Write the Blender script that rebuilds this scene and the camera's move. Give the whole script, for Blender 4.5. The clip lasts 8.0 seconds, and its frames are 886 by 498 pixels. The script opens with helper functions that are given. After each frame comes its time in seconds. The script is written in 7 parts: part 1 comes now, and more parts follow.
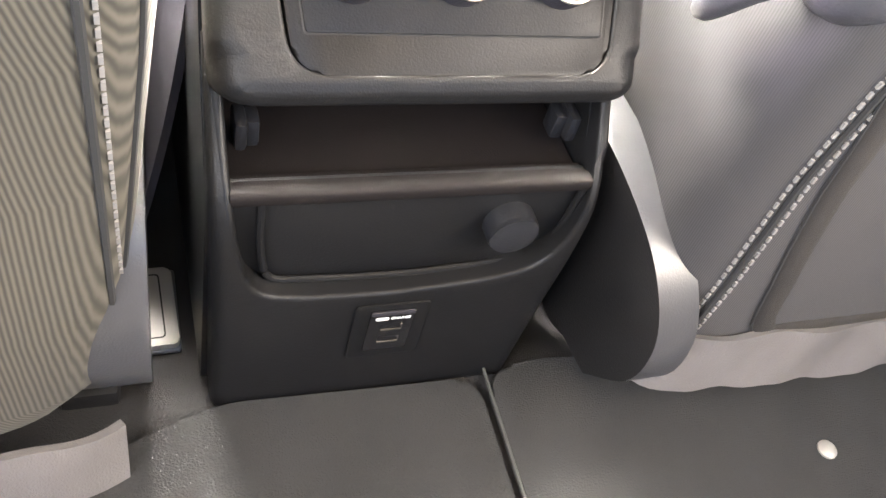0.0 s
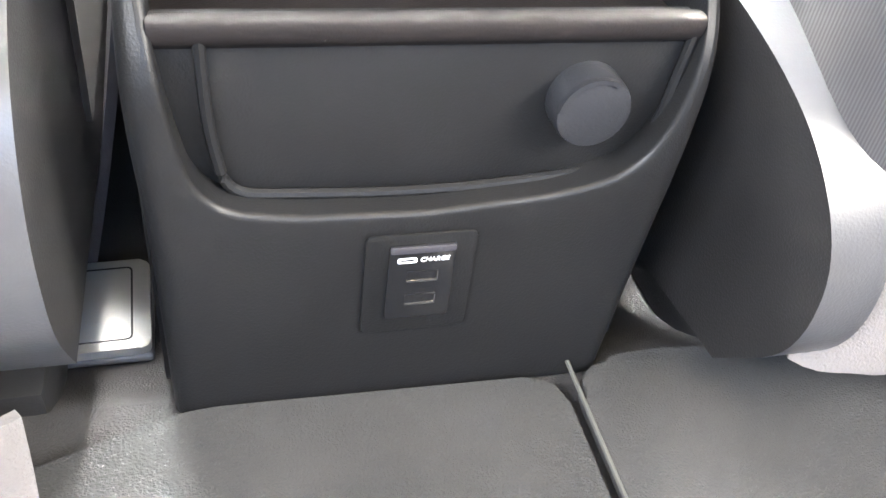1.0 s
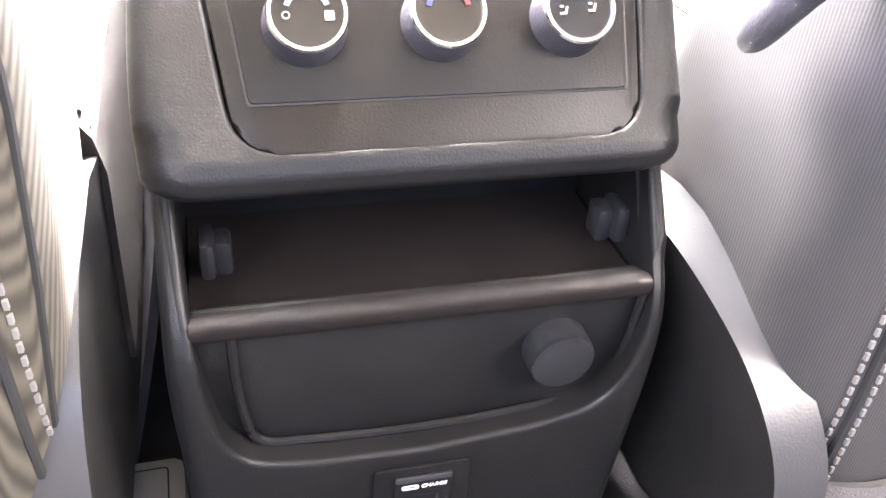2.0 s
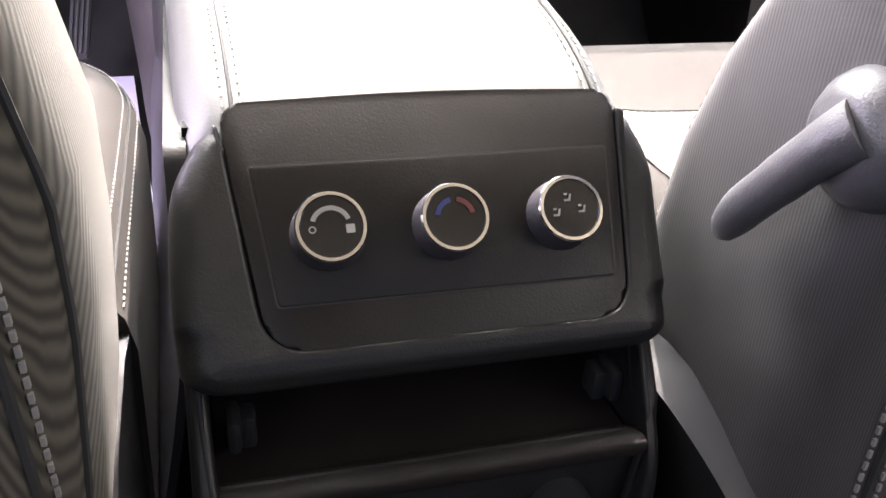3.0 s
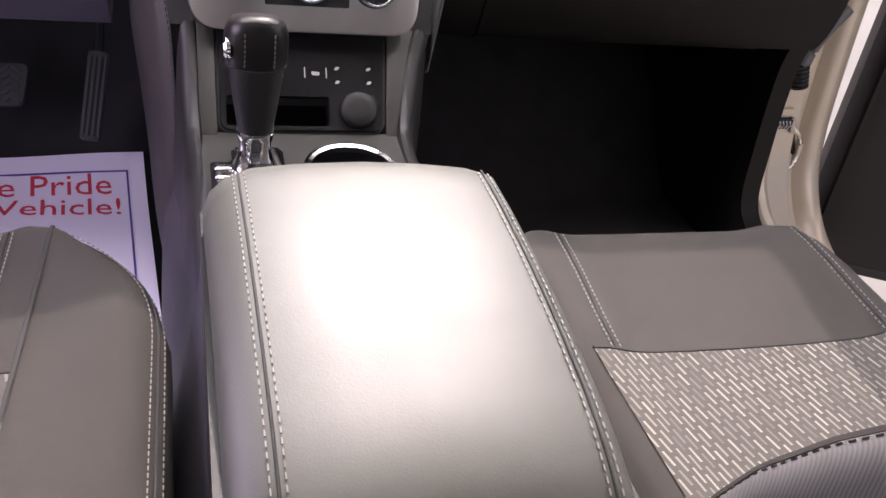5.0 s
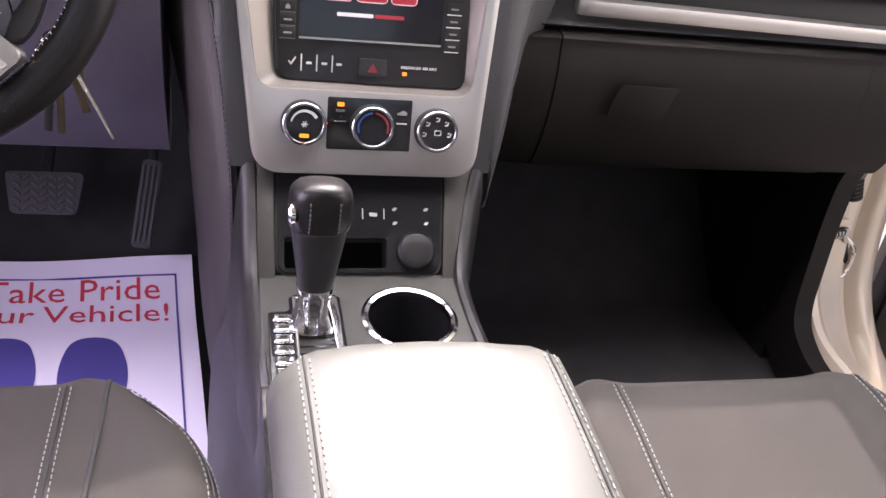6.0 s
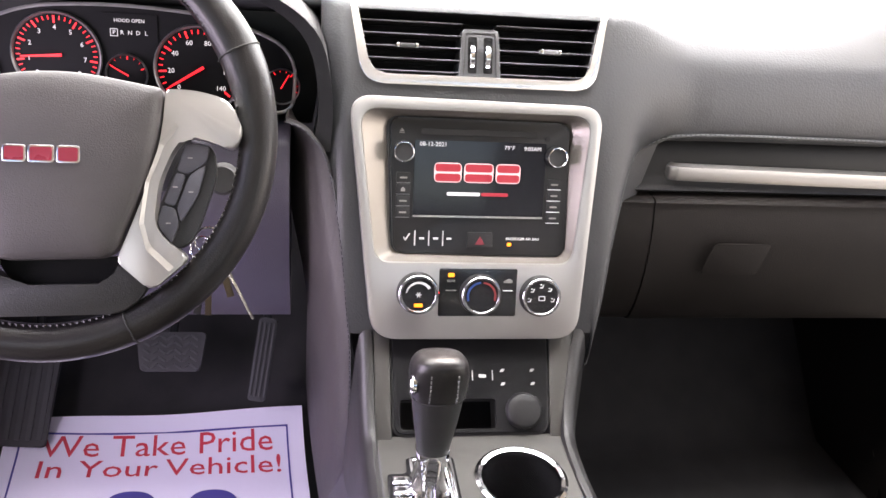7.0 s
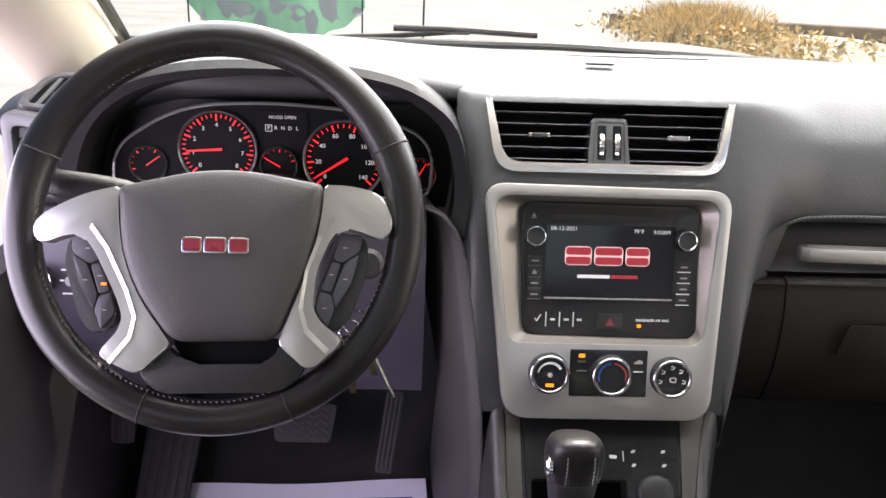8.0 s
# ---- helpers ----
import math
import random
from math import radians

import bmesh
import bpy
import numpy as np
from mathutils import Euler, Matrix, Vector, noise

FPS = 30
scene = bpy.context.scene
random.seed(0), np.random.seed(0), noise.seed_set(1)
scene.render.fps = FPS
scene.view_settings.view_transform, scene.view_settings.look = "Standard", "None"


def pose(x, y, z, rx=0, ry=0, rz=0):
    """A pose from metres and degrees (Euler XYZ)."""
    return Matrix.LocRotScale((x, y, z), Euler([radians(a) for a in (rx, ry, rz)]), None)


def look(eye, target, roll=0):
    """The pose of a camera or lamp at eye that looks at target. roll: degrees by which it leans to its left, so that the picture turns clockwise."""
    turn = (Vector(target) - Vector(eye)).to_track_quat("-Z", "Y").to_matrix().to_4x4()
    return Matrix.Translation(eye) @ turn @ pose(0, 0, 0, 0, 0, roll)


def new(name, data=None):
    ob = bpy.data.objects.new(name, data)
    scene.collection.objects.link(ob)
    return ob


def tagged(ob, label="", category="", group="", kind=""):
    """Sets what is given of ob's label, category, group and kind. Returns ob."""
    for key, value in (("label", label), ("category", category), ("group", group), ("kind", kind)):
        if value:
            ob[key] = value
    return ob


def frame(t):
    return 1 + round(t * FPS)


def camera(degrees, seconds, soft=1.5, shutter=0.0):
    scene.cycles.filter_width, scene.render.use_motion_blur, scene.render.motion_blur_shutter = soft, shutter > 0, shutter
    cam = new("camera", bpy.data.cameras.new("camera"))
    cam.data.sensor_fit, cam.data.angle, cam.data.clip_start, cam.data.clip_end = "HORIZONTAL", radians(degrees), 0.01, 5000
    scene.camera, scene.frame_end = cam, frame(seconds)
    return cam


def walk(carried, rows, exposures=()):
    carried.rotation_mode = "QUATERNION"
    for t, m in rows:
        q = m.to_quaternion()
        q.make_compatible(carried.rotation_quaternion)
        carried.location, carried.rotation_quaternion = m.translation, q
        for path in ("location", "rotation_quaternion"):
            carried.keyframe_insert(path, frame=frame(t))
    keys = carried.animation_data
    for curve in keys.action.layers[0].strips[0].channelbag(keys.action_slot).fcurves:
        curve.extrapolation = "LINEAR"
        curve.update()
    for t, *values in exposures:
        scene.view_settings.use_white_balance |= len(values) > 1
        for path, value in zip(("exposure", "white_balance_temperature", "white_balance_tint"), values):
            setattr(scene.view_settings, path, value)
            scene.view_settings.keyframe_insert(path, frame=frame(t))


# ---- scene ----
cam = camera(54.0, 8.0)
PATH = [
    (0, (-0.169, -0.357, 0.614), (0.5, 0.81, -0.866), 18.9),
    (0.5, (-0.11, -0.349, 0.507), (0.349, 1.027, -0.869), 9.8),
    (1, (-0.096, -0.327, 0.402), (0.399, 1.114, -0.893), 8.2),
    (1.5, (-0.092, -0.332, 0.435), (0.352, 1.153, -0.828), 5.2),
    (2, (-0.095, -0.333, 0.509), (0.379, 1.233, -0.64), 4.7),
    (2.2, (-0.096, -0.334, 0.523), (0.381, 1.259, -0.589), 5.2),
    (3.3, (-0.118, -0.341, 0.593), (0.408, 1.343, -0.348), 3.1),
    (3.5, (-0.123, -0.33, 0.617), (0.405, 1.355, -0.321), 3.1),
    (4, (-0.131, -0.3, 0.681), (0.411, 1.387, -0.246), 4.1),
    (4.2, (-0.133, -0.291, 0.711), (0.411, 1.393, -0.223), 4.5),
    (5.3, (-0.141, -0.188, 0.818), (0.41, 1.401, -0.265), 10.0),
    (5.5, (-0.146, -0.166, 0.835), (0.393, 1.432, -0.24), 10.1),
    (6, (-0.163, -0.141, 0.885), (0.333, 1.522, -0.108), 8.8),
    (6.5, (-0.191, -0.151, 0.929), (0.245, 1.594, 0.055), 6.9),
    (7, (-0.205, -0.169, 0.951), (0.104, 1.655, 0.192), 4.4),
    (7.5, (-0.227, -0.189, 0.972), (-0.067, 1.685, 0.291), 2.7),
    (8, (-0.24, -0.196, 0.979), (-0.176, 1.702, 0.352), 1.9),
]
walk(cam, [(t, look(*rest)) for t, *rest in PATH],
     exposures=[(0.0, 4.1, 7500, 14), (0.5, 4.1, 7100, 6), (1.0, 5.2, 6900, 10), (1.5, 6.0, 7000, 12), (2.0, 4.45, 7000, 20), (2.2, 4.1, 7000, 20), (3.3, 0.7, 7000, 18), (4.2, -0.2, 7000, 20), (5.3, -0.2, 7000, 26), (6.0, 0.35, 6950, 25), (6.5, 0.85, 6900, 22), (7.0, 0.92, 7100, 18), (8.0, 0.15, 7000, 15)])


# ---- light ----
SUN_EL, SUN_AZ = radians(50), radians(18)          # azimuth from straight ahead towards the passenger side
world = bpy.data.worlds.new("world")
scene.world = world
world.use_nodes = True
wn = world.node_tree.nodes
sky = wn.new("ShaderNodeTexSky")
sky.sky_type, sky.sun_disc, sky.sun_elevation, sky.sun_rotation = "NISHITA", False, SUN_EL, SUN_AZ
wn["Background"].inputs["Strength"].default_value = 0.15
world.node_tree.links.new(sky.outputs["Color"], wn["Background"].inputs["Color"])
sun_data = bpy.data.lights.new("sun", "SUN")
sun_data.energy, sun_data.angle, sun_data.color = 5.0, radians(0.5), (1.0, 0.95, 0.88)
sun = new("sun", sun_data)
sun_dir = Vector((math.sin(SUN_AZ) * math.cos(SUN_EL), math.cos(SUN_AZ) * math.cos(SUN_EL), math.sin(SUN_EL)))
sun.matrix_world = look(sun_dir * 20, (0, 0, 0))


def window_light(name, place, target, w, h, watts, colour=(0.93, 0.96, 1.0)):
    """Sky light that enters through one of the car's openings."""
    d = bpy.data.lights.new(name, "AREA")
    d.shape, d.size, d.size_y, d.energy, d.color = "RECTANGLE", w, h, watts, colour
    ob = new(name, d)
    ob.matrix_world = look(place, target)
    return ob


window_light("sky_windshield", (0.0, 0.86, 1.168), (0, 0.43, 0.438), 1.40, 0.82, 34)
window_light("sky_left", (-1.01, 0.64, 0.55), (-0.39, 0.98, 0.02), 0.80, 0.64, 17, (0.80, 0.74, 1.0))
window_light("sky_right", (1.32, 0.12, 0.82), (0.35, 0.42, 0.25), 1.0, 0.60, 4.2, (1.0, 0.95, 0.86))
window_light("sky_rear_left", (-0.98, -0.75, 0.92), (0, -0.45, 0.20), 0.8, 0.42, 2.3)
window_light("sky_rear_right", (0.98, -0.75, 0.92), (0, -0.45, 0.20), 0.8, 0.42, 3.2, (1.0, 0.95, 0.86))


# ---- materials ----
def mat(name, colour, rough=0.6, metal=0.0, vary=0.15, scale=40.0, bump=0.1, grain=600.0, dirt=0.1, coat=0.0):
    """Surface with colour drift at two scales and fine relief."""
    m = bpy.data.materials.new(name)
    m.use_nodes = True
    n, l = m.node_tree.nodes, m.node_tree.links
    b = n["Principled BSDF"]
    tc = n.new("ShaderNodeTexCoord")
    big, fine = n.new("ShaderNodeTexNoise"), n.new("ShaderNodeTexNoise")
    big.inputs["Scale"].default_value, fine.inputs["Scale"].default_value = scale * 0.25, grain
    big.inputs["Detail"].default_value = 5
    for x in (big, fine):
        l.new(tc.outputs["Object"], x.inputs["Vector"])
    ramp = n.new("ShaderNodeMapRange")
    ramp.inputs["From Min"].default_value, ramp.inputs["From Max"].default_value = 0.3, 0.7
    ramp.inputs["To Min"].default_value, ramp.inputs["To Max"].default_value = 1 - vary, 1 + vary
    l.new(big.outputs["Fac"], ramp.inputs["Value"])
    hue = n.new("ShaderNodeMix")
    hue.data_type, hue.blend_type = "RGBA", "MULTIPLY"
    hue.inputs["Factor"].default_value = 1
    hue.inputs["A"].default_value = (*colour, 1)
    l.new(ramp.outputs["Result"], hue.inputs["B"])
    l.new(hue.outputs["Result"], b.inputs["Base Color"])
    rr = n.new("ShaderNodeMapRange")
    rr.inputs["To Min"].default_value, rr.inputs["To Max"].default_value = max(rough - dirt, 0.02), min(rough + dirt, 1)
    l.new(big.outputs["Fac"], rr.inputs["Value"])
    l.new(rr.outputs["Result"], b.inputs["Roughness"])
    b.inputs["Metallic"].default_value = metal
    b.inputs["Coat Weight"].default_value = coat
    if bump:
        bp = n.new("ShaderNodeBump")
        bp.inputs["Strength"].default_value, bp.inputs["Distance"].default_value = bump, 0.001
        l.new(fine.outputs["Fac"], bp.inputs["Height"])
        l.new(bp.outputs["Normal"], b.inputs["Normal"])
    return m


def leather(name, colour, rough, scale=450.0, strength=0.25):
    """Grained vinyl: small cells with worn sheen."""
    m = mat(name, colour, rough, bump=0, vary=0.12, scale=30)
    n, l = m.node_tree.nodes, m.node_tree.links
    v = n.new("ShaderNodeTexVoronoi")
    v.inputs["Scale"].default_value = scale
    l.new(n["Texture Coordinate"].outputs["Object"], v.inputs["Vector"])
    bp = n.new("ShaderNodeBump")
    bp.inputs["Strength"].default_value, bp.inputs["Distance"].default_value = strength, 0.0006
    l.new(v.outputs["Distance"], bp.inputs["Height"])
    l.new(bp.outputs["Normal"], n["Principled BSDF"].inputs["Normal"])
    return m


def ribbed(name, colour, light, pitch=0.0024, turn=0.0, rough=0.9):
    """Woven cloth with fine ribs."""
    m = mat(name, colour, rough, bump=0, vary=0.12, scale=20)
    n, l = m.node_tree.nodes, m.node_tree.links
    mp = n.new("ShaderNodeMapping")
    mp.inputs["Rotation"].default_value = (0, 0, turn)
    l.new(n["Texture Coordinate"].outputs["Object"], mp.inputs["Vector"])
    w = n.new("ShaderNodeTexWave")
    w.wave_type, w.bands_direction = "BANDS", "X"
    w.inputs["Scale"].default_value = 0.314 / pitch
    w.inputs["Distortion"].default_value = 0.4
    l.new(mp.outputs["Vector"], w.inputs["Vector"])
    mx = n.new("ShaderNodeMix")
    mx.data_type = "RGBA"
    mx.inputs["A"].default_value, mx.inputs["B"].default_value = (*colour, 1), (*light, 1)
    l.new(w.outputs["Fac"], mx.inputs["Factor"])
    for link in list(n["Principled BSDF"].inputs["Base Color"].links):
        src = link.from_node
        l.new(mx.outputs["Result"], src.inputs["A"])
    bp = n.new("ShaderNodeBump")
    bp.inputs["Strength"].default_value, bp.inputs["Distance"].default_value = 0.14, 0.0005
    l.new(w.outputs["Fac"], bp.inputs["Height"])
    l.new(bp.outputs["Normal"], n["Principled BSDF"].inputs["Normal"])
    n["Principled BSDF"].inputs["Sheen Weight"].default_value = 0.06
    return m


def dashed(name, colour, light):
    """Seat-centre cloth with short pale woven dashes in slanting pairs."""
    m = mat(name, colour, 0.9, bump=0.3, vary=0.12, scale=20)
    n, l = m.node_tree.nodes, m.node_tree.links
    mp = n.new("ShaderNodeMapping")
    mp.inputs["Rotation"].default_value = (0, 0, radians(78))
    l.new(n["Texture Coordinate"].outputs["Object"], mp.inputs["Vector"])
    br = n.new("ShaderNodeTexBrick")
    br.inputs["Scale"].default_value = 1.0
    br.inputs["Brick Width"].default_value, br.inputs["Row Height"].default_value = 0.021, 0.0075
    br.inputs["Mortar Size"].default_value, br.inputs["Mortar Smooth"].default_value = 0.0026, 0.1
    br.offset = 0.37
    br.inputs["Color1"].default_value, br.inputs["Color2"].default_value = (1, 1, 1, 1), (0.15, 0.15, 0.15, 1)
    br.inputs["Mortar"].default_value = (0, 0, 0, 1)
    l.new(mp.outputs["Vector"], br.inputs["Vector"])
    mx = n.new("ShaderNodeMix")
    mx.data_type = "RGBA"
    mx.inputs["A"].default_value, mx.inputs["B"].default_value = (*colour, 1), (*light, 1)
    l.new(br.outputs["Color"], mx.inputs["Factor"])
    for link in list(n["Principled BSDF"].inputs["Base Color"].links):
        l.new(mx.outputs["Result"], link.from_node.inputs["A"])
    return m


def glow(name, colour, strength):
    m = bpy.data.materials.new(name)
    m.use_nodes = True
    b = m.node_tree.nodes["Principled BSDF"]
    b.inputs["Base Color"].default_value = (*[c * 0.3 for c in colour], 1)
    b.inputs["Emission Color"].default_value = (*colour, 1)
    b.inputs["Emission Strength"].default_value = strength
    return m


M_PLASTIC = mat("charcoal plastic", (0.0085, 0.0085, 0.0090), 0.44, bump=0.2, grain=900)
M_PLASTIC.node_tree.nodes["Principled BSDF"].inputs["Specular IOR Level"].default_value = 0.27
M_PLASTIC_D = mat("black plastic", (0.009, 0.009, 0.0098), 0.5, bump=0.25, grain=900)
M_GLOSS = mat("gloss black", (0.01, 0.01, 0.011), 0.18, bump=0, vary=0.05, dirt=0.05)
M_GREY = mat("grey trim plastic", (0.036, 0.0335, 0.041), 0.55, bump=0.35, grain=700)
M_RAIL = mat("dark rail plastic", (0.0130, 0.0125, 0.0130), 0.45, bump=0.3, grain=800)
M_CHEEK = mat("brown-grey moulding", (0.030, 0.0255, 0.0255), 0.55, bump=0.35, grain=700)
M_MATTE = mat("matt black plastic", (0.005, 0.005, 0.0054), 0.7, bump=0.2, grain=900)
M_MATTE.node_tree.nodes["Principled BSDF"].inputs["Specular IOR Level"].default_value = 0.12
M_SHIELD = mat("grey shield plastic", (0.10, 0.10, 0.105), 0.4, bump=0.2, grain=700)
M_VINYL = leather("armrest vinyl", (0.043, 0.0448, 0.0378), 0.50, 620, 0.07)
M_VINYL.node_tree.nodes["Principled BSDF"].inputs["Specular IOR Level"].default_value = 0.85
sheen = M_VINYL.node_tree.nodes.new("ShaderNodeTexNoise")
sheen.inputs["Scale"].default_value, sheen.inputs["Detail"].default_value = 9.0, 6.0
span = M_VINYL.node_tree.nodes.new("ShaderNodeMapRange")
span.inputs["From Min"].default_value, span.inputs["From Max"].default_value = 0.35, 0.65
span.inputs["To Min"].default_value, span.inputs["To Max"].default_value = 0.47, 0.56
M_VINYL.node_tree.links.new(M_VINYL.node_tree.nodes["Texture Coordinate"].outputs["Object"], sheen.inputs["Vector"])
M_VINYL.node_tree.links.new(sheen.outputs["Fac"], span.inputs["Value"])
M_VINYL.node_tree.links.new(span.outputs["Result"], M_VINYL.node_tree.nodes["Principled BSDF"].inputs["Roughness"])
M_WHEEL = leather("wheel leather", (0.0095, 0.0086, 0.0090), 0.30, 700, 0.2)
M_WHEEL.node_tree.nodes["Principled BSDF"].inputs["Specular IOR Level"].default_value = 0.38
M_DASH = leather("dash skin", (0.0375, 0.0385, 0.0410), 0.42, 380, 0.3)
M_HOODSKIN = leather("hood skin", (0.014, 0.014, 0.015), 0.5, 380, 0.3)
M_HOODSKIN.node_tree.nodes["Principled BSDF"].inputs["Specular IOR Level"].default_value = 0.25
M_SILVER = mat("satin silver paint", (0.40, 0.392, 0.380), 0.34, 0.75, vary=0.04, bump=0.04, grain=1500)
M_SPOKE = mat("satin spoke metal", (0.42, 0.41, 0.396), 0.34, 0.8, vary=0.06, bump=0.05, grain=1500)
M_PANEL = mat("brushed grey panel", (0.047, 0.0458, 0.0425), 0.40, 0.4, vary=0.06, bump=0.05, grain=1200)
M_CHROME = mat("chrome", (0.8, 0.8, 0.82), 0.1, 1.0, vary=0.02, bump=0, dirt=0.04)
M_CLOTH = ribbed("ribbed seat cloth", (0.028, 0.0248, 0.0178), (0.084, 0.0760, 0.0575), 0.0019, radians(40))
M_WEAVE = ribbed("fine seat cloth", (0.028, 0.0262, 0.0268), (0.050, 0.0475, 0.0485), 0.0015, radians(40))
M_GLOVE = mat("brown-black glove box plastic", (0.0095, 0.0079, 0.0072), 0.55, bump=0.35, grain=700)
M_GLOVE.node_tree.nodes["Principled BSDF"].inputs["Specular IOR Level"].default_value = 0.15
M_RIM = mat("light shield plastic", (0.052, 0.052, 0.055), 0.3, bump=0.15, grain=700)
M_CLOTH_FLAT = mat("plain seat cloth", (0.0265, 0.0232, 0.0205), 0.92, vary=0.16, bump=0.5, grain=1400)
M_DASHED = dashed("dashed seat cloth", (0.05, 0.046, 0.042), (0.24, 0.225, 0.195))
M_STITCH = mat("pale thread", (0.22, 0.21, 0.20), 0.8, bump=0, vary=0.1)
M_SEAM = mat("seam shadow thread", (0.02, 0.02, 0.02), 0.9, bump=0)
M_CARPET = mat("dark carpet", (0.021, 0.020, 0.021), 0.97, vary=0.3, scale=60, bump=1.0, grain=900)
M_MAT = mat("rubber backed floor mat", (0.024, 0.024, 0.0245), 0.95, vary=0.25, scale=40, bump=1.0, grain=700)
M_PAPER = mat("white paper", (0.80, 0.765, 0.90), 0.8, vary=0.04, scale=12, bump=0.1, grain=60)
M_RED = mat("red print", (0.62, 0.05, 0.08), 0.8, bump=0, vary=0.05)
M_NAVY = mat("navy print", (0.07, 0.06, 0.28), 0.8, bump=0, vary=0.08)
M_WHITE = mat("white print", (0.8, 0.8, 0.8), 0.6, bump=0, vary=0.02)
M_RUBBER = mat("pedal rubber", (0.04, 0.04, 0.042), 0.75, bump=0.3)
M_BODY = mat("pale metallic body paint", (0.58, 0.50, 0.40), 0.38, 0.2, vary=0.08, bump=0, coat=0.5)
M_HEAD = mat("beige headliner", (0.46, 0.41, 0.32), 0.95, vary=0.05, bump=0.3)
M_ORANGE = glow("amber lamp", (1.0, 0.28, 0.015), 1.3)
M_REDGLOW = glow("red dial light", (1.0, 0.02, 0.03), 1.1)
M_REDLAMP = glow("screen red", (0.42, 0.025, 0.045), 0.5)
M_PINK = glow("screen pink", (0.9, 0.6, 0.62), 0.7)
M_WHITEGLOW = glow("pale dial light", (0.85, 0.85, 0.9), 0.5)
M_BUCKLE = mat("red buckle button", (0.6, 0.06, 0.04), 0.4, bump=0)


# ---- geometry helpers ----
def finish(bm, name, material, smooth=True):
    bmesh.ops.recalc_face_normals(bm, faces=bm.faces)
    me = bpy.data.meshes.new(name)
    bm.to_mesh(me)
    bm.free()
    mats = material if isinstance(material, (list, tuple)) else [material]
    for x in mats:
        me.materials.append(x)
    if smooth:
        me.polygons.foreach_set("use_smooth", [True] * len(me.polygons))
        me.set_sharp_from_angle(angle=radians(38))
    return me


def part(name, bm, material, parent, label="", smooth=True):
    ob = new(name, finish(bm, name, material, smooth))
    if parent is not None:
        ob.parent = parent
        ob.matrix_parent_inverse = parent.matrix_world.inverted()
    if label:
        tagged(ob, label)
    return ob


def root(name, place, label, category, group="", kind=""):
    ob = new(name)
    ob.matrix_world = Matrix.Translation(place)
    ob.empty_display_size = 0.05
    return tagged(ob, label, category, group, kind)


def thing(name, bm, material, label, category, group="", kind="", smooth=True):
    return tagged(part(name, bm, material, None, "", smooth), label, category, group, kind)


def box(bm, lo, hi, bevel=0.0, segs=2, m=None):
    r = bmesh.ops.create_cube(bm, size=1.0)
    vs = r["verts"]
    for v in vs:
        v.co = Vector([lo[k] + (v.co[k] + 0.5) * (hi[k] - lo[k]) for k in range(3)])
    if bevel:
        es = list({e for v in vs for e in v.link_edges})
        r = bmesh.ops.bevel(bm, geom=es, offset=bevel, segments=segs, profile=0.6, affect="EDGES", clamp_overlap=True)
        vs = list({v for f in r["faces"] for v in f.verts} | {v for v in vs if v.is_valid})
    if m is not None:
        for v in vs:
            v.co = m @ v.co
    return vs


def prism(bm, outline, depth, m=None, bevel=0.0, segs=2):
    """A flat outline in x, y pulled up in z by depth; then bevelled on its top rim and posed."""
    base = [bm.verts.new((p[0], p[1], 0)) for p in outline]
    top = [bm.verts.new((p[0], p[1], depth)) for p in outline]
    n = len(outline)
    faces = [bm.faces.new(base[::-1]), bm.faces.new(top)]
    for i in range(n):
        faces.append(bm.faces.new((base[i], base[(i + 1) % n], top[(i + 1) % n], top[i])))
    vs = base + top
    if bevel:
        es = [e for e in faces[1].edges]
        r = bmesh.ops.bevel(bm, geom=es, offset=bevel, segments=segs, profile=0.6, affect="EDGES", clamp_overlap=True)
        vs = [v for v in vs if v.is_valid] + [v for f in r["faces"] for v in f.verts]
    if m is not None:
        for v in set(vs):
            v.co = m @ v.co
    return vs


def ring_prism(bm, outer, inner, depth, m=None, bevel=0.0):
    """A flat ring between two outlines with as many points each, pulled up in z."""
    n = len(outer)
    rows = [[bm.verts.new((p[0], p[1], z)) for p in o] for o, z in ((outer, 0), (outer, depth), (inner, depth), (inner, 0))]
    for a in range(4):
        for i in range(n):
            bm.faces.new((rows[a][i], rows[a][(i + 1) % n], rows[(a + 1) % 4][(i + 1) % n], rows[(a + 1) % 4][i]))
    vs = [v for r in rows for v in r]
    if bevel:
        es = [e for a in (1, 2) for i in range(n) for e in rows[a][i].link_edges if e.other_vert(rows[a][i]) is rows[a][(i + 1) % n]]
        r = bmesh.ops.bevel(bm, geom=es, offset=bevel, segments=2, profile=0.6, affect="EDGES", clamp_overlap=True)
        vs = [v for v in vs if v.is_valid] + [v for f in r["faces"] for v in f.verts]
    if m is not None:
        for v in set(vs):
            v.co = m @ v.co
    return vs


def rounded(pts, radii, segs=6):
    """A closed outline with each corner rounded by its radius."""
    out, n = [], len(pts)
    radii = radii if isinstance(radii, (list, tuple)) else [radii] * n
    for i in range(n):
        p, a, b = Vector(pts[i]), Vector(pts[i - 1]), Vector(pts[(i + 1) % n])
        da, db = (a - p).normalized(), (b - p).normalized()
        r = min(radii[i], (a - p).length * 0.49, (b - p).length * 0.49)
        for k in range(segs + 1):
            s = k / segs
            out.append(((1 - s) ** 2) * (p + da * r) + 2 * s * (1 - s) * p + s * s * (p + db * r))
    return [tuple(v) for v in out]


def rect(x0, y0, x1, y1, r, segs=6):
    return rounded([(x0, y0), (x1, y0), (x1, y1), (x0, y1)], r, segs)


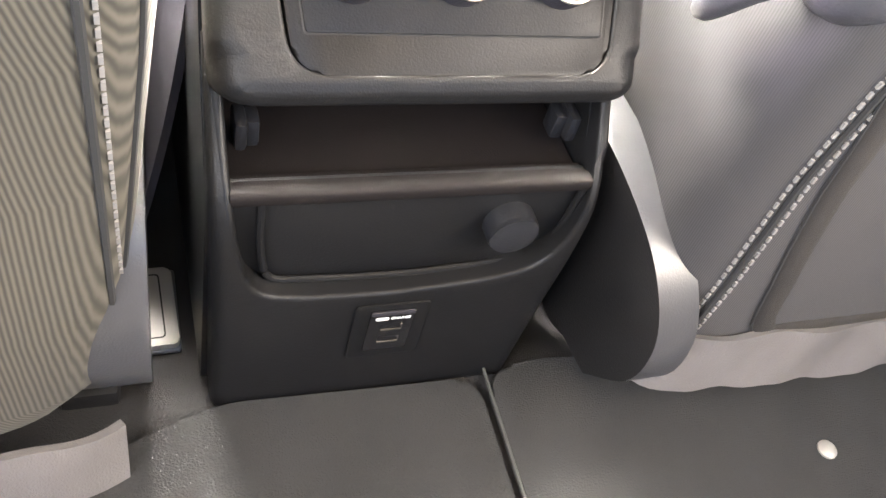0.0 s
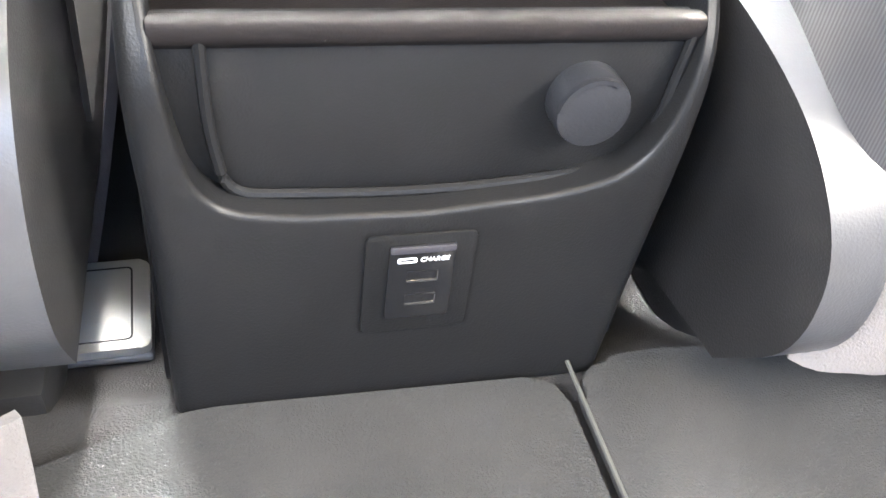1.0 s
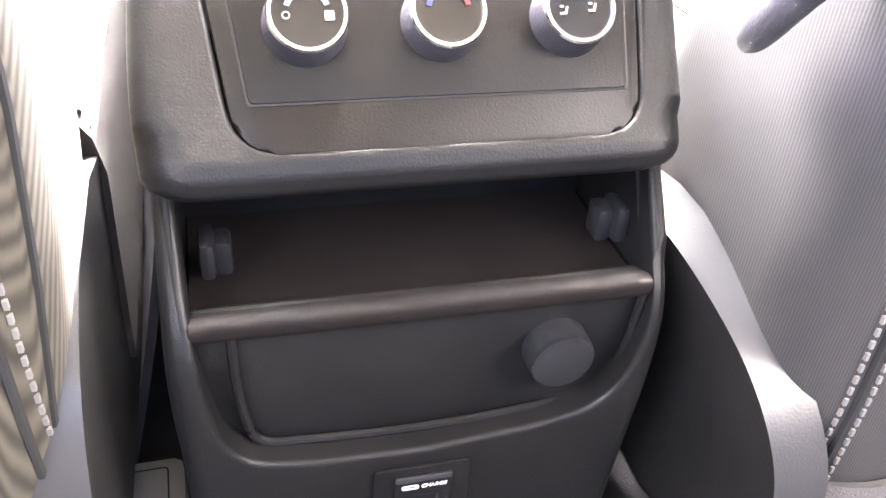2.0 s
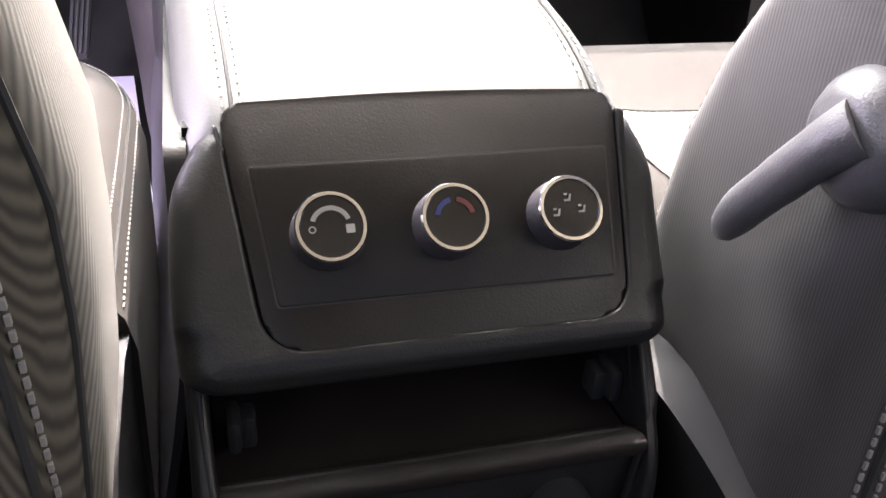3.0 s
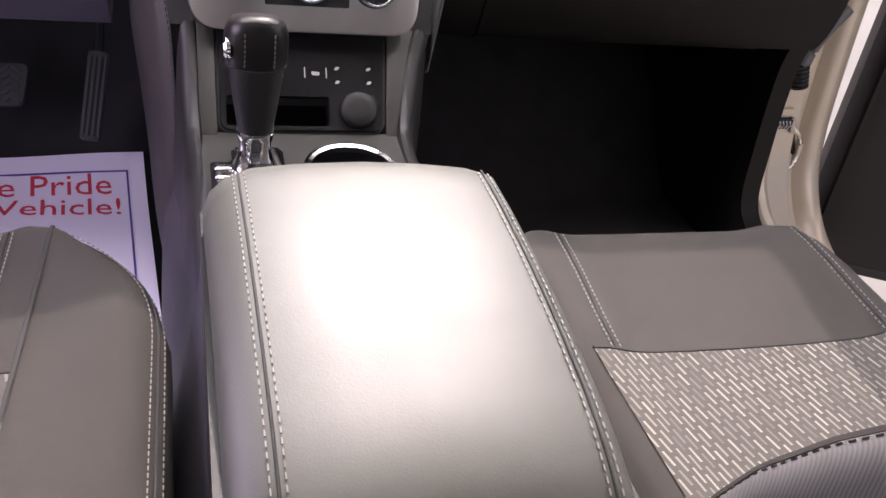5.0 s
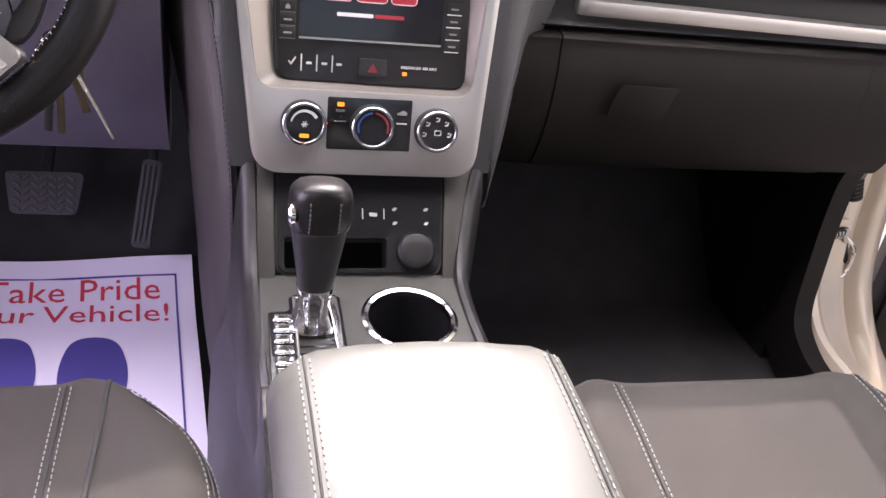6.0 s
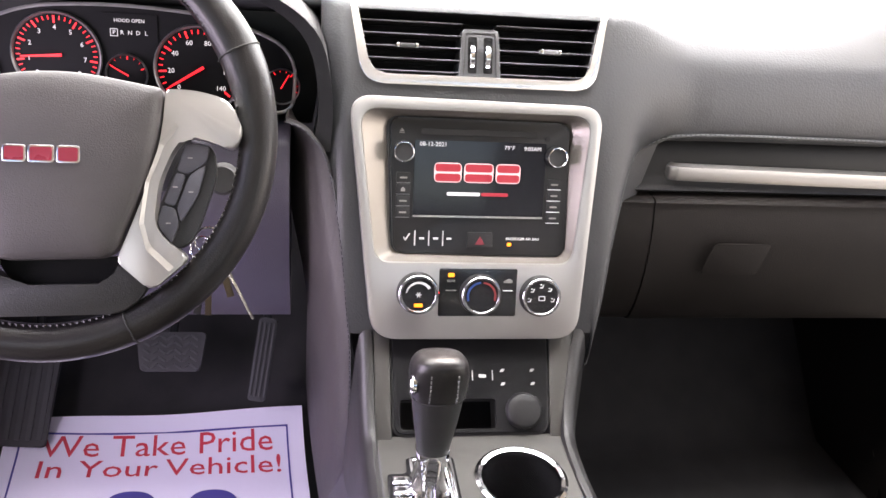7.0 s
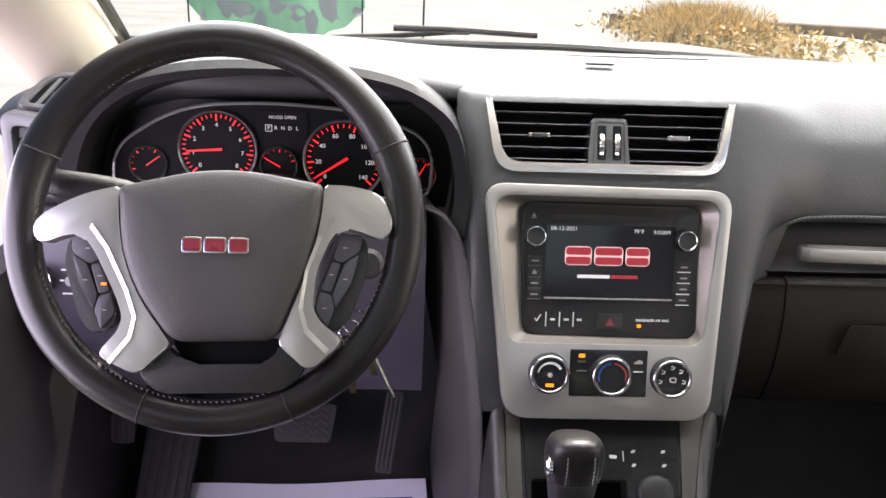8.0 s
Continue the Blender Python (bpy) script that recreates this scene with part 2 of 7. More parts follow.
def spin(bm, profile, m=None, segs=32):
    """A turned body: profile of (radius, height) about z."""
    rows = []
    for r, z in profile:
        if r < 1e-6:
            rows.append([bm.verts.new((0, 0, z))])
        else:
            rows.append([bm.verts.new((r * math.cos(2 * math.pi * k / segs), r * math.sin(2 * math.pi * k / segs), z)) for k in range(segs)])
    for a, b in zip(rows, rows[1:]):
        for k in range(segs):
            q = [a[k % len(a)], a[(k + 1) % len(a)], b[(k + 1) % len(b)], b[k % len(b)]]
            q = [v for i, v in enumerate(q) if v not in q[:i]]
            if len(q) > 2:
                bm.faces.new(q)
    if m is not None:
        for r in rows:
            for v in r:
                v.co = m @ v.co


def loft(bm, rings, closed=True, caps=True):
    rows = [[bm.verts.new(p) for p in ring] for ring in rings]
    n = len(rows[0])
    for a, b in zip(rows, rows[1:]):
        for i in range(n if closed else n - 1):
            bm.faces.new((a[i], a[(i + 1) % n], b[(i + 1) % n], b[i]))
    if caps and closed:
        bm.faces.new(rows[0][::-1])
        bm.faces.new(rows[-1])
    return rows


def smooth_path(pts, per=6):
    """Catmull-Rom points through pts."""
    p = [Vector(v) for v in pts]
    p = [2 * p[0] - p[1]] + p + [2 * p[-1] - p[-2]]
    out = []
    for i in range(1, len(p) - 2):
        for k in range(per):
            s = k / per
            out.append(0.5 * (2 * p[i] + (p[i + 1] - p[i - 1]) * s + (2 * p[i - 1] - 5 * p[i] + 4 * p[i + 1] - p[i + 2]) * s * s
                              + (3 * p[i] - p[i - 1] - 3 * p[i + 1] + p[i + 2]) * s ** 3))
    return out + [p[-2]]


def tube(bm, path, radius, segs=8, closed=False, flat=1.0, up=Vector((0, 0, 1))):
    """A round or flattened bar along a path."""
    p = [Vector(v) for v in path]
    n = len(p)
    rings = []
    for i in range(n):
        a, b = (p[i - 1], p[(i + 1) % n]) if closed else (p[max(i - 1, 0)], p[min(i + 1, n - 1)])
        d = (b - a).normalized()
        u = up if abs(d.dot(up)) < 0.95 else Vector((0, 1, 0))
        s = d.cross(u).normalized()
        w = s.cross(d)
        r = radius[i] if isinstance(radius, (list, tuple)) else radius
        rings.append([p[i] + s * math.cos(t) * r + w * math.sin(t) * r * flat for t in (2 * math.pi * k / segs for k in range(segs))])
    if closed:
        rings.append(rings[0])
    rows = [[bm.verts.new(v) for v in r] for r in (rings[:-1] if closed else rings)]
    if closed:
        rows.append(rows[0])
    for a, b in zip(rows, rows[1:]):
        for k in range(segs):
            bm.faces.new((a[k], a[(k + 1) % segs], b[(k + 1) % segs], b[k]))
    if not closed:
        bm.faces.new(rows[0][::-1])
        bm.faces.new(rows[-1])


def stitches(bm, path, length=0.0045, gap=0.003, r=0.0007, lift=(0, 0, 0)):
    """A row of small thread stitches along a path."""
    p = [Vector(v) + Vector(lift) for v in path]
    dist, step = 0.0, length + gap
    for a, b in zip(p, p[1:]):
        seg = (b - a).length
        if seg < 1e-6:
            continue
        d = (b - a) / seg
        while dist < seg:
            c = a + d * dist
            q = d.to_track_quat("X", "Z").to_matrix().to_4x4()
            box(bm, (-length / 2, -r, -r), (length / 2, r, r), m=Matrix.Translation(c) @ q)
            dist += step
        dist -= seg


def sheet(bm, f, nu, nv, thick=0.0):
    """A grid surface from f(u, v) with u, v in 0..1."""
    rows = [[bm.verts.new(f(i / nu, j / nv)) for j in range(nv + 1)] for i in range(nu + 1)]
    for i in range(nu):
        for j in range(nv):
            bm.faces.new((rows[i][j], rows[i + 1][j], rows[i + 1][j + 1], rows[i][j + 1]))
    if thick:
        bmesh.ops.recalc_face_normals(bm, faces=bm.faces)
        bmesh.ops.solidify(bm, geom=bm.faces, thickness=thick)
    return rows


def bent_plate(outline, edge_r, holes, depth, profile, cuts=36):
    """A plate with openings and rounded edges, bent over a (y, z) profile; outlines are (across, along) with along falling from the profile's start."""
    bm = bmesh.new()
    loops = []
    for pts, rad in [(outline, edge_r)] + list(holes):
        rr = rad if isinstance(rad, (list, tuple)) else [rad] * len(pts)
        keep = [i for i in range(len(pts)) if math.dist(pts[i], pts[i - 1]) > 1e-5]
        loops.append(([pts[i] for i in keep], [rr[i] for i in keep]))
    outline = loops[0][0]
    faces_edges = []
    for pts, rad in loops:
        n = len(pts)
        area = sum(pts[i][0] * pts[(i + 1) % n][1] - pts[(i + 1) % n][0] * pts[i][1] for i in range(n))
        sgn = (1 if area > 0 else -1) * (1 if pts is outline else -1)
        nor = []
        for i in range(n):
            d = Vector(pts[(i + 1) % n]) - Vector(pts[i - 1])
            nor.append(Vector((-d.y, d.x)).normalized() * sgn)
        rr = rad if isinstance(rad, (list, tuple)) else [rad] * n
        rows = []
        for a in (90, 67, 45, 22, 0):
            c, s = math.cos(radians(a)), math.sin(radians(a))
            rows.append([bm.verts.new((pts[i][0] + nor[i].x * rr[i] * (1 - c), pts[i][1] + nor[i].y * rr[i] * (1 - c), -rr[i] * (1 - s))) for i in range(n)])
        rows.append([bm.verts.new((pts[i][0], pts[i][1], -depth)) for i in range(n)])
        for p, q in zip(rows, rows[1:]):
            for i in range(n):
                bm.faces.new((p[i], p[(i + 1) % n], q[(i + 1) % n], q[i]))
        faces_edges += [bm.edges.get((rows[0][i], rows[0][(i + 1) % n])) for i in range(n)]
    bmesh.ops.triangle_fill(bm, use_beauty=True, use_dissolve=False, edges=[e for e in faces_edges if e])
    lo, hi = min(p[1] for p in outline), max(p[1] for p in outline)
    for k in range(1, cuts):
        bmesh.ops.bisect_plane(bm, geom=bm.verts[:] + bm.edges[:] + bm.faces[:], plane_co=(0, lo + (hi - lo) * k / cuts, 0), plane_no=(0, 1, 0))
    run = [0.0]
    for a, b in zip(profile, profile[1:]):
        run.append(run[-1] + math.dist(a, b))
    for v in bm.verts:
        s = min(max(hi - v.co.y, 0.0), run[-1] - 1e-6)
        k = max(i for i in range(len(run) - 1) if run[i] <= s)
        t = (s - run[k]) / (run[k + 1] - run[k])
        dirs = [Vector(profile[min(i + 1, len(profile) - 1)]) - Vector(profile[max(i - 1, 0)]) for i in (k, k + 1)]
        d = dirs[0].normalized().lerp(dirs[1].normalized(), t).normalized()
        p = Vector(profile[k]).lerp(Vector(profile[k + 1]), t) + Vector((d.y, -d.x)) * v.co.z
        v.co = (v.co.x, p.x, p.y)
    bmesh.ops.recalc_face_normals(bm, faces=bm.faces)
    return bm


def plane_frame(origin, up, right=(1, 0, 0)):
    """A pose whose x runs to the right, y up along a tilted face, z out of it."""
    x, y = Vector(right).normalized(), Vector(up).normalized()
    z = x.cross(y).normalized()
    return Matrix.Translation(origin) @ Matrix((x, y, z)).transposed().to_4x4()


def text_mesh(bm, words, m, size, depth=0.0006, align="CENTER"):
    """Raised print from the built-in font."""
    c = bpy.data.curves.new("print", "FONT")
    c.body, c.size, c.extrude, c.align_x, c.align_y = words, size, depth, align, "CENTER"
    c.resolution_u = 2
    ob = bpy.data.objects.new("print", c)
    me = ob.to_mesh()
    tmp = me.copy()
    ob.to_mesh_clear()
    tmp.transform(m)
    bm.from_mesh(tmp)
    bpy.data.meshes.remove(tmp)
    bpy.data.objects.remove(ob)
    bpy.data.curves.remove(c)

# ---- setting: floor, firewall, side walls, roof, outdoors ----
def slab(name, lo, hi, material, label, category, bevel=0.0):
    bm = bmesh.new()
    box(bm, lo, hi, bevel)
    return thing(name, bm, material, label, category, kind="structure")


def floor_profile(y):
    """Height of the carpet along the car: a raised rear part, a flat footwell, and a rising toe board."""
    if y < -0.02:
        return 0.035
    if y < 0.03:
        return 0.035 * (0.03 - y) / 0.05
    if y < 1.16:
        return 0.0
    return min((y - 1.16) * 1.1, 0.9)


bm = bmesh.new()
ys = list(np.linspace(-1.4, 1.45, 96))
loft(bm, [[(x, y, floor_profile(y)) for y in ys] + [(x, y, floor_profile(y) - 0.03) for y in ys[::-1]] for x in np.linspace(-0.74, 0.84, 13)])
thing("floor", bm, M_CARPET, "dark grey car floor carpet with rising toe board", "floor", kind="structure")

bm = bmesh.new()
box(bm, (-0.80, -1.45, 1.22), (0.80, 0.42, 1.26), 0.01)
thing("ceiling", bm, M_HEAD, "pale beige car roof headliner", "ceiling", kind="structure")
slab("wall_rear", (-0.80, -1.50, 0.0), (0.80, -1.45, 0.75), M_GREY, "grey rear end of the car cabin", "wall")
for side, tag in ((-1, "left"), (1, "right")):
    a, b = sorted((side * 0.74, side * 0.80))
    slab("wall_" + tag, (a, -1.45, 0.0), (b, -0.10, 0.66), M_GREY, "grey lower side of the car cabin behind the front seat", "wall")
    slab("pillar_middle_" + tag, (a, -0.10, 0.0), (b, 0.0, 1.22), M_GREY, "grey middle pillar beside the front seat", "pillar")
    slab("pillar_rear_" + tag, (a, -1.45, 0.66), (b, -1.20, 1.22), M_HEAD, "beige rear roof pillar", "pillar")
    bm = bmesh.new()
    tube(bm, smooth_path([(side * 0.745, 1.14, 0.79), (side * 0.735, 0.85, 1.0), (side * 0.70, 0.42, 1.22)]), 0.072, 14)
    thing("pillar_front_" + tag, bm, M_HEAD, "pale beige windscreen pillar rising from the dashboard", "pillar", kind="structure")
# the driver's door stands open, out of the way of the sill
slab("wall_driver_sill", (-0.80, 0.0, 0.0), (-0.74, 0.88, 0.13), M_GREY, "grey sill of the open driver door", "sill", 0.01)
slab("wall_driver_kick", (-0.80, 0.70, 0.0), (-0.745, 1.2, 0.60), M_CHEEK, "brown-grey kick panel beside the driver pedals", "wall", 0.01)
bm = bmesh.new()
box(bm, (0.0, -0.06, 0.05), (1.05, 0.0, 0.68), 0.02, m=Matrix.Translation((-0.84, 0.90, 0)) @ Matrix.Rotation(radians(205), 4, "Z"))
thing("door_2", bm, M_GREY, "open driver door with grey inner panel", "car door", kind="structure")
# firewall
slab("wall_footwell_left", (-0.76, 1.2, 0.0), (-0.74, 1.44, 0.80), M_PLASTIC_D, "black side of the driver footwell", "wall")
slab("wall_firewall", (-0.80, 1.42, 0.0), (0.80, 1.46, 0.80), M_CARPET, "black firewall behind the footwells", "wall")

# passenger door opening: painted sill and hinge pillar, flange in front and face set back
bm = bmesh.new()
jamb = smooth_path([(0.92, -0.10, 0.075), (0.92, 0.30, 0.075), (0.92, 0.60, 0.076), (0.92, 0.78, 0.080), (0.92, 0.885, 0.092), (0.92, 0.942, 0.135), (0.92, 0.966, 0.20), (0.92, 0.980, 0.32), (0.92, 0.995, 0.52), (0.92, 1.02, 0.72), (0.92, 1.06, 0.92)], 6)
rings = []
for i, c in enumerate(jamb):
    d = (jamb[min(i + 1, len(jamb) - 1)] - jamb[max(i - 1, 0)]).normalized()
    n = Vector((1, 0, 0)).cross(d).normalized()                      # towards the opening
    rings.append([c + Vector((a, 0, 0)) + n * b for a, b in ((-0.088, -0.26), (-0.092, -0.012), (-0.084, 0.004), (-0.072, 0.006), (-0.058, -0.004), (-0.050, -0.040), (-0.040, -0.090), (-0.020, -0.096), (0.0, -0.098), (0.060, -0.102), (0.070, -0.114), (0.080, -0.116), (0.090, -0.102), (0.104, -0.094), (0.125, -0.096), (0.140, -0.110), (0.148, -0.15), (0.152, -0.30))])
loft(bm, rings)
thing("trim_door_opening", bm, M_BODY, "pale metallic body edge of the open passenger door", "door frame", kind="structure")
slab("wall_kick_panel", (0.795, 0.96, 0.0), (0.815, 1.44, 0.80), M_GLOVE, "black kick panel of the passenger footwell", "wall")
bm = bmesh.new()
prism(bm, rounded([(0.840, 0.60), (0.895, 0.460), (0.9345, 0.385), (0.9345, 0.291), (0.9210, 0.145), (0.9060, 0.107), (0.853, 0.078), (0.78, 0.072), (0.60, 0.072), (0.60, 0.0), (0.905, 0.0), (1.003, 0.078), (0.990, 0.226), (1.006, 0.323), (1.10, 0.40), (1.20, 0.62)], [0.05, 0.06, 0.04, 0.08, 0.03, 0.03, 0.03, 0.03, 0.01, 0.01, 0.03, 0.04, 0.05, 0.02, 0.05, 0.02], 6), 0.035,
      Matrix(((0, 0, -1, 0.826), (1, 0, 0, 0), (0, 1, 0, 0), (0, 0, 0, 1))), 0.012)
thing("trim_kick", bm, M_GLOVE, "brown-grey plastic end panel beside the passenger footwell", "trim panel", kind="structure")
# hinge with its check strap
hinge = root("door_hinge", (0.95, 1.08, 0.11), "bare steel hinge and check strap of the open door", "hinge")


def upright(y):
    """A pose whose outline runs across and up, and whose depth comes towards the opening from y."""
    return plane_frame((0, y, 0), (0, 0, 1))


M_STEEL = mat("bare hinge steel", (0.42, 0.40, 0.37), 0.32, 0.85, vary=0.2, bump=0.1)
for pts, y0, deep, m in (([(0.9171, 0.276), (0.9528, 0.2826), (0.9640, 0.2360), (0.9190, 0.2350)], 1.085, 0.014, M_BODY), ([(0.9190, 0.2330), (0.9640, 0.2340), (0.9683, 0.2179), (0.9197, 0.2172)], 1.085, 0.020, M_BODY)):
    bm = bmesh.new()
    prism(bm, rounded(pts[::-1], 0.004, 3), deep, upright(y0), 0.003)
    part("hinge_leaf", bm, m, hinge, "painted hinge leaf")
bm = bmesh.new()
prism(bm, rounded([(0.9173, 0.193), (0.9813, 0.1875), (1.0026, 0.1375), (0.9855, 0.1118), (0.9288, 0.1335)][::-1], 0.008, 3), 0.016, upright(1.085), 0.003)
part("check_strap_box", bm, M_PLASTIC_D, hinge, "black check strap box")
bm = bmesh.new()
tube(bm, smooth_path([(0.9595, 1.066, 0.2153), (0.9700, 1.064, 0.1990), (0.9979, 1.062, 0.1690), (1.0015, 1.062, 0.1311), (0.9865, 1.062, 0.1092), (0.9486, 1.064, 0.1310), (0.9260, 1.066, 0.1325)], 5), 0.0042, 8)
part("strap_edge", bm, M_CHROME, hinge, "bright bent steel edge")
bm = bmesh.new()
box(bm, (0.917, 1.058, 0.1955), (0.962, 1.070, 0.2155), 0.003)
part("spring_seat", bm, M_PLASTIC_D, hinge)
for k in range(5):
    bm = bmesh.new()
    x = 0.921 + 0.0075 * k
    tube(bm, [(x, 1.056, 0.1985), (x + 0.002, 1.052, 0.2055), (x + 0.001, 1.056, 0.2130)], 0.0019, 6)
    part("spring_turn", bm, M_CHROME, hinge)
bm = bmesh.new()
prism(bm, rounded([(0.957, 0.2165), (0.968, 0.2165), (0.982, 0.1880), (0.966, 0.1860)][::-1], 0.003, 3), 0.012, upright(1.072), 0.002)
part("hinge_knuckle", bm, M_STEEL, hinge, "worn bright steel knuckle")
bm = bmesh.new()
bel = [(0.9515 - 0.0009 * k, 1.068, 0.2790 + 0.0027 * k) for k in range(17)]
tube(bm, bel, [0.0175 if k % 3 < 2 else 0.0140 for k in range(17)], 14)
part("cable_boot", bm, M_PLASTIC_D, hinge, "black ribbed rubber cable boot")
bm = bmesh.new()
tube(bm, smooth_path([(0.9400, 1.068, 0.322), (0.9440, 1.068, 0.345), (0.9600, 1.068, 0.385), (0.990, 1.068, 0.43)], 5), 0.0165, 12)
part("cable_sleeve", bm, M_SHIELD, hinge, "grey cable sleeve")
# the open door leaf
bm = bmesh.new()
dm = Matrix.Translation((1.09, 1.10, 0.0)) @ Matrix.Rotation(radians(-28), 4, "Z")
prism(bm, rounded([(0.0, -0.10), (0.95, -0.10), (0.98, 0.62), (0.0, 0.66)], [0.05, 0.1, 0.03, 0.03], 6), 0.05, dm @ Matrix(((1, 0, 0, 0), (0, 0, -1, 0), (0, 1, 0, 0), (0, 0, 0, 1))), 0.015)
door = thing("door_1", bm, M_GREY, "open passenger door with dark inner trim", "car door", kind="structure")
bm = bmesh.new()
prism(bm, rounded([(0.03, -0.07), (0.9, -0.07), (0.92, 0.58), (0.03, 0.62)], 0.05, 6), 0.02, dm @ Matrix(((1, 0, 0, 0), (0, 0, -1, -0.05), (0, 1, 0, 0), (0, 0, 0, 1))), 0.008)
part("door_trim", bm, M_PLASTIC_D, door)

# windscreen
bm = bmesh.new()
sheet(bm, lambda u, v: (-0.74 + 1.48 * u, 1.20 - 0.76 * v + 0.06 * (1 - (2 * u - 1) ** 2), 0.80 + 0.42 * v), 16, 8, 0.004)
m_glass = bpy.data.materials.new("clear glass")
m_glass.use_nodes = True
g = m_glass.node_tree.nodes["Principled BSDF"]
g.inputs["Transmission Weight"].default_value, g.inputs["Roughness"].default_value, g.inputs["IOR"].default_value = 1.0, 0.0, 1.1
g.inputs["Base Color"].default_value = (0.97, 1.0, 0.98, 1)
glass = thing("window_1", bm, m_glass, "clear curved windscreen glass above the dashboard", "windscreen", kind="structure")
glass.visible_shadow = False

# outdoors
m_ground = mat("pale paving", (0.55, 0.53, 0.49), 0.9, vary=0.16, scale=3, bump=0.3, grain=30)
bm = bmesh.new()
sheet(bm, lambda u, v: (-300 + 600 * u, -300 + 600 * v, -0.55), 8, 8, 0.02)
thing("ground", bm, m_ground, "pale sunlit paving around the car", "ground", kind="structure")


# bonnet, wiper and seal in front of the windscreen
bm = bmesh.new()
sheet(bm, lambda u, v: (-0.80 + 1.60 * u, 1.34 + 1.05 * v + 0.04 * (1 - (2 * u - 1) ** 2), 0.815 - 0.05 * v * v - 0.05 * (2 * u - 1) ** 4 + 0.012 * math.exp(-((abs(2 * u - 1) - 0.5) / 0.12) ** 2)), 32, 16, 0.01)
thing("car_hood", bm, mat("white metallic hood paint", (0.64, 0.63, 0.60), 0.3, 0.1, vary=0.03, bump=0, coat=0.6), "pale sunlit car hood beyond the windscreen", "car hood")
bm = bmesh.new()
tube(bm, [(x, 1.212 + 0.062 * (1 - (x / 0.74) ** 2), 0.853 - 0.020 * max(0, x / 0.54) - 0.02 * max(0, -x - 0.4)) for x in np.linspace(-0.72, 0.72, 40)], 0.007, 8)
thing("trim_windscreen_seal", bm, M_PLASTIC_D, "black rubber seal along the windscreen base", "seal", kind="structure")
bm = bmesh.new()
tube(bm, smooth_path([(-0.690, 1.21, 0.832), (-0.660, 1.0, 0.925), (-0.615, 0.60, 1.12), (-0.59, 0.42, 1.2)], 8), 0.008, 8)
thing("trim_pillar_seal", bm, M_PLASTIC_D, "black seal between pillar and windscreen", "seal", kind="structure")
wiper = root("windscreen_wiper", (-0.2, 1.31, 0.85), "black wiper at rest on the windscreen base", "wiper")
bm = bmesh.new()
tube(bm, smooth_path([(-0.285, 1.315, 0.872), (-0.18, 1.322, 0.871), (-0.04, 1.325, 0.866)], 8), 0.0055, 8)
part("wiper_blade", bm, M_PLASTIC_D, wiper)
bm = bmesh.new()
tube(bm, smooth_path([(-0.42, 1.33, 0.850), (-0.28, 1.335, 0.858), (-0.17, 1.330, 0.868)], 6), 0.0045, 8)
part("wiper_arm", bm, M_PLASTIC_D, wiper)
bm = bmesh.new()
box(bm, (-0.185, 1.318, 0.863), (-0.155, 1.336, 0.873), 0.003)
part("wiper_clip", bm, M_GREY, wiper)
bm = bmesh.new()
tube(bm, [(-0.232, 2.30, 0.74), (-0.226, 2.30, 1.45)], 0.003, 6)
thing("aerial", bm, M_PLASTIC_D, "thin dark whip aerial in front of the windscreen", "aerial")
# dry grass and leaves, a bank, a low wall and a green printed sheet beyond the car
def straw(name, colour):
    m = mat(name, colour, 0.85, vary=0.45, scale=30, bump=0)
    n, l = m.node_tree.nodes, m.node_tree.links
    isle, h = n.new("ShaderNodeNewGeometry"), n.new("ShaderNodeHueSaturation")
    spread = n.new("ShaderNodeMapRange")
    spread.inputs["To Min"].default_value, spread.inputs["To Max"].default_value = 0.5, 1.5
    l.new(isle.outputs["Random Per Island"], spread.inputs["Value"])
    l.new(spread.outputs["Result"], h.inputs["Value"])
    b = n["Principled BSDF"]
    l.new(b.inputs["Base Color"].links[0].from_socket, h.inputs["Color"])
    l.new(h.outputs["Color"], b.inputs["Base Color"])
    return m


rng = random.Random(5)
verts, faces = [], []


def leaf(place, w, h, turn):
    k = len(verts)
    for p in ((-w, 0, 0), (-w * 0.6, -h * 0.6, 0.004), (0, -h, 0.01), (w * 0.7, -h * 0.5, 0.0), (w, 0.1 * h, 0), (0, h, 0.012)):
        verts.append(tuple(place + turn @ Vector(p)))
    faces.append(tuple(range(k, k + 6)))


def blade(place, h, w, lean):
    k = len(verts)
    side = Vector((rng.gauss(0, 1), rng.gauss(0, 0.4), 0)).normalized() * w
    for f, g in ((0, 1.0), (0.5, 0.8), (1.0, 0.12)):
        c = place + Vector((0, 0, h * f)) + lean * f * f
        verts.extend((tuple(c - side * g), tuple(c + side * g)))
    faces.extend(((k, k + 1, k + 3, k + 2), (k + 2, k + 3, k + 5, k + 4)))


def rough_ground(x, y):
    """Height of the littered bank."""
    return -0.545 + 0.22 * math.exp(-((x - 7.6) / 3.4) ** 2 - ((y - 19.5) / 4.5) ** 2) + 0.05 * math.sin(1.6 * x) * math.sin(1.4 * y)


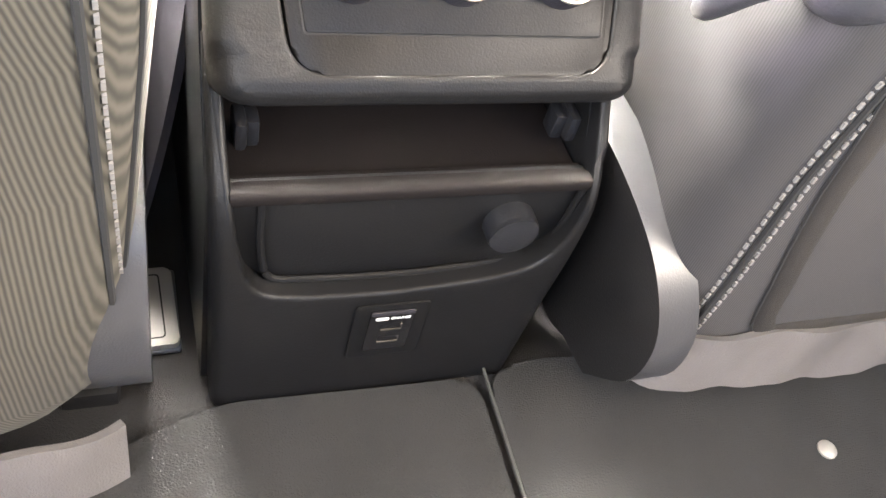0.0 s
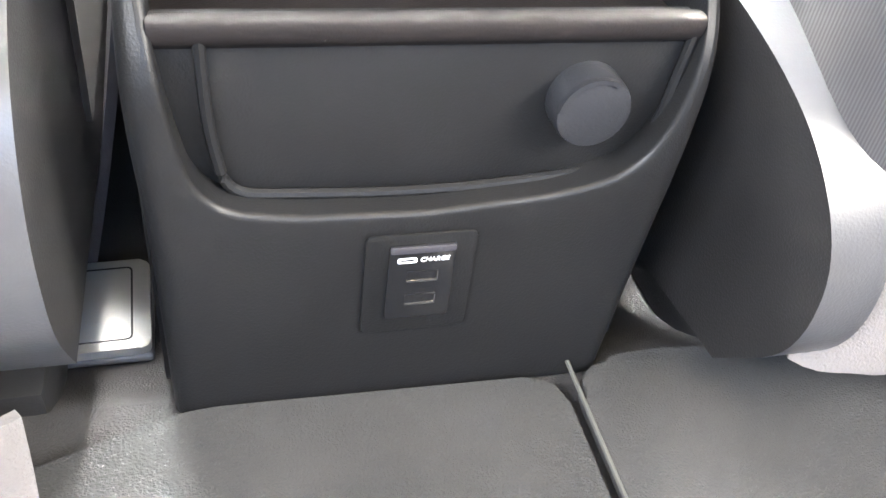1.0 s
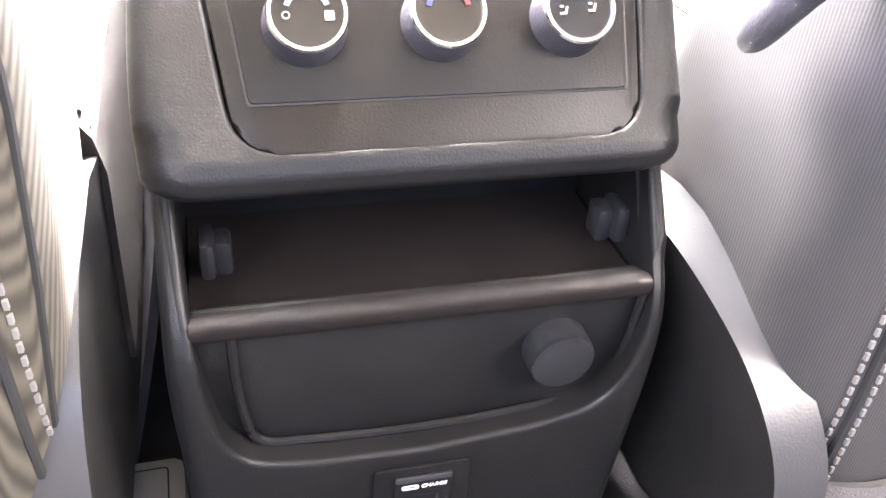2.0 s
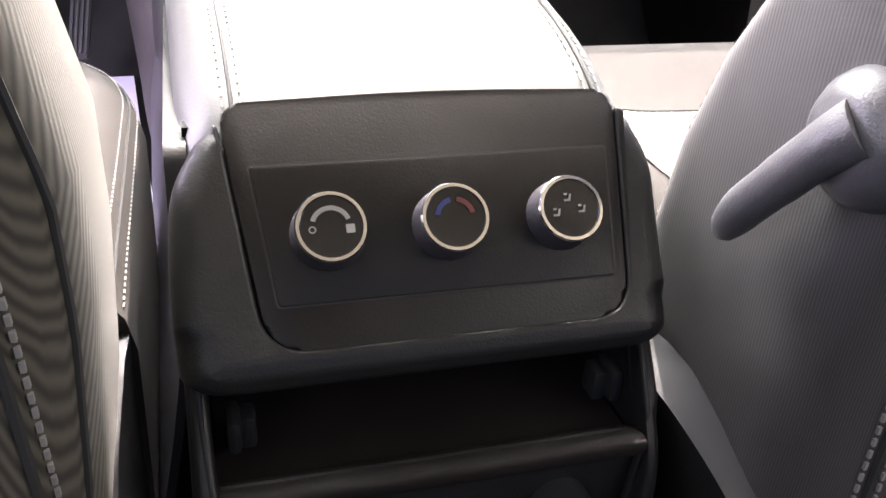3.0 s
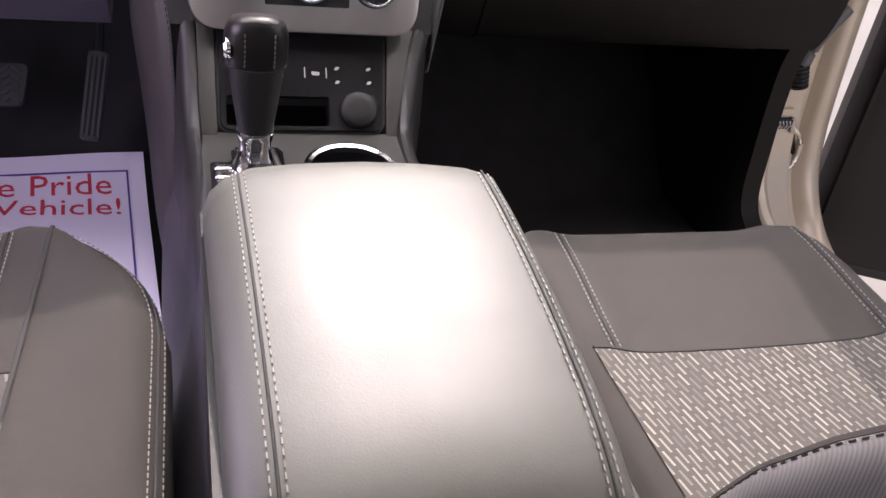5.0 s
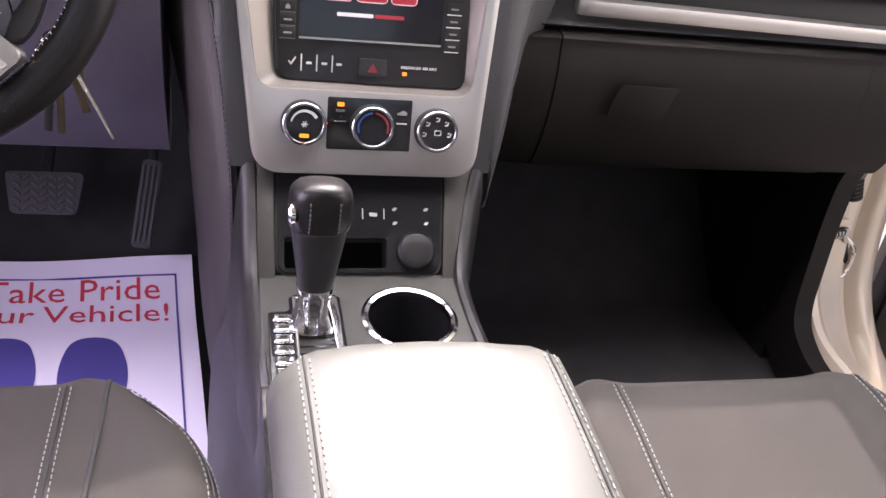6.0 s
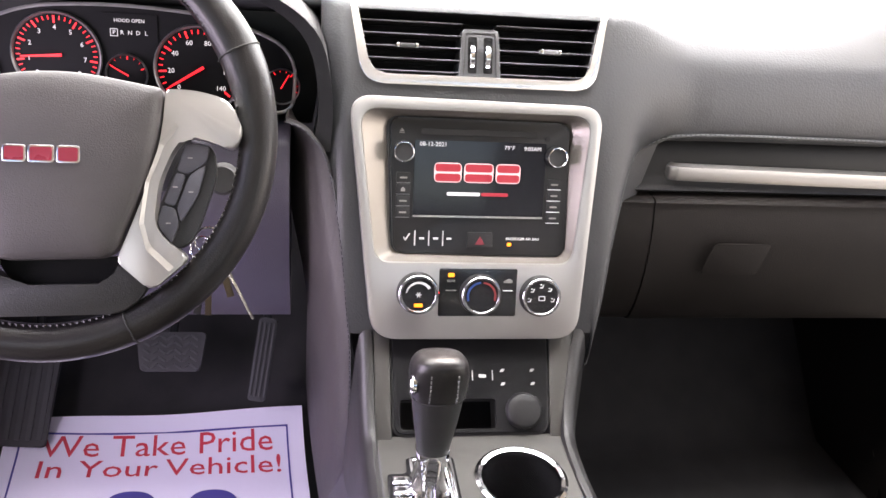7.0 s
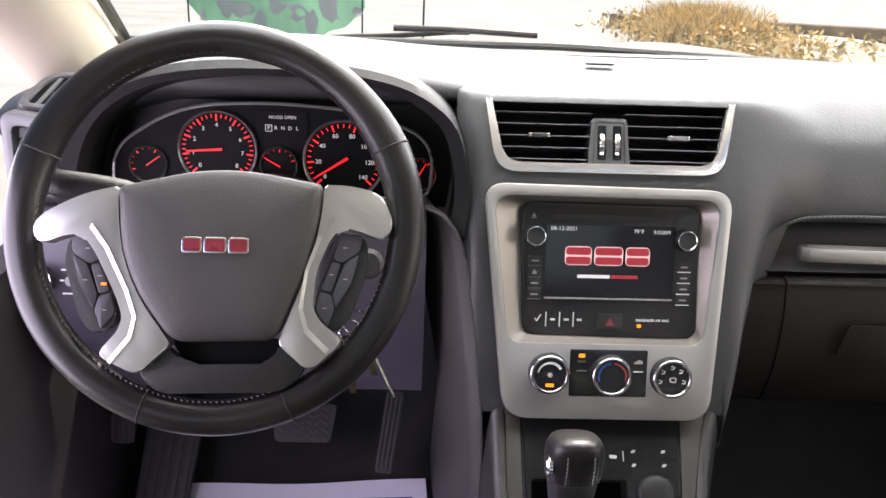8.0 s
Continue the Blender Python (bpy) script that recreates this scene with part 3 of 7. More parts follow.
for k in range(5200):
    x, y = 5.9 + rng.gauss(0, 0.65), 19.4 + rng.gauss(0, 2.4)
    axis = Vector((rng.gauss(0, 1), rng.gauss(0, 1), rng.gauss(0, 1))).normalized()
    leaf(Vector((x, y, rough_ground(x, y) + abs(rng.gauss(0, 0.16)))), rng.uniform(0.02, 0.06), rng.uniform(0.04, 0.13), Matrix.Rotation(rng.uniform(0, 6.28), 3, axis))
for k in range(4200):
    c = rng.choice(((5.2, 18.2), (5.9, 19.6), (6.3, 18.6), (6.8, 20.8), (5.8, 21.5), (6.6, 23.0)))
    x, y = c[0] + rng.gauss(0, 0.36), c[1] + rng.gauss(0, 0.5)
    blade(Vector((x, y, rough_ground(x, y) - 0.03)), rng.uniform(0.20, 0.80), rng.uniform(0.008, 0.022), Vector((rng.gauss(0, 0.26), rng.gauss(0, 0.20), -0.05)))
for k in range(420):
    x = rng.uniform(6.4, 14.0)
    y = 18.6 - 0.45 * (x - 6.4) + rng.gauss(0, 1.0)
    axis = Vector((rng.gauss(0, 1), rng.gauss(0, 1), rng.gauss(0, 1))).normalized()
    leaf(Vector((x, y, rough_ground(x, y) + abs(rng.gauss(0, 0.06)))), rng.uniform(0.02, 0.06), rng.uniform(0.04, 0.12), Matrix.Rotation(rng.uniform(0, 6.28), 3, axis))
me = bpy.data.meshes.new("dry_leaves")
me.from_pydata(verts, [], faces)
me.materials.append(straw("dry straw", (0.80, 0.60, 0.30)))
tagged(new("dry_leaves", me), "golden brown dry grass and fallen leaves beyond the car", "leaves", kind="stuff")
bm = bmesh.new()
sheet(bm, lambda u, v: (4.6 + 12.0 * u, 15.6 + 8.5 * v - 5.4 * u, rough_ground(4.6 + 12.0 * u, 15.6 + 8.5 * v - 5.4 * u) - 0.30 * (2 * v - 1) ** 4 - 0.30 * (2 * u - 1) ** 6), 60, 40)
thing("leaf_litter", bm, mat("dry leaf litter", (0.74, 0.65, 0.49), 0.95, vary=0.5, scale=10, bump=1.0, grain=25), "brown bank of dry leaf litter beyond the car", "leaf litter", kind="stuff")
bm = bmesh.new()
rng2 = random.Random(8)
wall_pose = Matrix.Translation((9.2, 21.0, 0)) @ Matrix.Rotation(radians(62), 4, "Z")
box(bm, (-0.25, -5.0, -0.56), (0.25, 5.0, -0.16), 0.06, m=wall_pose)
thing("low_wall", bm, mat("weathered brown wall", (0.30, 0.23, 0.15), 0.9, vary=0.4, scale=8, bump=0.6, grain=40), "low weathered brown wall beyond the car", "wall")
# the sheet hangs in folds, with a ragged lower edge
green = root("green_sheet", (-1.8, 9.6, -0.5), "crumpled green and white printed plastic sheet standing beyond the car", "sheet")
sag_line = lambda u: 0.36 * (abs(2 * u - 1) ** 4) + 0.025 * math.sin(17 * u) + 0.015 * math.sin(41 * u)
fold = lambda x, z: 9.6 + 0.10 * math.sin(5.2 * x) + 0.04 * math.sin(13 * x + 4 * z)
bm = bmesh.new()
sheet(bm, lambda u, v: (-2.75 + 1.90 * u, fold(-2.75 + 1.90 * u, v), 0.14 + sag_line(u) + (1.5 - sag_line(u)) * v), 60, 24, 0.006)
part("sheet_panel", bm, mat("green plastic sheet", (0.40, 0.80, 0.48), 0.45, vary=0.35, scale=5, bump=0), green)
for x in (-2.72, -0.88):
    bm = bmesh.new()
    tube(bm, [(x, fold(x, 0.5) + 0.03, -0.56), (x, fold(x, 0.5) + 0.03, 1.66)], 0.010, 8)
    part("post", bm, M_GREY, green, "thin grey post")
for k in range(9):
    bm = bmesh.new()
    cx, cz, w, h = -2.55 + 0.19 * k, 0.30 + 0.12 * ((k * 5) % 3), 0.07 + 0.05 * (k % 3), 0.10 + 0.06 * ((k + 1) % 3)
    pts = [(cx + w * math.cos(a) * rng2.uniform(0.6, 1.1), cz + h * math.sin(a) * rng2.uniform(0.6, 1.1)) for a in (2 * math.pi * j / 14 for j in range(14))]
    c0 = bm.verts.new((cx, fold(cx, (cz - 0.14) / 1.5) - 0.012, cz))
    ring0 = [bm.verts.new((a, fold(a, (b - 0.14) / 1.5) - 0.012, b)) for a, b in pts]
    for i in range(14):
        bm.faces.new((c0, ring0[i], ring0[(i + 1) % 14]))
    bmesh.ops.solidify(bm, geom=bm.faces[:], thickness=0.003)
    part("white_patch", bm, M_WHITE, green)

# ---- centre console ----
console = root("center_console", (0, 0.25, 0.0), "charcoal plastic centre console with padded armrest between the front seats", "console")
RP = plane_frame((0, 0.018, 0.381), (0, 0.65, 0.76))      # tilted rear control face

# side walls of the rear box
for s in (-1, 1):
    bm = bmesh.new()
    prof = rounded([(-0.005, 0.03), (0.46, 0.02), (0.46, 0.40), (0.10, 0.395), (0.080, 0.395), (0.050, 0.350), (0.040, 0.312), (-0.006, 0.235), (-0.008, 0.17)],
                   [0.01, 0, 0.03, 0.02, 0.02, 0.02, 0.02, 0.02, 0.03], 5)
    m = Matrix(((0, 0, 1, -0.1285 if s < 0 else 0.1155), (1, 0, 0, 0), (0, 1, 0, 0), (0, 0, 0, 1)))
    prism(bm, prof, 0.011, m, 0.004)
    part("side_panel", bm, M_PLASTIC, console)
# overhanging control housing: wings beside the control face and the bar under it
prof_shell = [(0.0489, 0.4171)] + rounded([(0.0560, 0.4255), (-0.035, 0.319), (-0.030, 0.285)], [0, 0.035, 0], 10)[11:22] + [(-0.030, 0.285)]
side_l = rounded([(-0.1025, 0.0470), (-0.1130, 0.0415), (-0.1265, 0.018), (-0.130, -0.03), (-0.1280, -0.0850), (0.1130, -0.0850), (0.1145, -0.03), (0.1180, 0.018), (0.1085, 0.0415), (0.0982, 0.0470),
                  (0.0875, -0.062), (-0.0895, -0.062)], [0.004, 0.010, 0.02, 0.03, 0.026, 0.026, 0.03, 0.02, 0.010, 0.004, 0.020, 0.020], 7)
edge_l = [0.0022 if abs(p[0]) < 0.1045 and p[1] > -0.0625 else 0.0135 + 0.006 * (p[1] < -0.05) for p in side_l]
bm = bent_plate([tuple(p) for p in side_l], edge_l, [], 0.024, prof_shell)
part("rear_shell", bm, M_PLASTIC, console, "charcoal control housing overhanging the bin")
# apron with the U-shaped rim of the bin, its side rails leaning in under the housing
prof_apron = rounded([(0.036, 0.318), (-0.031, 0.236), (-0.034, 0.190), (-0.034, 0.030)], [0, 0.04, 0.03, 0], 10)
fall = [0.0]
for p, q in zip(prof_apron, prof_apron[1:]):
    fall.append(fall[-1] + math.dist(p, q))


def apron_at(x, z):
    """The place on the unrolled apron of a point at that height."""
    return (x, -float(np.interp(-z, [-p[1] for p in prof_apron], fall)))


u_outer = [(-0.1275, 0.318), (-0.1290, 0.21), (-0.1255, 0.155), (-0.1240, 0.030), (0.108, 0.030), (0.1130, 0.11), (0.1200, 0.19), (0.1240, 0.26), (0.1265, 0.318)]
u_inner = [(0.1195, 0.318), (0.1150, 0.262), (0.1120, 0.232), (0.1065, 0.2045), (0.0985, 0.1860), (0.0860, 0.1745), (0.0600, 0.1670), (-0.004, 0.1610), (-0.064, 0.1625), (-0.0930, 0.1675), (-0.1055, 0.1815), (-0.1110, 0.2085), (-0.1145, 0.236), (-0.1165, 0.262), (-0.1185, 0.318)]
shape = [apron_at(*p) for p in u_outer] + [apron_at(*p) for p in u_inner]
shape = rounded(shape, [0.001, 0.03, 0.03, 0.01, 0.01, 0.03, 0.03, 0.03, 0.001] + [0.001] + [0.012] * 13 + [0.001], 5)
inside = {i for i, p in enumerate(shape) if i >= 9 * 6}
edge_u = [0.0034 if i in inside else (0.0034 if p[1] > apron_at(0, 0.26)[1] else 0.010) for i, p in enumerate(shape)]
bm = bent_plate([tuple(p) for p in shape], edge_u, [], 0.030, prof_apron)
part("apron", bm, M_PLASTIC, console, "charcoal apron with the U-shaped rim of the bin")
# recess behind
bm = bmesh.new()
box(bm, (-0.119, 0.09, 0.235), (0.117, 0.10, 0.40))
part("bin_back", bm, M_MATTE, console)
bm = bmesh.new()
prism(bm, rounded([(-0.117, 0.245), (-0.115, 0.150), (0.108, 0.150), (0.115, 0.245)], [0.004, 0.03, 0.03, 0.004], 6), 0.012,
      plane_frame((0, -0.004, 0), (0, 0, 1)), 0.002)
part("tray_panel", bm, M_PLASTIC, console)
# raised inner rim of the lower tray
groove = rounded([(-0.0985, 0.2450), (-0.0975, 0.200), (-0.0910, 0.1665), (0.0, 0.1610), (0.0930, 0.1700), (0.1060, 0.1940), (0.1110, 0.2450)], [0.004, 0.02, 0.012, 0.05, 0.024, 0.022, 0.004], 6)
bm = bmesh.new()
tube(bm, [(p[0], -0.0190, p[1]) for p in groove], 0.0026, 8)
part("tray_rim", bm, M_PLASTIC, console)
# shelf with rolled front lip and a thin ridge behind it
bm = bmesh.new()
prof = rounded([(-0.0225, 0.2395), (-0.014, 0.233), (0.095, 0.229), (0.095, 0.2365), (0.0030, 0.2375), (0.0010, 0.2425), (-0.0012, 0.2425), (-0.015, 0.2490), (-0.0225, 0.2485)], [0.005, 0.003, 0, 0, 0.001, 0.001, 0.001, 0.005, 0.0045], 5)
prism(bm, prof, 0.229, Matrix(((0, 0, 1, -0.1165), (1, 0, 0, 0), (0, 1, 0, 0), (0, 0, 0, 1))))
M_SHELF = mat("worn shelf plastic", (0.0085, 0.0064, 0.0062), 0.72, bump=0.2, grain=800)
M_SHELF.node_tree.nodes["Principled BSDF"].inputs["Specular IOR Level"].default_value = 0.22
part("shelf", bm, M_SHELF, console)
M_CAP = mat("dark cap plastic", (0.016, 0.0165, 0.019), 0.35, bump=0.2)
# hooks inside the bin
for s in (-1, 1):
    bm = bmesh.new()
    hx = 0.0985 if s < 0 else 0.1040
    box(bm, (s * hx - 0.0045, 0.024, 0.2420), (s * hx + 0.0045, 0.040, 0.2620), 0.003)
    box(bm, (s * (hx + 0.0075) - 0.004, 0.018, 0.2440), (s * (hx + 0.0075) + 0.004, 0.040, 0.2650), 0.0035)
    part("hook", bm, M_CAP, console)
# control face: insert, inner plate
bm = bmesh.new()
prism(bm, rounded([(-0.0882, -0.0608), (0.0862, -0.0608), (0.0978, 0.0572), (0.0, 0.0605), (-0.1022, 0.0572)], [0.019, 0.019, 0.012, 0.10, 0.012], 8), 0.014,
      RP @ Matrix.Translation((0, 0, -0.0145)), 0.0022)
M_INSERT = mat("warm charcoal insert", (0.0062, 0.0054, 0.0050), 0.40, bump=0.15, grain=900)
M_INSERT.node_tree.nodes["Principled BSDF"].inputs["Specular IOR Level"].default_value = 0.25
part("control_insert", bm, M_INSERT, console)
bm = bmesh.new()
prism(bm, rounded([(-0.0825, -0.040), (0.0820, -0.040), (0.088, 0.026), (-0.090, 0.026)], 0.002, 2), 0.004, RP @ Matrix.Translation((0, 0, -0.0030)), 0.0008)
part("knob_plate", bm, M_INSERT, console)
bm = bmesh.new()
ring_prism(bm, rounded([(-0.0835, -0.041), (0.0830, -0.041), (0.089, 0.027), (-0.091, 0.027)], 0.002, 2),
           rounded([(-0.0825, -0.040), (0.0820, -0.040), (0.088, 0.026), (-0.090, 0.026)], 0.002, 2), 0.0004, RP @ Matrix.Translation((0, 0, -0.0002)))
part("plate_gap", bm, M_SEAM, console)


def knob(place, r, tall, parent, name="knob", face=None, ring=None, body=None):
    """A round climate knob: skirt, bright ring and dark dished face."""
    bm = bmesh.new()
    spin(bm, [(r * 1.06, 0), (r * 1.05, tall * 0.25), (r * 0.99, tall * 0.8), (r * 0.97, tall * 0.9)], place)
    k = part(name, bm, body or M_GREY, parent)
    bm = bmesh.new()
    spin(bm, [(r * 0.975, tall * 0.86), (r, tall * 0.93), (r * 0.96, tall), (r * 0.87, tall * 1.0), (r * 0.84, tall * 0.93)], place)
    part("knob_ring", bm, ring or M_CHROME, k, "chrome ring")
    bm = bmesh.new()
    spin(bm, [(r * 0.85, tall * 0.93), (r * 0.5, tall * 0.91), (0, tall * 0.90)], place)
    part("knob_face", bm, face or M_GLOSS, k)
    return k


def arc(bm, m, r, a0, a1, w, z, segs=16, depth=0.0004, taper=1.0):
    """A flat curved stroke on a dial."""
    n = segs
    o, i = [], []
    for k in range(n + 1):
        a = radians(a0 + (a1 - a0) * k / n)
        ww = w * (taper + (1 - taper) * k / n)
        o.append((math.cos(a) * (r + ww / 2), math.sin(a) * (r + ww / 2)))
        i.append((math.cos(a) * (r - ww / 2), math.sin(a) * (r - ww / 2)))
    prism(bm, o + i[::-1], depth, m @ Matrix.Translation((0, 0, z)))


def airflow_icon(bm, m, x, y, s, z):
    """A seated-figure-free air arrow sign: a bent stroke with a dot."""
    prism(bm, [(x - s, y - s), (x + s * 0.2, y - s), (x + s * 0.6, y + s * 0.4), (x + s * 0.2, y + s * 0.4), (x - s * 0.1, y - s * 0.6), (x - s, y - s * 0.6)], 0.0004, m @ Matrix.Translation((0, 0, z)))
    prism(bm, rect(x - s * 0.9, y + s * 0.2, x - s * 0.2, y + s * 0.6, s * 0.15, 2), 0.0004, m @ Matrix.Translation((0, 0, z)))


M_PALE = mat("pale dial print", (0.45, 0.45, 0.45), 0.6, bump=0)
M_DIM = mat("worn grey print", (0.22, 0.21, 0.20), 0.6, bump=0)
R_KNOB = 0.0165
for i, x in enumerate((-0.0575, 0.0, 0.0575)):
    m = RP @ Matrix.Translation((x, -0.0085, 0.001))
    k = knob(m, R_KNOB, 0.0165, console)
    z = 0.0165 * 0.935
    bm = bmesh.new()
    if i == 0:
        arc(bm, m, 0.0085, 160, 20, 0.0022, z)
        arc(bm, m @ Matrix.Translation((-0.0085, -0.001, 0)), 0.0014, 0, 360, 0.0006, z)
        prism(bm, rect(0.0065, -0.0035, 0.0105, 0.0005, 0.0005, 2), 0.0004, m @ Matrix.Translation((0, 0, z)))
        part("fan_mark", bm, M_DIM, k)
    elif i == 1:
        arc(bm, m, 0.0085, 170, 100, 0.0024, z)
        part("cold_mark", bm, mat("blue print", (0.012, 0.02, 0.10), 0.6, bump=0), k)
        bm = bmesh.new()
        arc(bm, m, 0.0085, 80, 10, 0.0024, z)
        part("hot_mark", bm, mat("worn red print", (0.09, 0.015, 0.015), 0.6, bump=0), k)
    else:
        for x2, y2 in ((-0.007, -0.001), (-0.0005, 0.006), (0.006, 0.000)):
            airflow_icon(bm, m, x2, y2, 0.0025, z)
        part("air_mark", bm, M_DIM, k)

# power socket with a round flip cap in the lower tray
bm = bmesh.new()
sm = plane_frame((0.066, -0.016, 0.208), (0, 0, 1))
spin(bm, [(0.0178, 0), (0.0178, 0.012), (0.0170, 0.0145), (0.014, 0.0155), (0, 0.016)], sm)
cap = part("socket_cap", bm, M_CAP, console, "dark grey round power socket cap")
bm = bmesh.new()
arc(bm, sm, 0.0165, 60, 175, 0.0022, 0.0135, depth=0.003)
part("cap_lip", bm, M_CAP, cap)

# charging ports on the apron
um = plane_frame((-0.006, -0.0343, 0.004), (0, 0, 1))
bm = bmesh.new()
prism(bm, rect(-0.0265, 0.084, 0.0265, 0.146, 0.004, 3), 0.0014, um, 0.0007)
usb = part("usb_plate", bm, M_PLASTIC, console, "black twin charging port plate")
bm = bmesh.new()
prism(bm, rect(-0.0155, 0.094, 0.0165, 0.1405, 0.002, 3), 0.0012, um @ Matrix.Translation((0, 0, 0.0014)), 0.0005)
ports = part("port_block", bm, M_GLOSS, usb)
bm = bmesh.new()
prism(bm, rect(-0.0150, 0.1365, 0.0160, 0.1400, 0.001, 2), 0.0010, um @ Matrix.Translation((0, 0, 0.0026)), 0.0003)
part("port_flap", bm, M_GREY, ports)
bm = bmesh.new()
text_mesh(bm, "CHARGE", um @ Matrix.Translation((0.0065, 0.1318, 0.0028)) @ Matrix(((1, 0.2, 0, 0), (0, 1, 0, 0), (0, 0, 1, 0), (0, 0, 0, 1))), 0.0036, 0.0002)
part("port_label", bm, M_WHITE, ports)
bm = bmesh.new()
ring_prism(bm, rect(-0.0115, 0.1303, -0.0020, 0.1333, 0.0014, 3), rect(-0.0100, 0.1311, -0.0035, 0.1325, 0.0007, 3), 0.0004, um @ Matrix.Translation((0, 0, 0.0026)))
part("port_sign", bm, M_WHITE, ports)
for z0 in (0.1215, 0.1065):
    bm = bmesh.new()
    prism(bm, rect(-0.0062, z0 - 0.0030, 0.0088, z0 + 0.0030, 0.0006, 2), 0.0005, um @ Matrix.Translation((0, 0, 0.0024)))
    pt = part("port", bm, M_GLOSS, ports)
    bm = bmesh.new()
    prism(bm, [(-0.0062, z0 - 0.0032), (0.0088, z0 - 0.0032), (0.0088, z0 + 0.0028), (0.0082, z0 + 0.0028), (0.0082, z0 - 0.0024), (-0.0062, z0 - 0.0024)], 0.0006, um @ Matrix.Translation((0, 0, 0.0028)))
    part("port_edge", bm, M_CHROME, pt)

# ---- padded lid ----
def lid_edges(y):
    t = min(max((y - 0.06) / 0.38, 0), 1)
    return -0.0935 - 0.006 * t, 0.1015 + 0.0065 * t


def lid_top(y):
    t = (y - 0.06) / 0.38
    return 0.419 + 0.0355 * math.sin(min(max(t + 0.06, 0), 1) * math.pi * 0.56) - 0.025 * math.exp(-(y - 0.0655) / 0.034)


LID_Y = [0.0655, 0.070, 0.076, 0.084, 0.094, 0.106, 0.125, 0.15, 0.20, 0.25, 0.30, 0.35, 0.387, 0.408, 0.424, 0.435, 0.4400]
rings = []
for k, y in enumerate(LID_Y):
    l0, r0 = lid_edges(y)
    z = lid_top(y)
    drop = {0: 0.008, 1: 0.003, 2: 0.0006, len(LID_Y) - 1: 0.022, len(LID_Y) - 2: 0.010, len(LID_Y) - 3: 0.003}.get(k, 0)
    nar = {0: 0.003, 1: 0.001, len(LID_Y) - 1: 0.045, len(LID_Y) - 2: 0.028, len(LID_Y) - 3: 0.012}.get(k, 0)
    lo = min(z - 0.045, 0.40)
    side = [(l0 - 0.027 + nar, lo), (l0 - 0.028 + nar, z - 0.034 - drop), (l0 - 0.022 + nar, z - 0.016 - drop), (l0 - 0.010 + nar, z - 0.004 - drop), (l0 + nar, z - drop),
            (l0 * 0.5 + r0 * 0.0, z + 0.004 - drop), ((l0 + r0) / 2, z + 0.006 - drop), (r0 * 0.5, z + 0.004 - drop),
            (r0 - nar, z - drop), (r0 + 0.010 - nar, z - 0.004 - drop), (r0 + 0.018 - nar, z - 0.016 - drop), (r0 + 0.022 - nar, z - 0.034 - drop), (r0 + 0.021 - nar, lo)]
    rings.append([(p[0], y, p[1]) for p in side])
bm = bmesh.new()
loft(bm, rings)
lid = part("armrest_lid", bm, M_VINYL, console, "padded charcoal vinyl armrest lid with double stitched seams")
for k in (0, 1):
    for off in (-0.0045, 0.0045):
        bm = bmesh.new()
        stitches(bm, [(lid_edges(y)[k] + off, y, lid_top(y) + 0.0012 - (0.0016 if (off > 0) == (k == 1) else 0)) for y in np.linspace(0.080, 0.408, 30)], 0.0042, 0.0030, 0.0005)
        part("seam_thread", bm, M_STITCH, lid, "", False)
    bm = bmesh.new()
    tube(bm, [(lid_edges(y)[k], y, lid_top(y) + 0.0003) for y in np.linspace(0.075, 0.412, 30)], 0.0011, 6)
    part("seam", bm, M_SEAM, lid)
# body under the lid
bm = bmesh.new()
box(bm, (-0.110, 0.095, 0.03), (0.118, 0.44, 0.405), 0.01)
part("box_body", bm, M_PLASTIC_D, console)
# side skins: purple-grey towards the driver, darker grey towards the passenger
for s in (-1, 1):
    bm = bmesh.new()
    x0 = s * 0.128
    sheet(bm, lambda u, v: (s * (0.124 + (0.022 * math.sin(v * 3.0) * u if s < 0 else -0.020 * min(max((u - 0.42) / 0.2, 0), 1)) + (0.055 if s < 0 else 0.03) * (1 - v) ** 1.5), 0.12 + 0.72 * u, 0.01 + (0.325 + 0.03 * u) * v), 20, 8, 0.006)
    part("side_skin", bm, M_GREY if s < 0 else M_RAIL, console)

# ---- front of the console: shifter panel, cup holder, storage ----
SP = plane_frame((0, 0.590, 0.3505), (0, 0.996, 0.087))          # gently rising grey panel, y runs ahead
front = root("shifter_console", (0, 0.6, 0.3), "brushed grey shifter panel with chrome ringed cup holder", "console")


def ring_pts(cx, cy, r, n=40, a0=0.0):
    return [(cx + r * math.cos(a0 + 2 * math.pi * k / n), cy + r * math.sin(a0 + 2 * math.pi * k / n)) for k in range(n)]


bm = bmesh.new()
CUP = (0.0345, 0.0152)
CUP_R = 0.0480
# panel as a skin with a round opening for the cup
hole = ring_pts(*CUP, CUP_R, 48)
def panel_edge(p):
    d = Vector((p[0] - CUP[0], p[1] - CUP[1])).normalized()
    best = 9.0
    for lim, k, sgn in ((-0.124, 0, -1), (0.104, 0, 1), (-0.130, 1, -1), (0.092, 1, 1)):
        if d[k] * sgn > 1e-6:
            best = min(best, (lim - CUP[k]) / d[k])
    return (CUP[0] + d.x * best, CUP[1] + d.y * best)
edge = [panel_edge(p) for p in hole]
for lim in ((-0.124, -0.130), (0.104, -0.130), (0.104, 0.092), (-0.124, 0.092)):
    i = min(range(48), key=lambda k: (edge[k][0] - lim[0]) ** 2 + (edge[k][1] - lim[1]) ** 2)
    edge[i] = lim
ring_prism(bm, edge, hole, 0.004, SP @ Matrix.Translation((0, 0, -0.004)))
part("panel", bm, M_PANEL, front)
bm = bmesh.new()
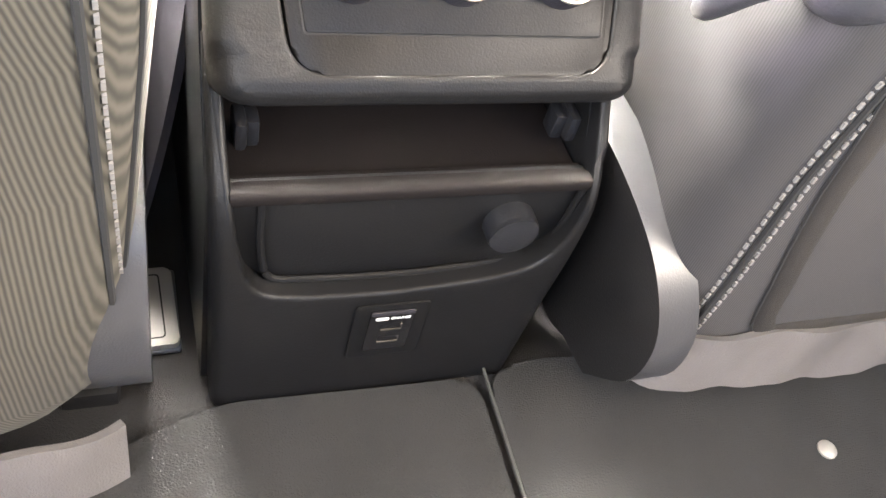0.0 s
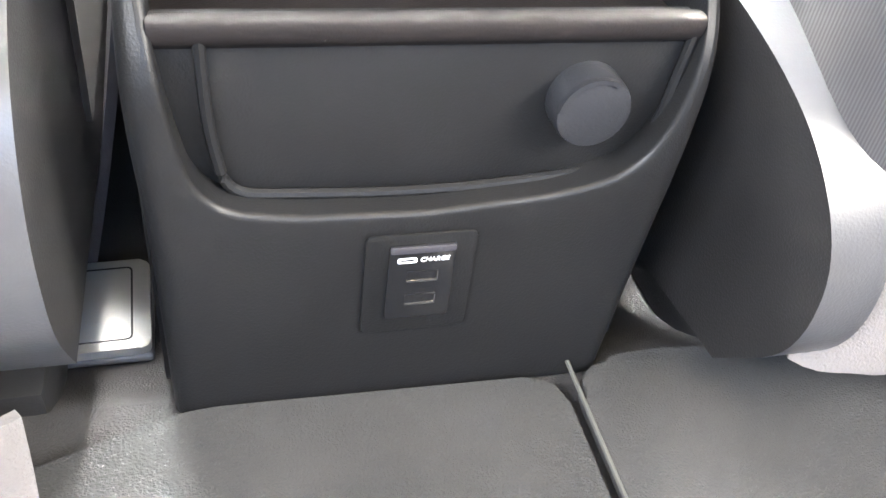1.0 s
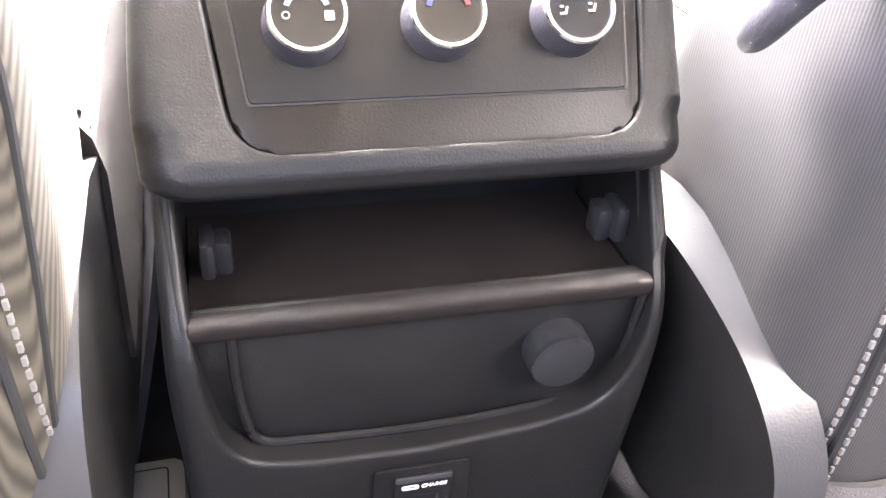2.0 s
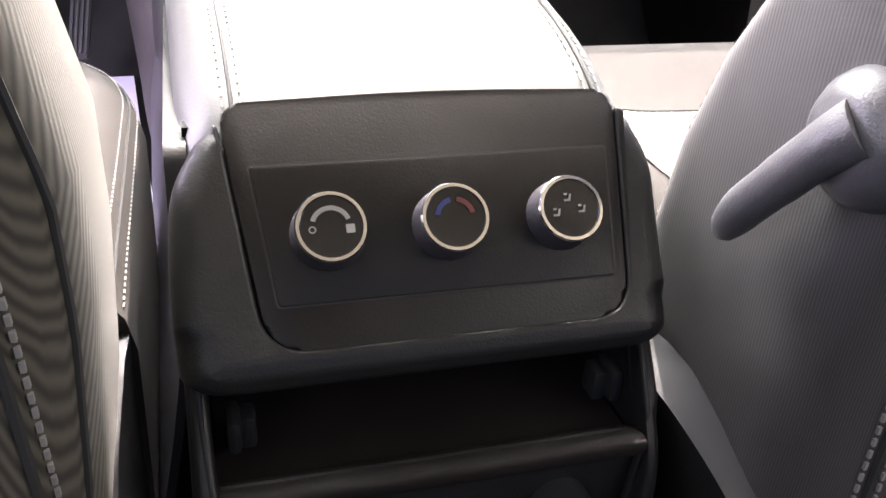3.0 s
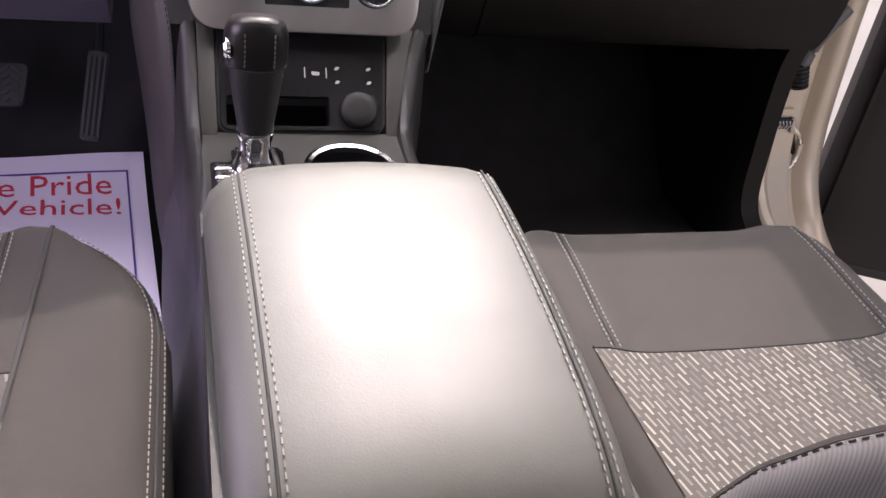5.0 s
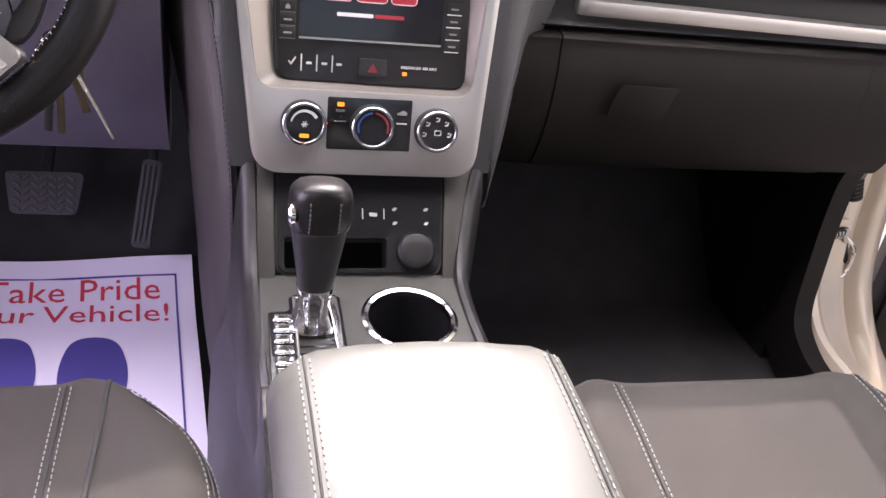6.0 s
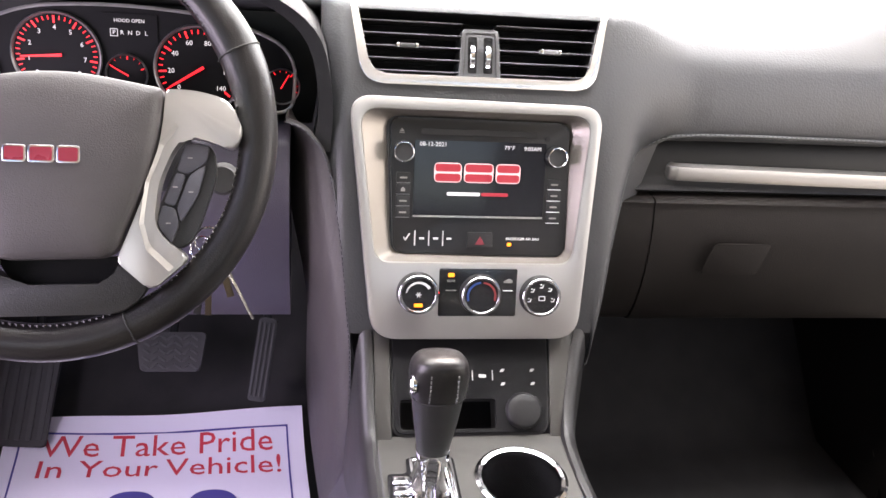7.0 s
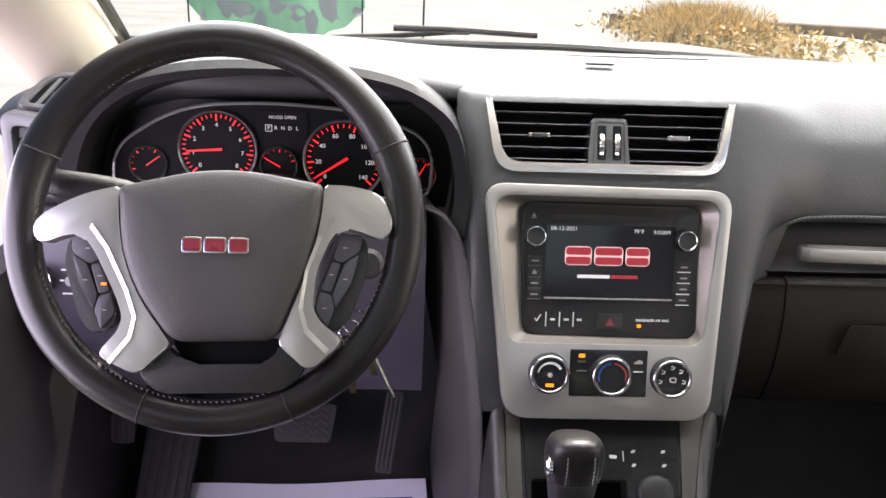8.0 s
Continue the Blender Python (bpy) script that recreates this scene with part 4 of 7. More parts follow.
spin(bm, [(CUP_R + 0.004, -0.001), (CUP_R + 0.0045, 0.002), (CUP_R + 0.001, 0.0035), (CUP_R - 0.003, 0.002), (CUP_R - 0.004, -0.004)], SP @ Matrix.Translation((*CUP, 0)), 48)
part("cup_ring", bm, M_CHROME, front, "chrome cup holder ring")
bm = bmesh.new()
spin(bm, [(CUP_R - 0.003, 0), (CUP_R - 0.006, -0.03), (CUP_R - 0.010, -0.07), (0, -0.072)], SP @ Matrix.Translation((*CUP, 0)), 48)
part("cup_well", bm, M_GLOSS, front)
# raised side walls beside the panel, sweeping up into the stack
for s in (-1, 1):
    bm = bmesh.new()
    pts = [(0.118, 0.40, 0.290), (0.114, 0.455, 0.325), (0.109, 0.50, 0.347), (0.1045, 0.56, 0.353), (0.1025, 0.62, 0.358), (0.1040, 0.668, 0.366), (0.1095, 0.70, 0.389), (0.1155, 0.722, 0.413), (0.1230, 0.745, 0.439), (0.1300, 0.760, 0.458)]
    if s < 0:
        pts = [(0.118, 0.40, 0.290), (0.119, 0.455, 0.325), (0.121, 0.50, 0.347), (0.1255, 0.56, 0.353), (0.1270, 0.62, 0.358), (0.1280, 0.668, 0.366), (0.1290, 0.70, 0.389), (0.1295, 0.722, 0.413), (0.1300, 0.745, 0.439), (0.1310, 0.760, 0.458)]
    rings = []
    for p in smooth_path(pts, 6):
        out = [(-0.007, -0.030), (-0.0065, -0.008), (-0.004, -0.001), (0.001, 0.001), (0.006, -0.001), (0.0105, -0.008), (0.014, -0.030), (0.018, -0.090), (0.024, -0.200), (-0.006, -0.200)]
        rings.append([(s * (p.x + a), p.y + 0.10 * max(0, -b - 0.03), p.z + b) for a, b in out])
    loft(bm, rings)
    part("side_wall", bm, M_RAIL, front)

# dark storage face rising to the stack
PP = plane_frame((0, 0.678, 0.3585), (0, 0.66, 0.75))
bm = bmesh.new()
fo = rounded([(-0.1015, 0.004), (0.0820, 0.004), (0.0905, 0.140), (-0.1025, 0.140)], [0.014, 0.014, 0.003, 0.003], 6)
fi = rounded([(-0.0945, 0.0095), (0.0200, 0.0095), (0.0210, 0.0440), (-0.0945, 0.0440)], [0.005] * 4, 6)
ring_prism(bm, fo, fi, 0.006, PP @ Matrix.Translation((0, 0, -0.004)), 0.001)
store = part("storage_face", bm, M_MATTE, front)
bm = bmesh.new()
box(bm, (-0.098, 0.004, -0.050), (0.024, 0.048, -0.045), 0, m=PP)
part("pocket", bm, M_MATTE, store)
bm = bmesh.new()
ring_prism(bm, rounded([(-0.1040, 0.0015), (0.0845, 0.0015), (0.0932, 0.140), (-0.1050, 0.140)], [0.016, 0.016, 0.003, 0.003], 6), fo, 0.002, PP @ Matrix.Translation((0, 0, -0.004)))
part("storage_groove", bm, M_SEAM, store)
bm = bmesh.new()
m = PP @ Matrix.Translation((0.0540, 0.0290, 0.001))
spin(bm, [(0.0220, -0.002), (0.0220, 0.004), (0.0205, 0.008), (0.0185, 0.0095), (0.010, 0.0105), (0, 0.0107)], m)
cap = part("socket_cap", bm, M_PLASTIC, store, "dark round power socket cap")
bm = bmesh.new()
box(bm, (-0.007, 0.0155, 0.004), (0.007, 0.0225, 0.0085), 0.0015, m=m @ Matrix.Rotation(radians(-60), 4, "Z"))
part("cap_tab", bm, M_PLASTIC, cap)
M_SIGN = mat("greyed white print", (0.34, 0.34, 0.33), 0.6, bump=0, vary=0.05)
for x in (-0.031, -0.0060, 0.0187):
    bm = bmesh.new()
    prism(bm, rect(x - 0.0006, 0.0665, x + 0.0006, 0.0790, 0.0004, 2), 0.0006, PP @ Matrix.Translation((0, 0, 0.002)))
    part("switch_line", bm, M_SIGN, store)
bm = bmesh.new()
prism(bm, rounded([(0.0020, 0.0700), (0.0105, 0.0695), (0.0110, 0.0735), (0.0015, 0.0742)], 0.001, 2), 0.0006, PP @ Matrix.Translation((0, 0, 0.002)))
part("switch_sign", bm, M_SIGN, store)
for x in (0.031, 0.068):
    for y in (0.0620, 0.0785):
        bm = bmesh.new()
        prism(bm, rounded([(x - 0.003, y - 0.0018), (x + 0.001, y - 0.0018), (x + 0.003, y + 0.0006), (x + 0.003, y + 0.0018), (x - 0.001, y + 0.0018)], 0.0006, 2), 0.0006, PP @ Matrix.Translation((0, 0, 0.002)))
        part("switch_sign", bm, M_SIGN, store)
for pts in ([(-0.1235, -0.002), (-0.1050, -0.002), (-0.1060, 0.140), (-0.1245, 0.140)], [(0.0855, -0.002), (0.1000, -0.002), (0.1050, 0.033), (0.1105, 0.067), (0.1190, 0.102), (0.1260, 0.128), (0.0940, 0.140)]):
    bm = bmesh.new()
    prism(bm, rounded(pts, 0.002, 3), 0.004, PP @ Matrix.Translation((0, 0, -0.003)), 0.001)
    part("panel_cheek", bm, M_PANEL, front)
# gear selector
gate = root("gear_shifter", (-0.06, 0.54, 0.38), "black leather gear selector with chrome collar in its gate", "gear shifter")
GM = SP @ Matrix.Translation((-0.0765, -0.020, 0.0))
bm = bmesh.new()
prism(bm, rounded([(-0.0385, -0.075), (0.0385, -0.075), (0.0385, 0.070), (-0.016, 0.070), (-0.016, 0.045), (-0.0385, 0.045)], 0.004, 4), 0.004, GM, 0.001)
base = part("gate_plate", bm, M_GLOSS, gate)
bm = bmesh.new()
ring_prism(bm, rect(-0.0135, -0.072, 0.0350, 0.066, 0.005, 4), rect(-0.0095, -0.067, 0.0265, 0.060, 0.004, 4), 0.007, GM @ Matrix.Translation((0, 0, 0.003)), 0.002)
part("gate_rim", bm, M_CHROME, base, "chrome gate surround")
for k in range(7):
    bm = bmesh.new()
    y = -0.072 + 0.0163 * k
    box(bm, (-0.0345, y, 0.003), (-0.0150, y + 0.0125, 0.0085), 0.0028, 3, m=GM)
    part("gate_letter_plate", bm, M_CHROME, base)
    bm = bmesh.new()
    box(bm, (-0.0285, y + 0.0035, 0.0084), (-0.0215, y + 0.0085, 0.0089), 0.0003, m=GM)
    part("gate_mark", bm, M_PLASTIC_D, base)
for k in range(8):
    bm = bmesh.new()
    y = -0.066 + 0.0115 * k
    box(bm, (-0.009, y, 0.003), (0.026, y + 0.0085, 0.0045), 0.001, m=GM)
    part("gate_slat", bm, M_PLASTIC_D, base)
LB = Vector((-0.0705, 0.594, 0.3555))
LT = Vector((LB.x - 0.0020, LB.y - 0.014, LB.z + 0.170))


def lever_ring(t, rx, ry, n=20, tilt=0.0):
    c = LB.lerp(LT, t)
    return [(c.x + rx * math.copysign(abs(math.cos(a)) ** 0.8, math.cos(a)), c.y + ry * math.copysign(abs(math.sin(a)) ** 0.8, math.sin(a)),
             c.z - 0.32 * ry * tilt * math.sin(a)) for a in (2 * math.pi * k / n for k in range(n))]


bm = bmesh.new()
loft(bm, [lever_ring(t, a, b) for t, a, b in ((0.0, 0.026, 0.022), (0.03, 0.0245, 0.020), (0.10, 0.0195, 0.016), (0.19, 0.0165, 0.0145), (0.25, 0.0178, 0.017), (0.285, 0.0188, 0.018), (0.305, 0.0182, 0.0175))])
part("collar", bm, M_CHROME, gate, "chrome collar")
bm = bmesh.new()
loft(bm, [lever_ring(t, a, b) for t, a, b in ((0.295, 0.0170, 0.016), (0.40, 0.0195, 0.0185), (0.52, 0.0225, 0.021), (0.64, 0.0252, 0.0238), (0.735, 0.0268, 0.0255))])
part("lever_neck", bm, M_PLASTIC_D, gate, "matt black lower grip")
bm = bmesh.new()
loft(bm, [lever_ring(t, a, b, tilt=c) for t, a, b, c in ((0.722, 0.0268, 0.0255, 0.0), (0.735, 0.0280, 0.0268, 0.1), (0.79, 0.0296, 0.029, 0.3), (0.85, 0.0302, 0.031, 0.5), (0.91, 0.0298, 0.0325, 0.7), (0.948, 0.0284, 0.032, 0.8), (0.975, 0.0260, 0.030, 0.8), (0.998, 0.0220, 0.026, 0.8), (1.012, 0.016, 0.019, 0.8), (1.018, 0.006, 0.008, 0.8))])
grip = part("grip", bm, M_WHEEL, gate, "black stitched leather grip")
for dx in (-0.0125, 0.0145):
    bm = bmesh.new()
    stitches(bm, [(LT.x + dx, LT.y - 0.0300 - 0.0035 * math.sin(q * 2.4), LT.z - 0.037 + 0.034 * q) for q in np.linspace(0, 1, 10)], 0.003, 0.002, 0.0006)
    part("seam_thread", bm, M_SHIELD, grip, "", False)
bm = bmesh.new()
tube(bm, [Vector(p) for p in lever_ring(0.733, 0.0277, 0.0264, 24)], 0.0011, 6, True)
part("grip_seam", bm, M_SEAM, grip)
bm = bmesh.new()
spin(bm, [(0.010, 0), (0.010, 0.004), (0.008, 0.006), (0, 0.006)], plane_frame((LT.x - 0.0245, LT.y - 0.012, LT.z - 0.026), (0, 0, 1), (0, -1, 0)), 20)
part("release_button", bm, M_CHROME, grip, "chrome release button")


# ---- dashboard ----
dash = root("dashboard", (0, 1.0, 0.6), "charcoal dashboard with satin silver centre stack and stitched edges", "dashboard")


def extrude_x(bm, prof, x0, x1, n=1):
    """A profile of (y, z) pulled along x; prof may be a function of the way across, 0 to 1."""
    rings = []
    for k in range(n + 1):
        s = k / n
        p = prof(s) if callable(prof) else prof
        rings.append([(x0 + (x1 - x0) * s, a, b) for a, b in p])
    loft(bm, rings)


def curve2(pts, per=4):
    return [(v.x, v.y) for v in smooth_path([(a, b, 0) for a, b in pts], per)]


# top pad from side to side
bm = bmesh.new()
def top_prof(s):
    x = -0.76 + 0.94 * s
    bulge = 0.02 * math.exp(-((x + 0.42) / 0.22) ** 2)
    sag = -0.02 * max(0, x - 0.3) - (0.05 if x > 0 else 0.28) * max(0, abs(x) - 0.55)
    yb = 1.19 + 0.05 * (1 - (x / 0.76) ** 2)
    dip = 0.014 * math.exp(-(x / 0.24) ** 4)
    return curve2([(yb, 0.80 + sag), (yb - 0.01, 0.845 + sag), (1.05, 0.858 + bulge + sag), (0.95, 0.856 + bulge + sag - dip * 0.6), (0.90, 0.846 + bulge * 0.6 + sag - dip), (0.885, 0.835 + sag - dip), (0.90, 0.81 + sag), (1.0, 0.79 + sag)], 4)
extrude_x(bm, top_prof, -0.76, 0.18, 40)
top = part("top_pad", bm, M_DASH, dash)
bm = bmesh.new()
box(bm, (-0.15, 1.05, 0.850), (0.17, 1.085, 0.8605), 0.003)
part("defrost_grille", bm, M_PLASTIC_D, top)
bm = bmesh.new()
prism(bm, rect(-0.02, 0.965, 0.018, 0.977, 0.004, 4), 0.003, Matrix.Translation((0, 0, 0.8555)), 0.001)
part("sensor_slot", bm, M_PLASTIC_D, top)

# passenger side: upper pad, recess with strip, glove box
bm = bmesh.new()
def pad_prof(s):
    x = 0.165 + 0.655 * s
    sag = -0.02 * max(0, x - 0.3) - 0.05 * max(0, x - 0.55)
    yb = 1.185 + 0.05 * (1 - (x / 0.76) ** 2)
    return curve2([(yb, 0.849 + sag), (1.05, 0.8570 + sag), (0.987, 0.8490 + sag), (0.9535, 0.8400 + sag), (0.9265, 0.8260 + sag), (0.9035, 0.8090 + sag), (0.8845, 0.7905 + sag * 0.7), (0.8705, 0.770), (0.8615, 0.740), (0.857, 0.705), (0.860, 0.684), (0.875, 0.675), (0.92, 0.685), (1.0, 0.78)], 4)
extrude_x(bm, pad_prof, 0.165, 0.82, 26)
part("passenger_pad", bm, M_DASH, dash)
bm = bmesh.new()
extrude_x(bm, curve2([(0.93, 0.69), (0.890, 0.676), (0.876, 0.650), (0.872, 0.62), (0.868, 0.605), (0.93, 0.60)], 3), 0.150, 0.81, 4)
part("recess_panel", bm, M_PLASTIC, dash)
bm = bmesh.new()
bx = smooth_path([(0.258, 0.884, 0.632), (0.268, 0.874, 0.632), (0.30, 0.870, 0.632), (0.5, 0.870, 0.629), (0.70, 0.872, 0.625), (0.80, 0.88, 0.623)], 5)
rings = []
for i, c in enumerate(bx):
    h = 0.0125 if 0 < i else 0.009
    rings.append([(c.x, c.y, c.z + h), (c.x, c.y - 0.008, c.z + h * 0.7), (c.x, c.y - 0.010, c.z), (c.x, c.y - 0.006, c.z - h * 0.8), (c.x, c.y + 0.004, c.z - h), (c.x, c.y + 0.01, c.z)])
loft(bm, rings)
part("trim_strip", bm, M_SILVER, dash, "satin silver trim strip")
bm = bmesh.new()
box(bm, (0.135, 0.885, 0.43), (0.30, 0.905, 0.72))
part("stack_side_panel", bm, M_PLASTIC_D, dash)
bm = bmesh.new()
extrude_x(bm, curve2([(0.95, 0.605), (0.862, 0.600), (0.852, 0.585), (0.846, 0.54), (0.852, 0.48), (0.872, 0.425), (0.90, 0.405), (0.98, 0.41)], 4), 0.245, 0.70, 4)
gl_prof = curve2([(0.95, 0.604), (0.8635, 0.599), (0.8535, 0.585), (0.8475, 0.54), (0.8535, 0.48), (0.8735, 0.426), (0.90, 0.407), (0.98, 0.412)], 4)
gs = bmesh.new()
extrude_x(gs, gl_prof, 0.160, 0.2435, 2)
part("glove_side_panel", gs, M_GLOVE, dash)
gs = bmesh.new()
extrude_x(gs, gl_prof, 0.7015, 0.80, 2)
part("glove_side_panel", gs, M_GLOVE, dash)
glove = part("glove_box", bm, M_GLOVE, dash, "charcoal glove box door")
bm = bmesh.new()
prism(bm, rounded([(0.318, 0.500), (0.398, 0.500), (0.412, 0.545), (0.330, 0.545)], 0.006, 4), 0.002, plane_frame((0, 0.8490, 0), (0, -0.02, 1)), 0.0008)
box(bm, (0.318, 0.8465, 0.4985), (0.380, 0.850, 0.5010), 0.001)
part("latch", bm, M_GLOVE, glove)
# stitched welt round the passenger recess
bm = bmesh.new()
welt = smooth_path([(0.152, 0.775, 0.40), (0.163, 0.785, 0.48), (0.174, 0.805, 0.56), (0.190, 0.832, 0.63), (0.203, 0.850, 0.656), (0.230, 0.855, 0.675), (0.280, 0.857, 0.685), (0.45, 0.857, 0.686), (0.75, 0.860, 0.682)], 8)
tube(bm, welt, 0.0027, 8)
part("welt", bm, M_DASH, dash)
bm = bmesh.new()
stitches(bm, [p + Vector((-0.002, -0.0036, 0.0016)) for p in welt], 0.0036, 0.0030, 0.00045)
part("welt_stitching", bm, M_SHIELD, dash, "", False)
bm = bmesh.new()
sheet(bm, lambda u, v: (0.146 + (0.012 + 0.085 * v) * u, 0.79 + 0.085 * u + 0.045 * v * (1 - u), 0.36 + 0.33 * v), 6, 10, 0.006)
part("stack_cheek", bm, M_DASH, dash)
# footwell ceiling edge on the passenger side
bm = bmesh.new()
box(bm, (0.18, 0.935, 0.392), (0.795, 1.42, 0.408), 0.004)
part("lower_closing_panel", bm, M_PLASTIC_D, dash)

# stack body behind the skin
def stack_ring(z, w, y):
    return [(p[0], p[1], z) for p in rounded([(-w, y), (w, y), (w + 0.015, 1.10), (-w - 0.015, 1.10)], [0.02, 0.02, 0, 0], 4)]
bm = bmesh.new()
loft(bm, [stack_ring(z, w, y) for z, w, y in ((0.36, 0.136, 0.775), (0.425, 0.140, 0.772), (0.52, 0.144, 0.790), (0.62, 0.154, 0.807), (0.70, 0.162, 0.822), (0.728, 0.168, 0.836), (0.732, 0.172, 0.925), (0.75, 0.172, 0.930), (0.815, 0.172, 0.935), (0.826, 0.170, 0.940))])
part("stack_body", bm, M_DASH, dash)
# one skin round bezel and vents, running over into the passenger side
MIDDLE = [(0.7585, 0.36), (0.7585, 0.42), (0.773, 0.52), (0.794, 0.62), (0.809, 0.70), (0.820, 0.744), (0.834, 0.785), (0.846, 0.815), (0.851, 0.8255), (0.860, 0.8315), (0.890, 0.8365), (0.935, 0.8385)]
PASSENGER = [(0.770, 0.36), (0.800, 0.42), (0.830, 0.52), (0.853, 0.62), (0.8555, 0.70), (0.8600, 0.742), (0.8690, 0.772), (0.8830, 0.7925), (0.9020, 0.8110), (0.9250, 0.8280), (0.9520, 0.8420), (0.9850, 0.8510)]
right_z = lambda x: float(np.interp(x, [p.x for p in welt], [p.z for p in welt]))
right_y = lambda x: float(np.interp(x, [p.x for p in welt], [p.y for p in welt]))


def skin_column(x, n):
    w = min(max((x - 0.150) / 0.13, 0), 1)
    w = w * w * (3 - 2 * w)
    back = 0.035 * (max(0, -x - 0.158) / 0.034) ** 2
    pts = smooth_path([(0, a[0] * (1 - w) + b[0] * w + back, a[1] * (1 - w) + b[1] * w) for a, b in zip(MIDDLE, PASSENGER)], 8)
    low = 0.452
    if x > 0.152:
        low = right_z(x)
    if x < -0.152:
        low = float(np.interp(-x, [0.152, 0.156, 0.166, 0.182, 0.195], [0.42, 0.48, 0.57, 0.65, 0.672]))
    i = next(k for k in range(len(pts)) if pts[k].z >= low)
    if i > 0:
        f = (low - pts[i - 1].z) / (pts[i].z - pts[i - 1].z)
        pts = [pts[i - 1].lerp(pts[i], f)] + pts[i:]
    run = [0.0]
    for a, b in zip(pts, pts[1:]):
        run.append(run[-1] + (b - a).length)
    out = []
    for k in range(n + 1):
        d = run[-1] * k / n
        y = float(np.interp(d, run, [p.y for p in pts]))
        z = float(np.interp(d, run, [p.z for p in pts]))
        if x > 0.152:
            y += (right_y(x) + 0.001 - pts[0].y) * math.exp(-d / 0.02)
        out.append((x, y, z))
    return out


bm = bmesh.new()
cols = [[bm.verts.new(p) for p in skin_column(-0.192 + 0.004 * i, 110)] for i in range(124)]
for a, b in zip(cols, cols[1:]):
    for k in range(110):
        c = (a[k].co + b[k].co + a[k + 1].co + b[k + 1].co) / 4
        side = 0.0165 * (c.z - 0.750) / 0.07
        if 0.750 < c.z < 0.8215 and abs(c.x + 0.0085) < 0.128 + side and c.y < 0.853:
            continue
        if 0.46 < c.z < 0.715 and abs(c.x) < 0.095:
            continue
        bm.faces.new((a[k], b[k], b[k + 1], a[k + 1]))
bmesh.ops.delete(bm, geom=[v for v in bm.verts if not v.link_faces], context="VERTS")
part("stack_skin", bm, M_DASH, dash)
DP = plane_frame((0, 0.745, 0.43), (0, 0.2, 0.98))

# air vents
VP = plane_frame((-0.0085, 0.8200, 0.744), (0, 0.031, 0.08))
bm = bmesh.new()
ring_prism(bm, rounded([(-0.134, 0.003), (0.134, 0.003), (0.150, 0.090), (-0.150, 0.090)], [0.022, 0.022, 0.004, 0.004], 6),
           rounded([(-0.128, 0.009), (0.128, 0.009), (0.1435, 0.0835), (-0.1435, 0.0835)], [0.018, 0.018, 0.002, 0.002], 6), 0.052, VP @ Matrix.Translation((0, 0, -0.0545)))
vents = part("air_vents", bm, M_PLASTIC_D, dash)
bm = bmesh.new()
u_shape = rounded([(-0.1515, 0.0865), (-0.137, -0.001), (0.137, -0.001), (0.1515, 0.0865), (0.1435, 0.0865), (0.127, 0.0105), (-0.127, 0.0105), (-0.1435, 0.0865)], [0.002, 0.026, 0.026, 0.002, 0.002, 0.017, 0.017, 0.002], 6)
prism(bm, u_shape, 0.009, VP @ Matrix.Translation((0, 0, -0.004)), 0.003)
part("vent_trim", bm, mat("polished silver", (0.72, 0.72, 0.73), 0.2, 0.9, vary=0.03, bump=0), vents, "satin silver U-shaped vent trim")
bm = bmesh.new()
box(bm, (-0.15, 0.002, -0.058), (0.15, 0.092, -0.053), 0, m=VP)
part("vent_back", bm, M_MATTE, vents)
for s in (-1, 1):
    for k in range(5):
        bm = bmesh.new()
        y = 0.0165 + 0.0142 * k
        a, b = sorted((s * 0.020, s * (0.127 + 0.0150 * y / 0.086)))
        box(bm, (a, y - 0.0008, -0.030), (b, y + 0.0008, -0.008), 0.0004, m=VP)
        slat = part("vent_slat", bm, M_PLASTIC_D, vents)
        bm = bmesh.new()
        tube(bm, [VP @ Vector((a, y, -0.0078)), VP @ Vector((b, y, -0.0078))], 0.0010, 6)
        part("slat_edge", bm, M_GREY, slat)
    bm = bmesh.new()
    a = s * 0.085
    box(bm, (a - 0.013, 0.0420, -0.010), (a + 0.013, 0.0478, -0.002), 0.002, m=VP)
    tab = part("vent_tab", bm, M_PLASTIC_D if s < 0 else M_SHIELD, vents)
    for e in (-0.0125, 0.0095):
        bm = bmesh.new()
        box(bm, (a + e, 0.0425, -0.003), (a + e + 0.003, 0.0473, -0.001), 0.0008, m=VP)
        part("tab_end", bm, M_CHROME, tab)
bm = bmesh.new()
prism(bm, rounded([(-0.0255, 0.004), (0.0255, 0.004), (0.0215, 0.067), (-0.0215, 0.067)], [0.002, 0.002, 0.005, 0.005], 4), 0.040, VP @ Matrix.Translation((0, 0, -0.043)), 0.0015)
mid = part("vent_divider", bm, M_DASH, vents)
bm = bmesh.new()
ring_prism(bm, rounded([(-0.0205, 0.008), (0.0205, 0.008), (0.0180, 0.063), (-0.0180, 0.063)], 0.004, 4), rounded([(-0.0193, 0.0092), (0.0193, 0.0092), (0.0169, 0.0618), (-0.0169, 0.0618)], 0.0035, 4), 0.001, VP @ Matrix.Translation((0, 0, -0.0031)))
part("divider_rim", bm, M_RAIL, mid)
